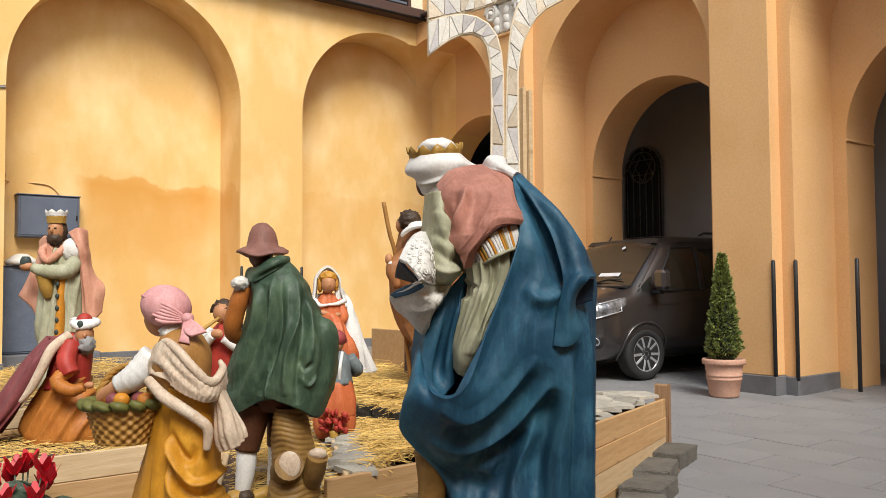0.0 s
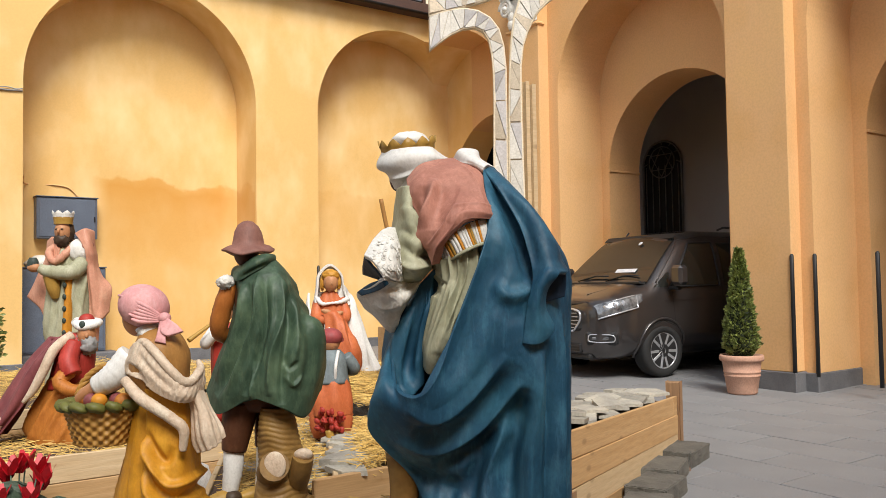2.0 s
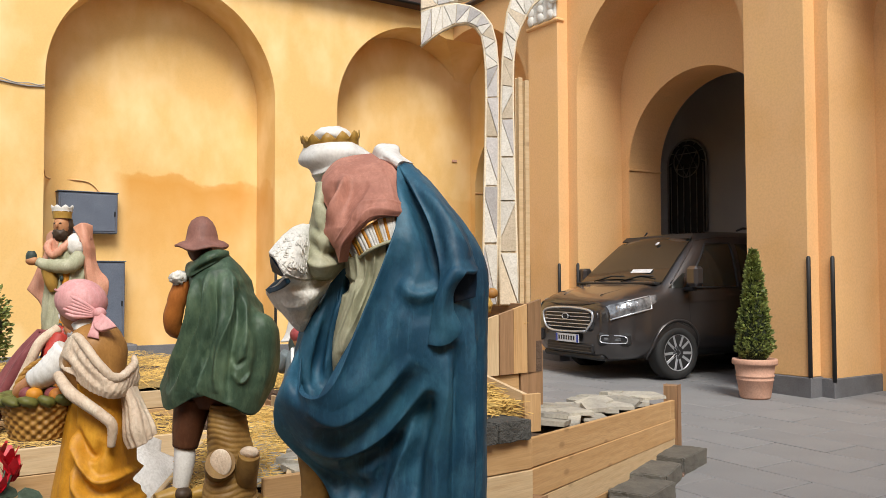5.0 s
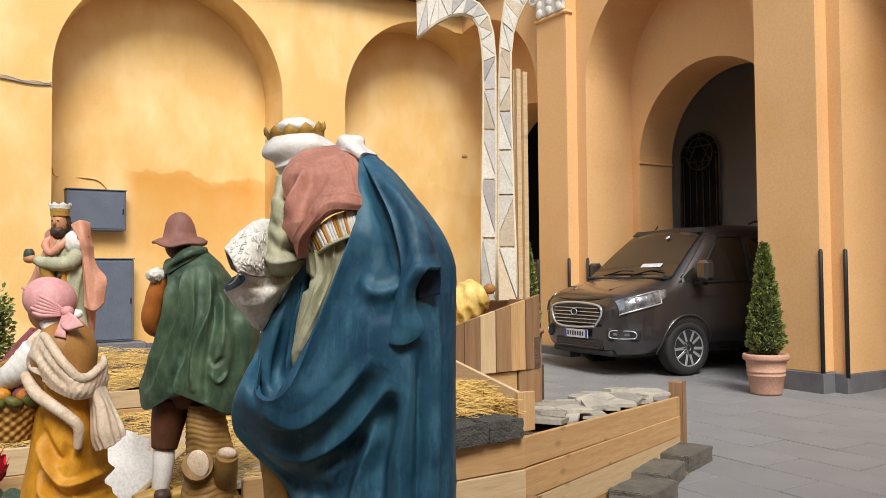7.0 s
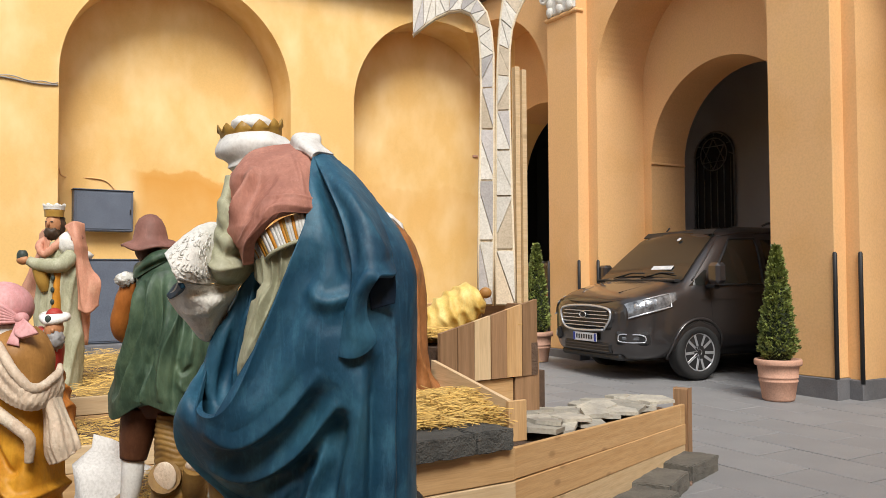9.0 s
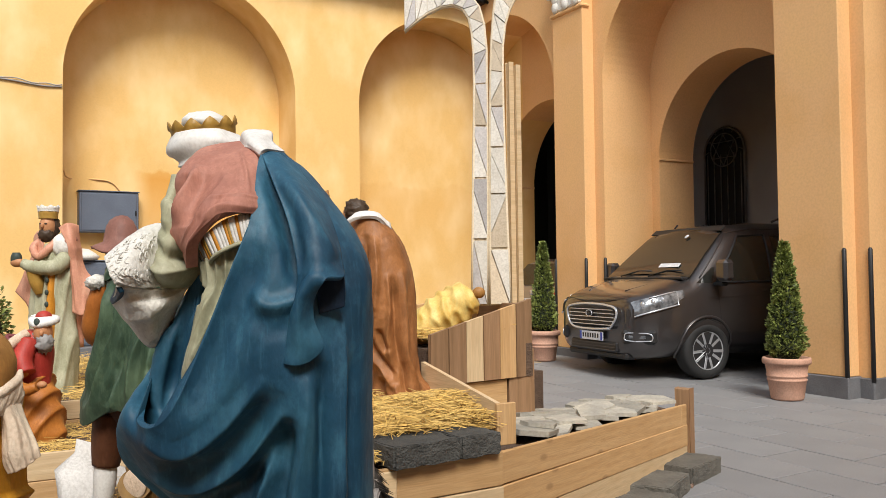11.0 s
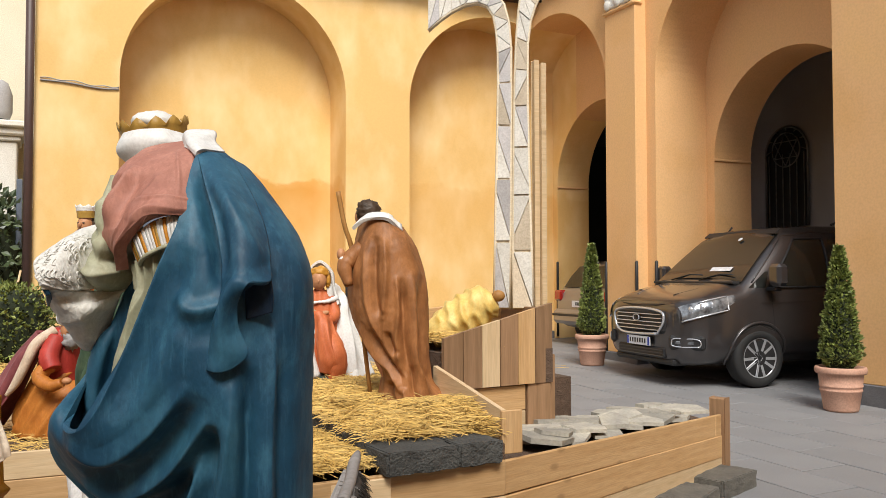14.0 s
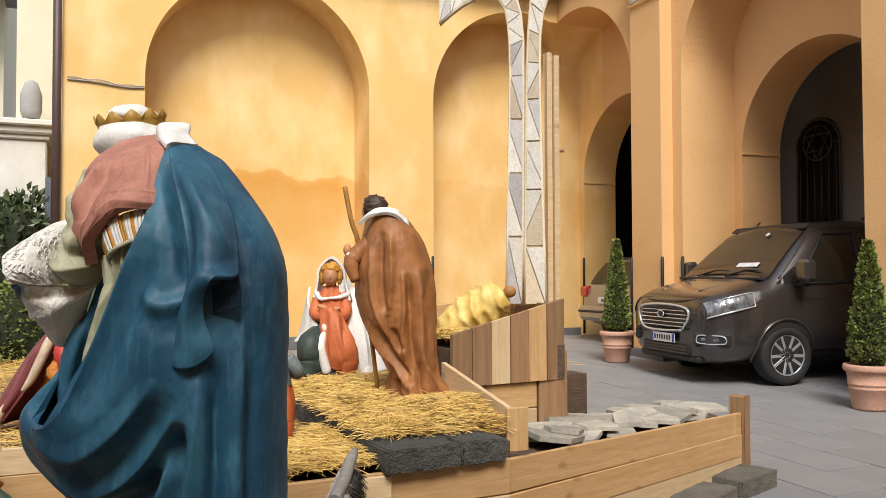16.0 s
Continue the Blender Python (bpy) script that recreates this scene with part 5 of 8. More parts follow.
# mop and dustpan by the shrubs
mp = thing("broom", "pale broom stick leaning by kerb", "broom")
part("stick", tube([(1.10, 11.6, 0.15), (1.36, 11.9, 1.42)], 0.014, 8), PINEL, mp)
part("dustpan", box(0.98, 1.24, 11.35, 11.6, 0.02, 0.12, 0.02), RED, mp, "red plastic dustpan")
part("pan_handle", tube([(1.16, 11.5, 0.1), (1.15, 11.62, 0.9)], 0.012, 8), WHITEPL, mp)


# ---- comet tail of mosaic boards ----
def comet():
    t = thing("comet_decoration", "tall comet tail of pale board frames with slate mosaic", "decoration")
    r = random.Random(8)

    def ribbon(left, right, back, n, seed):
        """Flat strip between two edge lines, with a mosaic of tilted facets, pale rims and a board back."""
        L, R = smoothpath(left, n + 1), smoothpath(right, n + 1)
        rr = random.Random(seed)
        for i in range(n):
            a, b, c, d = L[i], R[i], R[i + 1], L[i + 1]
            s1, s2 = rr.choice(((0.12, 0.85), (0.88, 0.15), (0.25, 0.95), (0.8, 0.05)))
            m1, m2 = a.lerp(d, s1), b.lerp(c, s2)
            for poly in ((a, b, m2, m1), (m1, m2, c, d)) if i % 3 else ((a, b, d), (b, c, d)):
                bm = bmesh.new()
                ce = sum(poly, Vector()) / len(poly)
                pts = [ce + (p - ce) * 0.93 for p in poly]
                k = back.normalized() * rr.uniform(0.004, 0.010)
                rings(bm, [[p - k * 0.2 for p in pts], [p - k * 2 for p in pts]])
                for f in bm.faces:
                    f.smooth = False
                part("mosaic_tile", bm, rr.choice((TILEG, TILEL, TILEL, TILEW, TILEW, TILEW)), t)
        for E in (L, R):
            part("rim", tube(E, 0.011, 6), PALEBD, t)
        bm = bmesh.new()
        rings(bm, [[a, b, b + back, a + back] for a, b in zip(L, R)])
        part("backing", bm, PALEBD, t)

    bk = Vector((0.03, 0.05, 0))
    e1, e2 = Vector((0.812, -0.583, 0)), None
    O = Vector((4.28, 4.36, 0))
    P = lambda u, z: O + Vector((0.844, -0.537, 0)) * u + Vector((0, 0, z))
    # left strip bends over to the left at its top; right strip sweeps up to the right
    ribbon([P(-0.075, 1.12), P(-0.06, 1.9), P(-0.045, 2.5), P(-0.05, 2.85), P(-0.09, 3.04), P(-0.20, 3.10), P(-0.36, 3.04), P(-0.50, 2.93)],
           [P(0.02, 1.12), P(0.03, 1.9), P(0.035, 2.5), P(0.03, 2.9), P(-0.03, 3.12), P(-0.18, 3.22), P(-0.36, 3.215), P(-0.50, 3.17)], bk, 13, 1)
    ribbon([P(0.04, 1.12), P(0.05, 1.9), P(0.06, 2.5), P(0.08, 2.95), P(0.13, 3.25), P(0.26, 3.45), P(0.5, 3.6)],
           [P(0.17, 1.12), P(0.15, 1.9), P(0.14, 2.5), P(0.15, 2.9), P(0.22, 3.12), P(0.34, 3.28), P(0.6, 3.42)], bk, 13, 2)
    ribbon([P(-0.50, 3.19), P(-0.2, 3.26), P(0.0, 3.33), P(0.15, 3.42)], [P(-0.50, 3.34), P(-0.2, 3.38), P(0.0, 3.44), P(0.15, 3.56)], bk, 8, 3)
    for u, z1 in ((0.19, 2.72), (0.235, 2.70)):
        part("prop_board", beam(P(u, 1.0) + bk, P(u, z1) + bk, 0.04, 0.03, 0.003, up=(1, 0, 0)), PINEL, t)


TILEG = mat("grey_mosaic", (0.50, 0.47, 0.45), (0.40, 0.38, 0.37), rough=0.5, scale=14, fine=80, bump=0.1, vary=0.25)
TILEL = mat("beige_mosaic", (0.66, 0.56, 0.42), (0.55, 0.45, 0.32), rough=0.5, scale=14, fine=80, bump=0.1, vary=0.2)
TILEW = mat("whitewashed_mosaic", (0.72, 0.69, 0.62), (0.62, 0.58, 0.5), rough=0.5, scale=14, fine=80, bump=0.1, vary=0.12)
PALEBD = wood("whitewashed_pine", (0.80, 0.70, 0.52), (0.70, 0.58, 0.40))
comet()


# ---- painted statues ----
def paint(name, col, col2=None, rough=0.52, bump=0.14, scale=8.0, third=None, plain=False):
    """Old oil paint on modelled cloth: broad glaze, rubbed and dirty patches, fine craze and brush marks."""
    col2 = col2 or tuple(c * 0.5 for c in col)
    if plain:
        return mat(name, col, col2, rough=rough, scale=scale, fine=70, bump=0.3, spread=0.6, third=third, grain=0.3, dist=0.005, spec=0.32)
    m = mat(name, col, col2, rough=rough, scale=scale, fine=110, bump=bump, spread=0.5, third=third, grain=0.35, dist=0.006, spec=0.3, stretch=(1.0, 1.0, 0.7))
    n, l = m.node_tree.nodes, m.node_tree.links
    b = n["Principled BSDF"]
    out = b.inputs["Base Color"].links[0].from_socket
    tc = n.new("ShaderNodeTexCoord")
    # (scale, stretch along the drape, threshold band, amount, tone): rubbed edges, dirt specks, brush lines
    for sc, st, lo, hi, amt, tone in ((13, 0.6, 0.50, 0.72, 0.32, 1.6), (75, 1.0, 0.58, 0.72, 0.40, 0.45), (55, 0.12, 0.52, 0.70, 0.22, 1.7)):
        mp, no, r, mx = n.new("ShaderNodeMapping"), n.new("ShaderNodeTexNoise"), n.new("ShaderNodeValToRGB"), n.new("ShaderNodeMix")
        mp.inputs["Scale"].default_value, mp.inputs["Rotation"].default_value = (1.0, 1.0, st), (0.0, 0.45, 0.0)
        l.new(tc.outputs["Object"], mp.inputs[0]), l.new(mp.outputs[0], no.inputs["Vector"])
        no.inputs["Scale"].default_value, no.inputs["Detail"].default_value, no.inputs["Roughness"].default_value = sc, 7, 0.7
        r.color_ramp.elements[0].position, r.color_ramp.elements[1].position = lo, hi
        r.color_ramp.elements[0].color, r.color_ramp.elements[1].color = (0, 0, 0, 1), (amt, amt, amt, 1)
        l.new(no.outputs[0], r.inputs[0]), l.new(r.outputs[0], mx.inputs[0]), l.new(out, mx.inputs[6])
        mx.data_type = "RGBA"
        mx.inputs[7].default_value = (*(min(c * tone + (0.02 if tone > 1 else 0), 0.85) for c in col), 1)
        out = mx.outputs[2]
    l.new(out, b.inputs["Base Color"])
    return m


S_BLUE = paint("glazed_blue", (0.042, 0.145, 0.210), (0.006, 0.026, 0.054), third=(0.015, 0.068, 0.122), scale=5)
# darker copy of the cloak blue, painting shade inside hollows
S_BLUED = paint("painted_shadow_blue", (0.012, 0.03, 0.06))
S_ROSE = paint("old_rose_leather", (0.46, 0.215, 0.155), (0.31, 0.125, 0.09), rough=0.6)
S_SAGE = paint("sage_cloth", (0.47, 0.46, 0.33), (0.26, 0.26, 0.15), rough=0.6)
S_WHITE = paint("white_glaze", (0.80, 0.79, 0.75), (0.62, 0.60, 0.56), rough=0.5)
S_FUR = paint("ermine_white", (0.80, 0.78, 0.72), (0.64, 0.62, 0.56), rough=0.7, scale=30, bump=0.8)
S_GOLD = paint("old_gold", (0.50, 0.30, 0.07), (0.30, 0.17, 0.03), rough=0.4, plain=True)
S_SKIN = paint("painted_skin", (0.55, 0.27, 0.13), (0.40, 0.18, 0.08), rough=0.5, plain=True)
S_SKIND = paint("dark_painted_skin", (0.14, 0.06, 0.035), rough=0.5, plain=True)
S_ORNG = paint("orange_stripe", (0.72, 0.30, 0.03), rough=0.5, plain=True)
S_GREEN = paint("dark_green_glaze", (0.100, 0.150, 0.085), (0.018, 0.036, 0.022), third=(0.042, 0.076, 0.046))
S_HAT = paint("brown_felt", (0.26, 0.12, 0.09), (0.16, 0.07, 0.055), rough=0.6)
S_RUST = paint("rust_sleeve", (0.46, 0.16, 0.03), (0.28, 0.08, 0.015))
S_BROWN = paint("brown_breeches", (0.12, 0.045, 0.02))
S_BARK = paint("painted_bark", (0.34, 0.20, 0.055), (0.15, 0.075, 0.02), scale=16, bump=0.9, plain=True)
S_PINK = paint("pink_kerchief", (0.72, 0.37, 0.36), (0.58, 0.26, 0.26))
S_OCHRE = paint("ochre_dress", (0.60, 0.28, 0.020), (0.42, 0.17, 0.010))
S_VEST = paint("ochre_brown_bodice", (0.40, 0.20, 0.055), (0.24, 0.11, 0.03))
S_SHAWL = paint("cream_shawl", (0.70, 0.56, 0.42), (0.50, 0.37, 0.26), scale=22, bump=0.6)
S_WICK = paint("wicker", (0.50, 0.27, 0.06), (0.24, 0.11, 0.02), scale=30, bump=0.8, plain=True)
S_OLIVE = paint("olive_leaves", (0.17, 0.17, 0.04), plain=True)
S_RED = paint("crimson_cloth", (0.42, 0.045, 0.03), (0.25, 0.02, 0.015))
S_WINE = paint("wine_cloak", (0.24, 0.07, 0.07), (0.14, 0.035, 0.04))
S_ORNB = paint("burnt_orange_robe", (0.50, 0.19, 0.035), (0.32, 0.10, 0.015))
S_GREY = paint("grey_beard", (0.36, 0.35, 0.34), scale=25, bump=0.8, plain=True)
S_HAIR = paint("dark_hair", (0.08, 0.05, 0.03), scale=30, bump=0.9, plain=True)
S_HAIRG = paint("golden_hair", (0.60, 0.30, 0.04), (0.42, 0.18, 0.02), scale=30, bump=0.8, plain=True)
S_CORAL = paint("coral_dress", (0.60, 0.17, 0.06), (0.44, 0.10, 0.035))
S_TEAL = paint("blackish_green_skirt", (0.05, 0.07, 0.06))
S_CLOAKB = paint("chestnut_cloak", (0.38, 0.16, 0.055), (0.19, 0.074, 0.024), scale=12)
S_SALM = paint("salmon_cloak", (0.66, 0.33, 0.22), (0.50, 0.22, 0.14))
S_YELL = paint("straw_yellow_swaddling", (0.80, 0.60, 0.22), (0.62, 0.38, 0.07), scale=14)
S_CAP = paint("raspberry_cap", (0.36, 0.07, 0.07))
S_SLATEB = paint("grey_blue_shirt", (0.20, 0.24, 0.25))


def fold(x):
    """Rounded ridges with sharp valleys, -1 to 1."""
    s = abs(math.sin(x * 0.5))
    return 2 * s ** 0.75 - 1.15


def ridge(x):
    """Crisp ridge lines with broad hollows between."""
    s = abs(math.sin(x * 0.5))
    return 1.5 * (1 - s) ** 1.4 - 0.45


def spline(P, n, axis=0):
    """Catmull-Rom resampling of an array of points along an axis."""
    P = np.moveaxis(P, axis, 0)
    E = np.concatenate([2 * P[:1] - P[1:2], P, 2 * P[-1:] - P[-2:-1]])
    u = np.linspace(0, len(P) - 1, n)
    i = np.minimum(u.astype(int), len(P) - 2)
    t = (u - i).reshape((-1,) + (1,) * (P.ndim - 1))
    a, b, c, d = E[i], E[i + 1], E[i + 2], E[i + 3]
    return np.moveaxis(0.5 * (2 * b + (c - a) * t + (2 * a - 5 * b + 4 * c - d) * t * t + (3 * b - a - 3 * c + d) * t ** 3), 0, axis)


class Figure:
    def __init__(self):
        self.bm, self.mats = bmesh.new(), []

    def slot(self, m):
        if m not in self.mats:
            self.mats.append(m)
        return self.mats.index(m)

    def robe(self, rows, m, n=40, seg=72, disp=None, cap=True, stripes=None, power=1.0, shear=None):
        """Loft; rows of z, left, right, near, far (in the figure's own right / depth axes)."""
        P = smoothpath([(r[0], r[1], r[2]) for r in rows], n)
        Q = smoothpath([(r[3], r[4], 0) for r in rows], n)
        out = []
        for i in range(n):
            z, l, r = P[i]
            b0, b1 = Q[i][0], Q[i][1]
            ca, cb, ha, hb = (l + r) / 2, (b0 + b1) / 2, (r - l) / 2, (b1 - b0) / 2
            row = []
            for k in range(seg):
                t = 2 * math.pi * k / seg
                c, s = math.cos(t), math.sin(t)
                a, b = ca + ha * math.copysign(abs(c) ** power, c), cb + hb * math.copysign(abs(s) ** power, s)
                if disp:
                    d = disp(a, b, z, t, i / (n - 1))
                    a, b = a + c * d, b + s * d
                row.append((a, b, z + (shear(a, i / (n - 1)) if shear else 0)))
            out.append(row)
        mi = self.slot(m)
        vs = rings(self.bm, out, mi=mi, cap=cap)
        if stripes:
            alt = [self.slot(q) for q in stripes]
            for f in {f for row in vs for v in row for f in v.link_faces}:
                c = f.calc_center_median()
                f.material_index = alt[int((c.x + 1.003) / 0.0085) % len(alt)]
        return self

    def ball(self, c, r, m, rot=(0, 0, 0), bump=0.0, freq=20, u=24, v=16):
        M = Matrix.Translation(c) @ pose(0, 0, 0, *rot)
        made = bmesh.ops.create_uvsphere(self.bm, u_segments=u, v_segments=v, radius=1.0)["verts"]
        mi = self.slot(m)
        for q in made:
            k = 1 + bump * noise.noise(q.co * freq / 10 + Vector(c) * 9)
            q.co = M @ Vector((q.co.x * r[0] * k, q.co.y * r[1] * k, q.co.z * r[2] * k))
        for f in {f for q in made for f in q.link_faces}:
            f.material_index, f.smooth = mi, True
        return self

    def limb(self, pts, rad, m, n=18, seg=16, wrinkle=0.0, freq=9):
        P = smoothpath(pts, n)
        R = smoothpath([(r, 0, 0) for r in rad], n)
        mi = self.slot(m)
        tube(P, [max(q[0], 0.001) * (1 + wrinkle * fold(i * freq * 2 * math.pi / n)) for i, q in enumerate(R)], seg, self.bm, mi)
        return self

    def sheet(self, rows, m, n=18, k=14, thick=0.008, wave=0.0, waves=4):
        """Cloth through rows of points, with thickness."""
        R = [smoothpath(r, k) for r in rows]
        cols = [smoothpath([r[j] for r in R], n) for j in range(k)]
        mi = self.slot(m)
        A = [[cols[j][i] for j in range(k)] for i in range(n)]
        nr = []
        for i in range(n):
            row = []
            for j in range(k):
                du = A[min(i + 1, n - 1)][j] - A[max(i - 1, 0)][j]
                dv = A[i][min(j + 1, k - 1)] - A[i][max(j - 1, 0)]
                nn = du.cross(dv)
                row.append(nn.normalized() if nn.length > 1e-9 else Vector((0, -1, 0)))
            nr.append(row)
        F = [[A[i][j] + nr[i][j] * (thick / 2 + wave * math.sin(waves * 2 * math.pi * j / k)) for j in range(k)] for i in range(n)]
        B = [[A[i][j] - nr[i][j] * (thick / 2 - wave * math.sin(waves * 2 * math.pi * j / k)) for j in range(k)] for i in range(n)]
        rings(self.bm, [F[i] + B[i][::-1] for i in range(n)], mi=mi)
        return self

    def drape(self, rows, m, n=60, k=60, folds=(), thick=0.012, grain=0.003, sag=None):
        """Modelled cloth: a smooth net through rows of control points, raised and cut along fold lines.
        folds: (line in right / height, half width, lift); a positive lift draws a crisp ridge, a negative one a hollow."""
        A = spline(spline(np.array([[tuple(p) for p in r] for r in rows], float), n), k, 1)
        N = np.cross(np.gradient(A, axis=0), np.gradient(A, axis=1))
        N /= np.maximum(np.linalg.norm(N, axis=2, keepdims=True), 1e-9)
        if N[..., 1].mean() > 0:
            N = -N
        d = np.zeros(A.shape[:2])
        for line, w, lift in folds:
            L = spline(np.array(line, float), 33)
            V = L[1:] - L[:-1]
            W = A[:, :, None, [0, 2]] - L[:-1]
            s = np.clip((W * V).sum(axis=3) / (V * V).sum(axis=1), 0, 1)
            D = np.linalg.norm(W - s[..., None] * V, axis=3)
            near = D.argmin(axis=2)
            at = (near + np.take_along_axis(s, near[..., None], 2)[..., 0]) / 32.0
            q = np.clip(1 - D.min(axis=2) / (w if lift > 0 else w * 1.3), 0, 1)
            d += (lift if lift > 0 else 0.72 * lift) * np.clip(np.minimum(at, 1 - at) / 0.2, 0, 1) ** 0.7 * (q ** 1.35 if lift > 0 else q * q * (3 - 2 * q))
        if sag:
            u, v = np.meshgrid(np.linspace(0, 1, n), np.linspace(0, 1, k), indexing="ij")
            d += sag(u, v)
        d += grain * np.array([[noise.noise(Vector(p) * 9) + 0.45 * noise.noise(Vector(p) * 34) for p in r] for r in A])
        A = A + N * d[..., None]
        F, B = A + N * thick / 2, A - N * thick / 2
        rings(self.bm, [[tuple(p) for p in f] + [tuple(p) for p in b[::-1]] for f, b in zip(F, B)], mi=self.slot(m))
        return self

    def done(self, name, label, O, yaw):
        """O: the figure's place; yaw: turn of its right axis, degrees."""
        ob = link(name, self.bm, self.mats)
        ob.matrix_world = pose(O[0], O[1], 0, 0, 0, yaw)
        return tagged(ob, label, "statue", "crib statues")


def crown(F, c, r, h, points, m, tilt=(0, 0, 0)):
    M = Matrix.Translation(c) @ pose(0, 0, 0, *tilt)
    n = points * 4
    rows = []
    for lev, (q, zz) in enumerate(((1.0, 0.0), (1.03, h * 0.45), (1.1, None), (1.06, None), (0.96, h * 0.4), (0.93, 0.0))):
        row = []
        for i in range(n):
            t = 2 * math.pi * i / n
            z = zz if zz is not None else h * (0.55 + 0.45 * abs(math.cos(points * t / 2)) ** 1.5)
            row.append(M @ Vector((r * q * math.cos(t), r * q * math.sin(t), z)))
        rows.append(row)
    rings(F.bm, rows, cap=False, mi=F.slot(m))


def bowing_king():
    F = Figure()
    # hidden body that closes the figure behind the cloak
    F.robe([(0.63, -0.10, 0.22, -0.08, 0.20), (0.81, -0.15, 0.22, -0.08, 0.2), (0.97, -0.17, 0.225, -0.08, 0.2), (1.12, -0.10, 0.24, -0.08, 0.18), (1.275, -0.04, 0.24, -0.08, 0.16),
            (1.43, -0.02, 0.19, -0.08, 0.17), (1.54, 0.0, 0.11, -0.06, 0.15), (1.615, 0.02, 0.06, -0.02, 0.1)], S_BLUE, n=40, seg=48)
    # the cloak: from the shoulder round the back, swagged over the forearm, with a deep pocket in front
    F.drape([
        [(-0.158, 0.03, 1.230), (-0.206, -0.05, 1.144), (-0.219, -0.12, 1.059), (-0.183, -0.235, 1.004), (-0.125, -0.26, 1.019), (-0.063, -0.225, 1.142), (0.002, -0.22, 1.301), (0.045, -0.2, 1.442), (0.042, -0.11, 1.592), (0.081, -0.06, 1.608), (0.055, 0.03, 1.622), (-0.006, 0.12, 1.637)],
        [(-0.187, 0.06, 1.171), (-0.237, -0.08, 1.063), (-0.236, -0.19, 1.020), (-0.181, -0.215, 0.942), (-0.092, -0.235, 0.964), (-0.009, -0.235, 1.076), (0.057, -0.235, 1.206), (0.091, -0.215, 1.367), (0.090, -0.15, 1.499), (0.149, -0.08, 1.519), (0.135, 0.03, 1.560), (0.058, 0.13, 1.574)],
        [(-0.221, 0.07, 1.064), (-0.251, -0.1, 0.942), (-0.265, -0.155, 0.956), (-0.157, -0.115, 0.820), (-0.049, -0.15, 0.855), (0.049, -0.185, 0.955), (0.126, -0.225, 1.073), (0.170, -0.205, 1.203), (0.193, -0.15, 1.346), (0.270, -0.09, 1.351), (0.246, 0.03, 1.398), (0.137, 0.14, 1.404)],
        [(-0.228, 0.06, 0.934), (-0.236, -0.06, 0.859), (-0.261, -0.1, 0.872), (-0.118, -0.06, 0.755), (-0.017, -0.115, 0.751), (0.083, -0.16, 0.821), (0.159, -0.205, 0.917), (0.205, -0.195, 1.040), (0.237, -0.15, 1.170), (0.281, -0.09, 1.190), (0.270, 0.03, 1.245), (0.148, 0.15, 1.240)],
        [(-0.155, 0.06, 0.835), (-0.165, 0.02, 0.779), (-0.144, -0.04, 0.729), (-0.113, -0.09, 0.664), (-0.020, -0.15, 0.650), (0.077, -0.175, 0.662), (0.151, -0.19, 0.695), (0.203, -0.185, 0.729), (0.240, -0.15, 0.764), (0.275, -0.08, 0.794), (0.270, 0.03, 0.902), (0.150, 0.15, 0.873)],
        [(-0.142, 0.05, 0.482), (-0.149, 0.02, 0.477), (-0.139, -0.04, 0.466), (-0.107, -0.08, 0.449), (-0.021, -0.13, 0.465), (0.076, -0.155, 0.472), (0.150, -0.17, 0.476), (0.203, -0.165, 0.474), (0.242, -0.13, 0.460), (0.274, -0.08, 0.441), (0.268, 0.03, 0.575), (0.151, 0.15, 0.523)]],
        S_BLUE, n=150, k=210, thick=0.014, grain=0.0035, folds=[
            ([(0.047, 1.427), (0.001, 1.293), (-0.064, 1.134), (-0.118, 1.022)], 0.022, 0.013),
            ([(0.085, 1.382), (0.040, 1.264), (-0.017, 1.131), (-0.071, 1.014)], 0.035, -0.021),
            ([(0.055, 1.293), (0.084, 1.254), (0.132, 1.257), (0.165, 1.285)], 0.028, 0.018),
            ([(0.060, 1.234), (0.109, 1.204), (0.154, 1.218)], 0.030, -0.008),
            ([(-0.176, 0.968), (-0.106, 0.938), (-0.018, 0.990), (0.089, 1.098)], 0.030, 0.017),
            ([(-0.165, 0.898), (-0.091, 0.894), (0.004, 0.947), (0.116, 1.071)], 0.034, -0.033),
            ([(-0.201, 0.870), (-0.092, 0.846), (0.019, 0.903), (0.130, 1.026)], 0.028, 0.018),
            ([(-0.106, 0.803), (-0.011, 0.835), (0.070, 0.903), (0.133, 0.990)], 0.030, -0.036),
            ([(0.133, 1.012), (0.118, 0.924), (0.096, 0.822), (0.081, 0.648)], 0.026, -0.042),
            ([(0.059, 0.895), (0.023, 0.823), (-0.011, 0.707), (-0.034, 0.563)], 0.028, -0.036),
            ([(0.094, 0.939), (0.064, 0.851), (0.037, 0.735), (0.021, 0.562)], 0.030, 0.023),
            ([(0.172, 1.100), (0.165, 0.938), (0.146, 0.792), (0.136, 0.560)], 0.032, 0.023),
            ([(0.202, 1.129), (0.204, 0.967), (0.197, 0.791), (0.189, 0.559)], 0.020, -0.036),
            ([(0.239, 1.232), (0.231, 1.025), (0.229, 0.820), (0.227, 0.558)], 0.024, 0.018),
            ([(0.253, 1.143), (0.251, 0.937), (0.248, 0.587)], 0.014, -0.018),
            ([(-0.039, 0.766), (-0.066, 0.665), (-0.078, 0.535)], 0.024, -0.027),
            ([(0.062, 1.562), (0.106, 1.457), (0.133, 1.367), (0.144, 1.293)], 0.020, -0.021)])
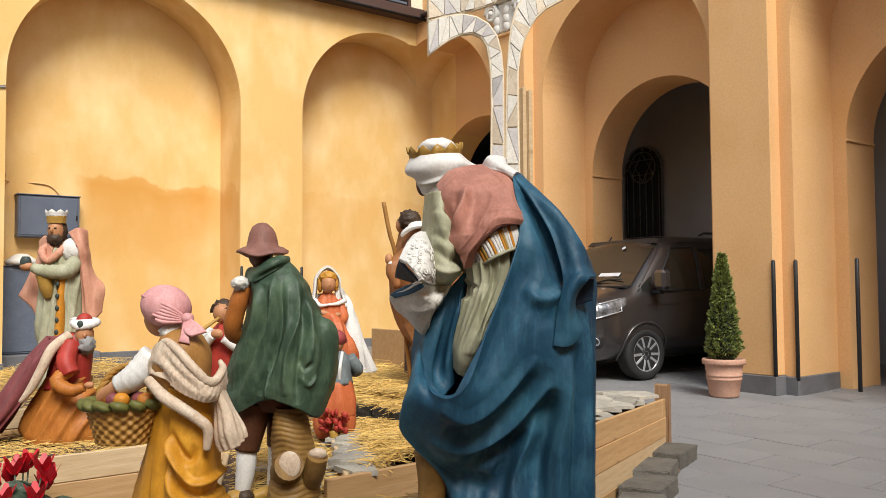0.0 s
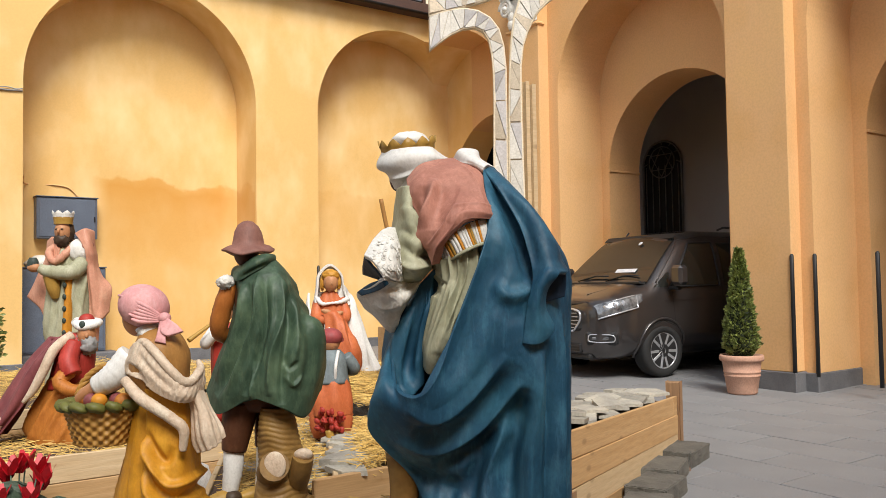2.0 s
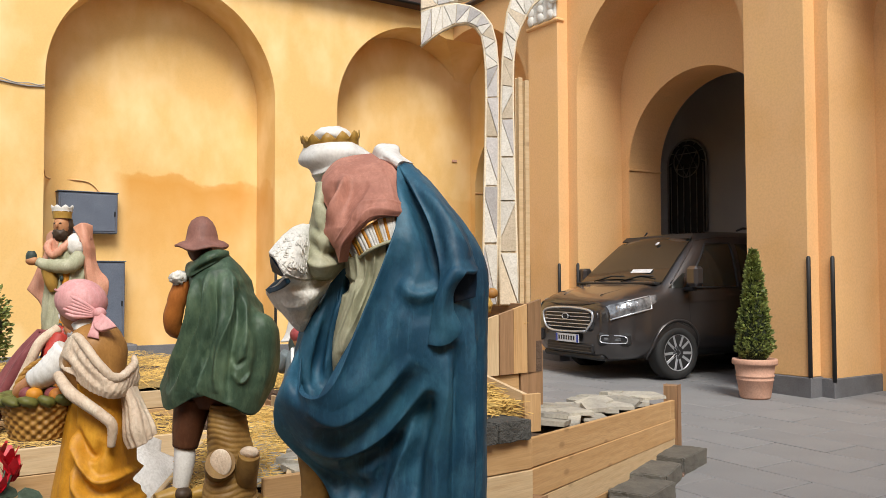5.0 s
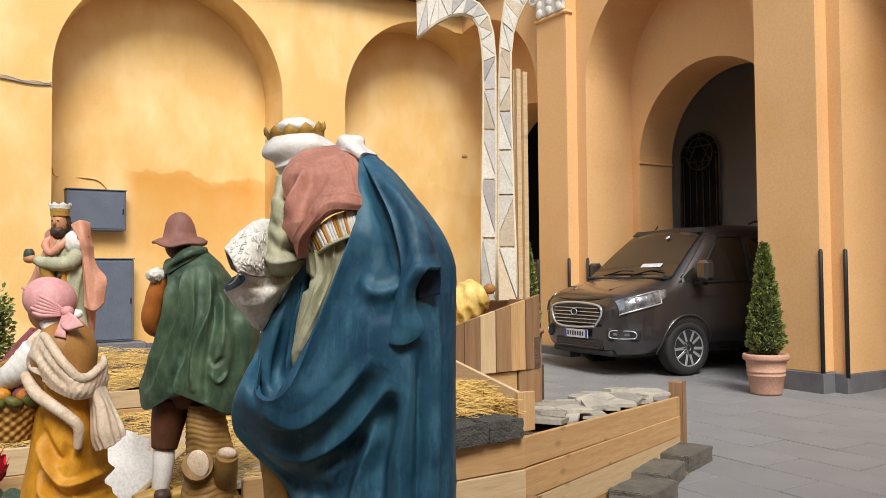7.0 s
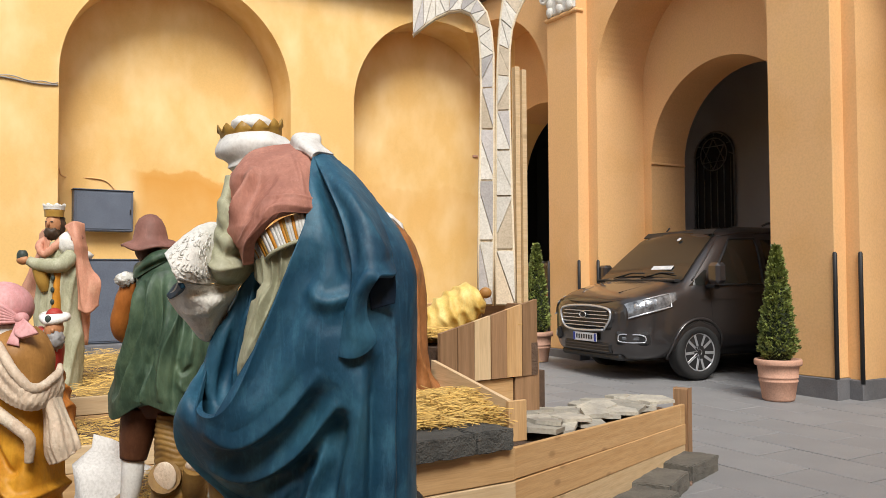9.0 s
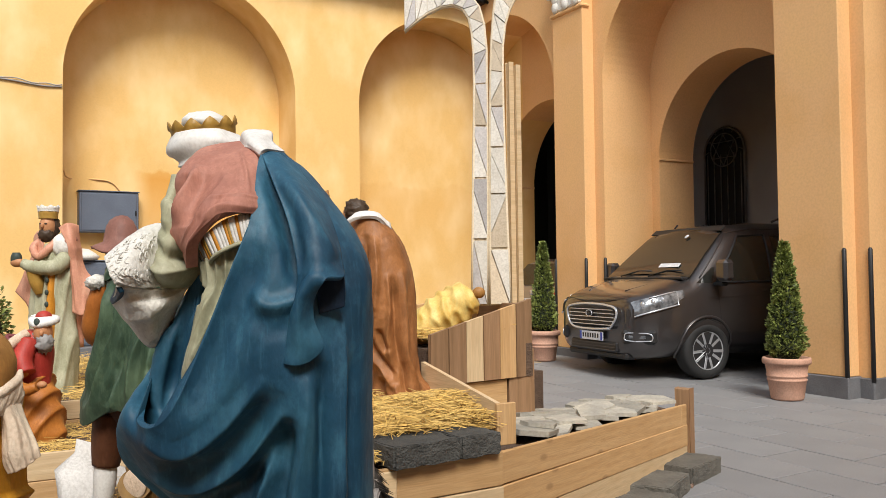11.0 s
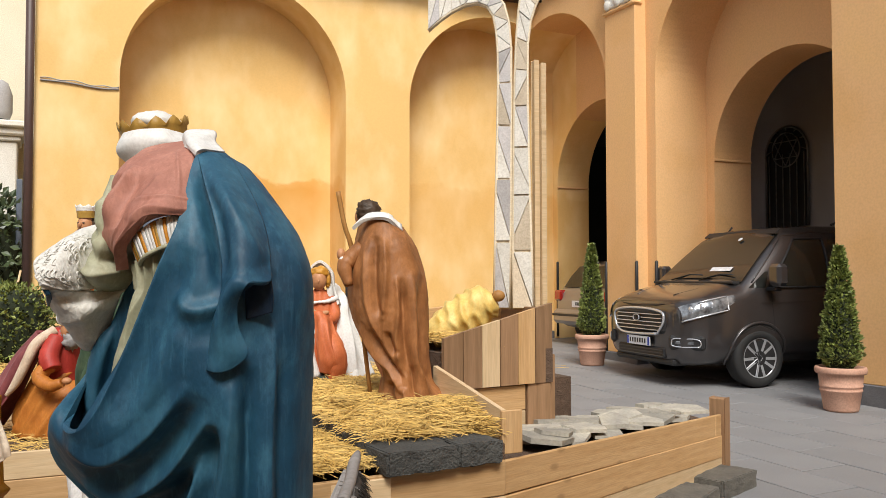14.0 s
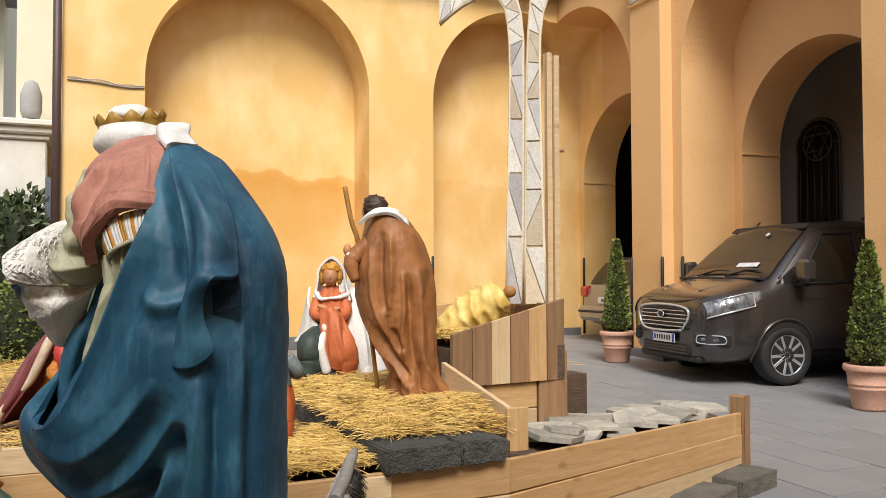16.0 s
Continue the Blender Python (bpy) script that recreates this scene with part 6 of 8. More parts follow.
    # lappet of the cloak down the back, its hem curled open in an S
    F.drape([
        [(0.048, -0.11, 1.598), (0.072, -0.08, 1.608), (0.100, -0.04, 1.597)], [(0.093, -0.17, 1.520), (0.128, -0.16, 1.528), (0.173, -0.1, 1.502)], [(0.129, -0.205, 1.441), (0.175, -0.205, 1.449), (0.224, -0.15, 1.414)],
        [(0.149, -0.22, 1.366), (0.199, -0.235, 1.376), (0.247, -0.19, 1.337)], [(0.159, -0.23, 1.314), (0.203, -0.25, 1.330), (0.253, -0.215, 1.312)], [(0.158, -0.235, 1.275), (0.187, -0.262, 1.307), (0.220, -0.255, 1.306)],
        [(0.147, -0.24, 1.234), (0.167, -0.262, 1.260), (0.192, -0.24, 1.270)], [(0.138, -0.24, 1.196), (0.161, -0.255, 1.205), (0.189, -0.225, 1.219)], [(0.132, -0.238, 1.159), (0.170, -0.25, 1.162), (0.211, -0.225, 1.166)],
        [(0.128, -0.235, 1.128), (0.155, -0.245, 1.125), (0.185, -0.235, 1.135)]], S_BLUE, n=110, k=40, thick=0.010, folds=[
            ([(0.082, 1.547), (0.145, 1.427), (0.171, 1.322)], 0.018, -0.012), ([(0.119, 1.531), (0.190, 1.426), (0.234, 1.349)], 0.02, 0.010)])
    # hollow of the curl: its shade painted as a darker blue patch
    F.drape([[(0.193, -0.19, 1.295), (0.222, -0.2, 1.310), (0.253, -0.2, 1.316)], [(0.193, -0.185, 1.262), (0.222, -0.19, 1.274), (0.254, -0.19, 1.280)], [(0.195, -0.19, 1.232), (0.226, -0.185, 1.241), (0.251, -0.185, 1.248)]], S_BLUED, n=20, k=16, thick=0.006)
    # cloak drawn up to the forearm, with the hollow of the pocket behind it
    F.drape([[(-0.219, 0.02, 1.198), (-0.170, -0.06, 1.224), (-0.130, -0.09, 1.287), (-0.092, -0.1, 1.328), (-0.076, -0.06, 1.326)], [(-0.234, -0.02, 1.120), (-0.185, -0.1, 1.144), (-0.150, -0.1, 1.187), (-0.111, -0.11, 1.225), (-0.091, -0.05, 1.247)],
             [(-0.239, -0.06, 1.045), (-0.195, -0.11, 1.057), (-0.166, -0.09, 1.078), (-0.134, -0.09, 1.109), (-0.115, -0.04, 1.128)], [(-0.225, -0.1, 0.980), (-0.186, -0.13, 0.976), (-0.154, -0.11, 0.988), (-0.128, -0.09, 1.016), (-0.112, -0.04, 1.042)]],
            S_BLUE, n=60, k=50, folds=[([(-0.093, 1.316), (-0.132, 1.213), (-0.164, 1.088), (-0.179, 1.001)], 0.020, -0.030), ([(-0.164, 1.206), (-0.197, 1.118), (-0.206, 1.016)], 0.022, 0.016), ([(-0.114, 1.250), (-0.138, 1.147), (-0.150, 1.030)], 0.016, 0.013)])
    # sage robe under the belt, pleated
    F.drape([[(-0.085, -0.09, 1.341), (-0.056, -0.17, 1.357), (0.002, -0.19, 1.389), (0.065, -0.15, 1.406)], [(-0.086, -0.1, 1.286), (-0.053, -0.175, 1.297), (-0.005, -0.185, 1.299), (0.047, -0.14, 1.299)], [(-0.107, -0.1, 1.214), (-0.080, -0.175, 1.213), (-0.041, -0.185, 1.204), (0.000, -0.14, 1.202)],
             [(-0.129, -0.09, 1.127), (-0.111, -0.165, 1.117), (-0.083, -0.18, 1.106), (-0.043, -0.13, 1.108)], [(-0.128, -0.08, 1.065), (-0.112, -0.14, 1.049), (-0.097, -0.14, 1.040), (-0.078, -0.1, 1.048)]], S_SAGE, n=80, k=110, thick=0.014,
            sag=lambda u, v: 0.0085 * (1.4 * (1 - np.abs(np.sin(v * 26 + 2 * u))) ** 1.2 - 0.4) * np.clip(1.15 - 1.5 * u, 0, 1) + 0.004 * np.sin(v * 9 + 5 * u),
            folds=[([(-0.064, 1.294), (-0.083, 1.285), (-0.090, 1.250)], 0.014, -0.021), ([(-0.016, 1.338), (-0.031, 1.249), (-0.064, 1.146)], 0.02, -0.018), ([(-0.046, 1.294), (-0.064, 1.205), (-0.094, 1.102)], 0.018, 0.013)])
    F.drape([[(-0.100, -0.02, 1.230), (-0.051, -0.06, 1.200), (0.012, -0.06, 1.231)], [(-0.123, -0.02, 1.071), (-0.091, -0.06, 1.043), (-0.036, -0.06, 1.074)]], S_SAGE, n=12, k=12)
    # striped belt
    belt = spline(np.array([[(-0.099, -0.09, 1.369), (-0.064, -0.18, 1.402), (-0.016, -0.2, 1.439), (0.029, -0.19, 1.455), (0.075, -0.13, 1.462)], [(-0.086, -0.1, 1.353), (-0.052, -0.19, 1.383), (-0.007, -0.205, 1.415), (0.035, -0.2, 1.427), (0.075, -0.14, 1.434)],
                            [(-0.077, -0.1, 1.328), (-0.040, -0.192, 1.359), (0.005, -0.208, 1.382), (0.041, -0.2, 1.394), (0.078, -0.14, 1.403)]]), 29, 1)
    for j in range(28):
        F.drape(belt[:, j:j + 2], (S_WHITE, S_WHITE, S_ORNG, S_WHITE)[j % 4] if j % 8 < 6 or j % 4 != 3 else S_GOLD, n=10, k=3, thick=0.016, grain=0.001)
    F.limb([tuple(p + Vector((0, -0.008, 0))) for p in map(Vector, belt[2][2:27:4])], [0.005] * 7, S_SAGE, n=30, seg=8)
    # rose jerkin with a doubled hem and a scroll band
    F.drape([[(-0.157, -0.02, 1.578), (-0.115, -0.02, 1.620), (-0.035, -0.01, 1.639), (0.022, -0.03, 1.630), (0.053, 0.02, 1.615)], [(-0.152, -0.09, 1.541), (-0.121, -0.11, 1.564), (-0.032, -0.11, 1.581), (0.025, -0.115, 1.575), (0.065, -0.05, 1.561)],
             [(-0.133, -0.13, 1.457), (-0.113, -0.165, 1.487), (-0.031, -0.165, 1.517), (0.029, -0.165, 1.517), (0.070, -0.1, 1.505)], [(-0.108, -0.165, 1.377), (-0.087, -0.2, 1.431), (-0.030, -0.212, 1.465), (0.026, -0.21, 1.476), (0.075, -0.13, 1.470)],
             [(-0.095, -0.175, 1.339), (-0.078, -0.21, 1.388), (-0.027, -0.218, 1.444), (0.023, -0.215, 1.456), (0.078, -0.13, 1.456)]], S_ROSE, n=90, k=110, thick=0.026, grain=0.003, folds=[
                 ([(-0.087, 1.568), (-0.099, 1.517), (-0.119, 1.446), (-0.105, 1.376)], 0.022, 0.021), ([(-0.116, 1.547), (-0.131, 1.487), (-0.128, 1.428)], 0.018, -0.024), ([(-0.069, 1.547), (-0.081, 1.484), (-0.090, 1.428)], 0.024, -0.015),
                 ([(-0.090, 1.371), (-0.063, 1.416), (-0.023, 1.462), (0.059, 1.470)], 0.006, 0.005), ([(-0.102, 1.389), (-0.072, 1.435), (-0.030, 1.483), (0.062, 1.488)], 0.005, 0.005),
                 ([(-0.009, 1.607), (0.015, 1.562), (0.035, 1.487)], 0.005, 0.005), ([(0.018, 1.604), (0.038, 1.554), (0.053, 1.493)], 0.005, 0.005),
                 ([(-0.015, 1.547), (-0.030, 1.502), (-0.057, 1.442)], 0.02, 0.008)])
    # bent head, kerchief, crown
    F.ball((-0.192, 0.16, 1.614), (0.022, 0.03, 0.04), S_SKIND)
    F.ball((-0.153, 0.1, 1.681), (0.048, 0.06, 0.030), S_WHITE)
    F.drape([[(-0.228, 0.08, 1.685), (-0.197, 0.03, 1.680), (-0.143, 0.01, 1.683), (-0.092, 0.03, 1.685), (-0.071, 0.1, 1.681)], [(-0.246, 0.09, 1.642), (-0.206, 0.02, 1.639), (-0.145, -0.005, 1.658), (-0.084, 0.01, 1.657), (-0.030, 0.08, 1.654)],
             [(-0.217, 0.1, 1.623), (-0.188, 0.04, 1.605), (-0.136, -4.44e-16, 1.629), (-0.078, 0.02, 1.639), (-0.014, 0.09, 1.649)], [(-0.195, 0.1, 1.576), (-0.176, 0.06, 1.564), (-0.128, 0.03, 1.594), (-0.073, 0.04, 1.612), (-0.014, 0.08, 1.620)]], S_WHITE, n=44, k=64, folds=[
                 ([(-0.208, 1.604), (-0.164, 1.607), (-0.104, 1.628)], 0.010, 0.012), ([(-0.178, 1.592), (-0.146, 1.604), (-0.089, 1.616)], 0.008, -0.011), ([(-0.164, 1.565), (-0.127, 1.596), (-0.060, 1.610)], 0.010, 0.012)])
    F.ball((-0.151, 0.1, 1.712), (0.060, 0.075, 0.034), S_WHITE, bump=0.12, freq=30)
    crown(F, (-0.156, 0.1, 1.681), 0.080, 0.046, 12, S_GOLD, (8, -6, 0))
    F.drape([[(-0.201, 0.11, 1.604), (-0.176, 0.05, 1.596), (-0.117, 0.02, 1.635), (-0.020, 0.05, 1.655)], [(-0.189, 0.09, 1.568), (-0.167, 0.03, 1.558), (-0.113, 3.33e-16, 1.603), (-0.019, 0.02, 1.629)]], S_WHITE, n=16, k=30, thick=0.010)
    # white collar curl over the shoulder
    F.drape([[(-0.028, -0.01, 1.644), (-0.012, -0.03, 1.667), (0.017, 0.02, 1.678)], [(-0.008, -0.05, 1.628), (0.011, -0.06, 1.648), (0.040, 0.01, 1.670)], [(0.017, -0.09, 1.619), (0.033, -0.085, 1.630), (0.049, -0.01, 1.644)], [(0.045, -0.115, 1.599), (0.058, -0.1, 1.610), (0.084, -0.04, 1.614)]], S_WHITE, n=30, k=24, thick=0.012,
            folds=[([(0.003, 1.628), (0.027, 1.607), (0.052, 1.592)], 0.008, -0.009)])
    # arm in a sage sleeve, hanging to the elbow
    F.drape([[(-0.190, 0.06, 1.568), (-0.169, -0.08, 1.559), (-0.144, -0.06, 1.551), (-0.127, 0.02, 1.548)], [(-0.202, 0.02, 1.475), (-0.170, -0.13, 1.476), (-0.145, -0.135, 1.455), (-0.125, -0.02, 1.455)], [(-0.209, -9.71e-17, 1.392), (-0.179, -0.155, 1.388), (-0.139, -0.175, 1.375), (-0.104, -0.05, 1.380)],
             [(-0.210, 1.39e-16, 1.334), (-0.182, -0.165, 1.328), (-0.136, -0.175, 1.318), (-0.098, -0.05, 1.342)], [(-0.193, -0.01, 1.308), (-0.188, -0.1, 1.294), (-0.141, -0.07, 1.295), (-0.116, -0.02, 1.314)]], S_SAGE, n=70, k=54, thick=0.012, folds=[
                 ([(-0.179, 1.443), (-0.149, 1.413), (-0.114, 1.405)], 0.012, -0.015), ([(-0.182, 1.398), (-0.152, 1.366), (-0.105, 1.361)], 0.014, -0.018), ([(-0.170, 1.502), (-0.149, 1.443), (-0.146, 1.354)], 0.018, 0.013), ([(-0.158, 1.517), (-0.134, 1.458), (-0.117, 1.383)], 0.012, -0.015), ([(-0.185, 1.346), (-0.155, 1.330), (-0.105, 1.339)], 0.012, 0.010)])
    # ermine cuff: a wide funnel open towards the hand, its lower side hanging
    cuff = [[(-0.200, -0.04, 1.445), (-0.189, -0.12, 1.395), (-0.184, -0.14, 1.343), (-0.177, -0.1, 1.301)], [(-0.227, -0.08, 1.440), (-0.205, -0.175, 1.397), (-0.195, -0.2, 1.339), (-0.189, -0.17, 1.295)],
            [(-0.257, -0.13, 1.411), (-0.227, -0.215, 1.374), (-0.209, -0.245, 1.327), (-0.198, -0.215, 1.295)], [(-0.283, -0.2, 1.363), (-0.261, -0.238, 1.346), (-0.245, -0.257, 1.324), (-0.232, -0.262, 1.306)]]
    F.drape(cuff, S_FUR, n=44, k=40, thick=0.010, grain=0.004)
    F.drape([[(-0.232, -0.258, 1.306), (-0.201, -0.2, 1.295), (-0.174, -0.12, 1.290), (-0.128, -0.07, 1.310)], [(-0.267, -0.18, 1.283), (-0.220, -0.2, 1.262), (-0.179, -0.17, 1.259), (-0.139, -0.1, 1.282)],
             [(-0.305, -0.11, 1.265), (-0.244, -0.15, 1.227), (-0.200, -0.14, 1.222), (-0.165, -0.08, 1.245)], [(-0.285, -0.09, 1.226), (-0.245, -0.11, 1.191), (-0.213, -0.1, 1.156), (-0.193, -0.05, 1.197)]], S_FUR, n=44, k=40, thick=0.010, grain=0.004,
            folds=[([(-0.229, 1.280), (-0.186, 1.273), (-0.135, 1.294)], 0.014, -0.014), ([(-0.252, 1.236), (-0.214, 1.236), (-0.164, 1.262)], 0.014, 0.010), ([(-0.194, 1.250), (-0.205, 1.206), (-0.208, 1.170)], 0.012, 0.008)])
    net = spline(spline(np.array(cuff), 40), 40, 1)
    rg = random.Random(5)
    for i in range(60):
        u, v = rg.randint(6, 36), rg.randint(5, 34)
        c, e1 = Vector(net[u][v]), (Vector(net[u][v + 2]) - Vector(net[u][v - 2])).normalized()
        e2 = (Vector(net[u + 2][v]) - Vector(net[u - 2][v])).normalized()
        dn = e1.cross(e2) * (0.007 if e1.cross(e2).y < 0 else -0.007)
        F.limb([c + dn + e1 * 0.009 * math.cos(q) + e2 * 0.009 * math.sin(q) for q in (0.0, 0.8, 1.57, 2.34, 3.14)], [0.0010, 0.0018, 0.0020, 0.0018, 0.0010], S_FUR, n=8, seg=5)
    # cuff opening: a dark blue sheet paints the shade inside
    F.drape([[(-0.283, -0.19, 1.362), (-0.233, -0.25, 1.306)], [(-0.289, -0.14, 1.338), (-0.242, -0.21, 1.307)], [(-0.290, -0.1, 1.317), (-0.242, -0.19, 1.300)]], S_BLUED, n=12, k=10, thick=0.006)
    F.drape([[(-0.304, -0.118, 1.268), (-0.265, -0.18, 1.292), (-0.230, -0.25, 1.302)], [(-0.289, -0.135, 1.259), (-0.252, -0.195, 1.270), (-0.224, -0.245, 1.286)]], S_BLUE, n=8, k=12, thick=0.010)
    # foot in a red-brown shoe
    F.limb([(-0.187, -0.02, 0.819), (-0.181, -0.02, 0.741), (-0.187, -0.02, 0.662), (-0.203, -0.03, 0.595)], [0.05, 0.045, 0.038, 0.03], S_BARK)
    F.ball((-0.210, -0.04, 0.583), (0.045, 0.06, 0.03), S_ROSE)
    F.done("king_statue", "bowing painted king statue in blue cloak and rose jerkin", (1.948, 1.798), -32.5)


bowing_king()


def shepherd():
    F = Figure()
    F.robe([(0.78, -0.13, 0.17, -0.06, 0.14), (0.835, -0.17, 0.20, -0.08, 0.16), (0.952, -0.15, 0.20, -0.08, 0.16), (1.07, -0.12, 0.13, -0.07, 0.14), (1.187, -0.11, 0.07, -0.06, 0.12), (1.305, -0.11, 0.05, -0.05, 0.11), (1.385, -0.09, 0.02, -0.02, 0.07)], S_BROWN, n=24, seg=36)
    F.drape([
        [(-0.128, 0.08, 1.335), (-0.082, -0.03, 1.319), (-0.021, -0.065, 1.351), (0.034, -0.05, 1.383), (0.050, 3.26e-16, 1.398), (0.037, 0.08, 1.396)],
        [(-0.114, 0.07, 1.258), (-0.054, -0.09, 1.241), (0.015, -0.125, 1.255), (0.075, -0.11, 1.286), (0.112, -0.03, 1.327), (0.096, 0.09, 1.328)],
        [(-0.137, 0.06, 1.120), (-0.070, -0.09, 1.100), (0.023, -0.14, 1.107), (0.104, -0.145, 1.129), (0.177, -0.06, 1.188), (0.163, 0.09, 1.181)],
        [(-0.191, 0.05, 0.975), (-0.099, -0.1, 0.965), (0.016, -0.15, 0.974), (0.126, -0.165, 0.997), (0.246, -0.06, 1.119), (0.241, 0.08, 1.102)],
        [(-0.224, 0.05, 0.885), (-0.126, -0.1, 0.857), (0.007, -0.15, 0.896), (0.130, -0.165, 0.882), (0.249, -0.05, 0.985), (0.251, 0.08, 0.973)],
        [(-0.231, 0.04, 0.858), (-0.148, -0.08, 0.782), (0.001, -0.14, 0.848), (0.121, -0.16, 0.815), (0.193, -0.08, 0.766), (0.234, 0.06, 0.857)]],
        S_GREEN, n=110, k=140, thick=0.014, grain=0.004, folds=[
            ([(-0.041, 1.298), (-0.047, 1.174), (-0.092, 1.040), (-0.168, 0.902)], 0.026, 0.021),
            ([(-0.011, 1.298), (-0.015, 1.151), (-0.074, 0.995), (-0.154, 0.850)], 0.022, -0.039),
            ([(0.020, 1.343), (0.016, 1.174), (-0.024, 1.035), (-0.096, 0.861)], 0.022, 0.023),
            ([(0.052, 1.331), (0.059, 1.151), (0.025, 1.005), (-0.024, 0.860)], 0.020, -0.042),
            ([(0.093, 1.320), (0.120, 1.173), (0.088, 1.016), (0.079, 0.860)], 0.022, 0.026),
            ([(0.124, 1.286), (0.145, 1.128), (0.129, 0.971), (0.124, 0.826)], 0.018, -0.033),
            ([(0.072, 1.354), (0.151, 1.207), (0.178, 1.083), (0.163, 0.975)], 0.018, 0.018),
            ([(0.138, 1.016), (0.154, 0.966), (0.178, 0.993)], 0.012, -0.018), ([(0.136, 0.940), (0.163, 0.899), (0.196, 0.939)], 0.010, 0.016),
            ([(0.196, 1.172), (0.223, 1.038), (0.196, 0.859)], 0.022, -0.021), ([(0.012, 0.994), (0.003, 0.905), (0.008, 0.842)], 0.016, 0.021)])
    F.drape([[(-0.117, 0.02, 1.334), (-0.072, -0.06, 1.310), (-0.016, -0.085, 1.337), (0.040, -0.07, 1.369), (0.055, 4.34e-16, 1.384)], [(-0.110, 0.02, 1.358), (-0.061, -0.07, 1.337), (-0.010, -0.095, 1.369), (0.042, -0.08, 1.396), (0.059, 5.55e-16, 1.403)], [(-0.098, 0.03, 1.367), (-0.053, -0.045, 1.370), (-0.010, -0.07, 1.397), (0.034, -0.06, 1.413), (0.055, 6.66e-16, 1.412)]],
            S_GREEN, n=24, k=50, thick=0.018, folds=[([(-0.063, 1.323), (-0.002, 1.354), (0.061, 1.385)], 0.010, -0.012)])
    F.ball((-0.055, 0.0, 1.425), (0.05, 0.055, 0.06), S_SKIND)
    hat = [(0.0, 1.556), (0.022, 1.553), (0.042, 1.538), (0.055, 1.512), (0.062, 1.480), (0.066, 1.460), (0.088, 1.444), (0.108, 1.432), (0.106, 1.424), (0.07, 1.430), (0.0, 1.44)]
    M = Matrix.Translation((-0.047, 0.0, 0.0))
    rings(F.bm, [[(-0.047 + max(r, 0.001) * math.cos(t) * 1.0, max(r, 0.001) * math.sin(t), z + (0.009 * math.sin(2 * t + 1) + 0.004 * math.sin(5 * t)) * (r > 0.08) + 0.003 * math.sin(3 * t + z * 60)) for t in [2 * math.pi * k / 32 for k in range(32)]] for r, z in hat], mi=F.slot(S_HAT))
    F.limb([(-0.115, 0.0, 1.31), (-0.148, 0.0, 1.22), (-0.178, 0.03, 1.11), (-0.15, 0.13, 1.06)], [0.034, 0.038, 0.037, 0.028], S_RUST, wrinkle=0.04, freq=5)
    F.ball((-0.132, -0.02, 1.305), (0.036, 0.045, 0.030), S_FUR, bump=0.4, freq=50)
    for dx, m in ((-0.075, 0), (0.04, 0.08)):
        F.limb([(dx, m, 0.82), (dx - 0.02, m, 0.72), (dx - 0.035, m, 0.62)], [0.075, 0.065, 0.05], S_BROWN)
        F.limb([(dx - 0.035, m, 0.625), (dx - 0.04, m, 0.54), (dx - 0.055, m, 0.44)], [0.042, 0.04, 0.03], S_WHITE, wrinkle=0.04, freq=8)
        F.limb([(dx - 0.03, m + 0.02, 0.432), (dx - 0.07, m - 0.02, 0.43), (dx - 0.13, m - 0.07, 0.425)], [0.034, 0.036, 0.022], S_GOLD)
        F.ball((dx - 0.04, m - 0.015, 0.435), (0.038, 0.04, 0.03), S_HAIR)
    # painted tree stump behind the legs
    F.robe([(0.40, -0.03, 0.21, -0.15, 0.08), (0.46, -0.02, 0.2, -0.145, 0.07), (0.55, 0.0, 0.19, -0.13, 0.06), (0.66, -0.005, 0.16, -0.12, 0.06), (0.74, 0.0, 0.15, -0.11, 0.06), (0.80, 0.01, 0.14, -0.1, 0.05)], S_BARK, n=110, seg=90,
           disp=lambda a, b, z, t, u: 0.002 * fold(z * 2 * math.pi / 0.022 + 7 * noise.noise(Vector((a * 9, b * 9, z * 6)))) + 0.016 * noise.noise(Vector((a * 9, b * 9, z * 7))))
    F.limb([(0.147, -0.04, 0.482), (0.185, -0.12, 0.556), (0.205, -0.155, 0.626)], [0.045, 0.043, 0.041], S_BARK, wrinkle=0.03)
    F.ball((0.206, -0.158, 0.633), (0.037, 0.022, 0.026), S_SHAWL, rot=(40, 0, 0))
    F.limb([(0.057, -0.06, 0.540), (0.082, -0.13, 0.576), (0.095, -0.168, 0.591)], [0.060, 0.058, 0.056], S_BARK, wrinkle=0.03)
    F.ball((0.097, -0.172, 0.594), (0.044, 0.012, 0.054), S_SHAWL)
    F.limb([(0.14, -0.03, 0.42), (0.22, -0.06, 0.43)], [0.05, 0.02], S_BARK)
    F.done("shepherd_statue", "painted shepherd statue in green cloak by stump", (1.891, 3.102), -38.0)


shepherd()


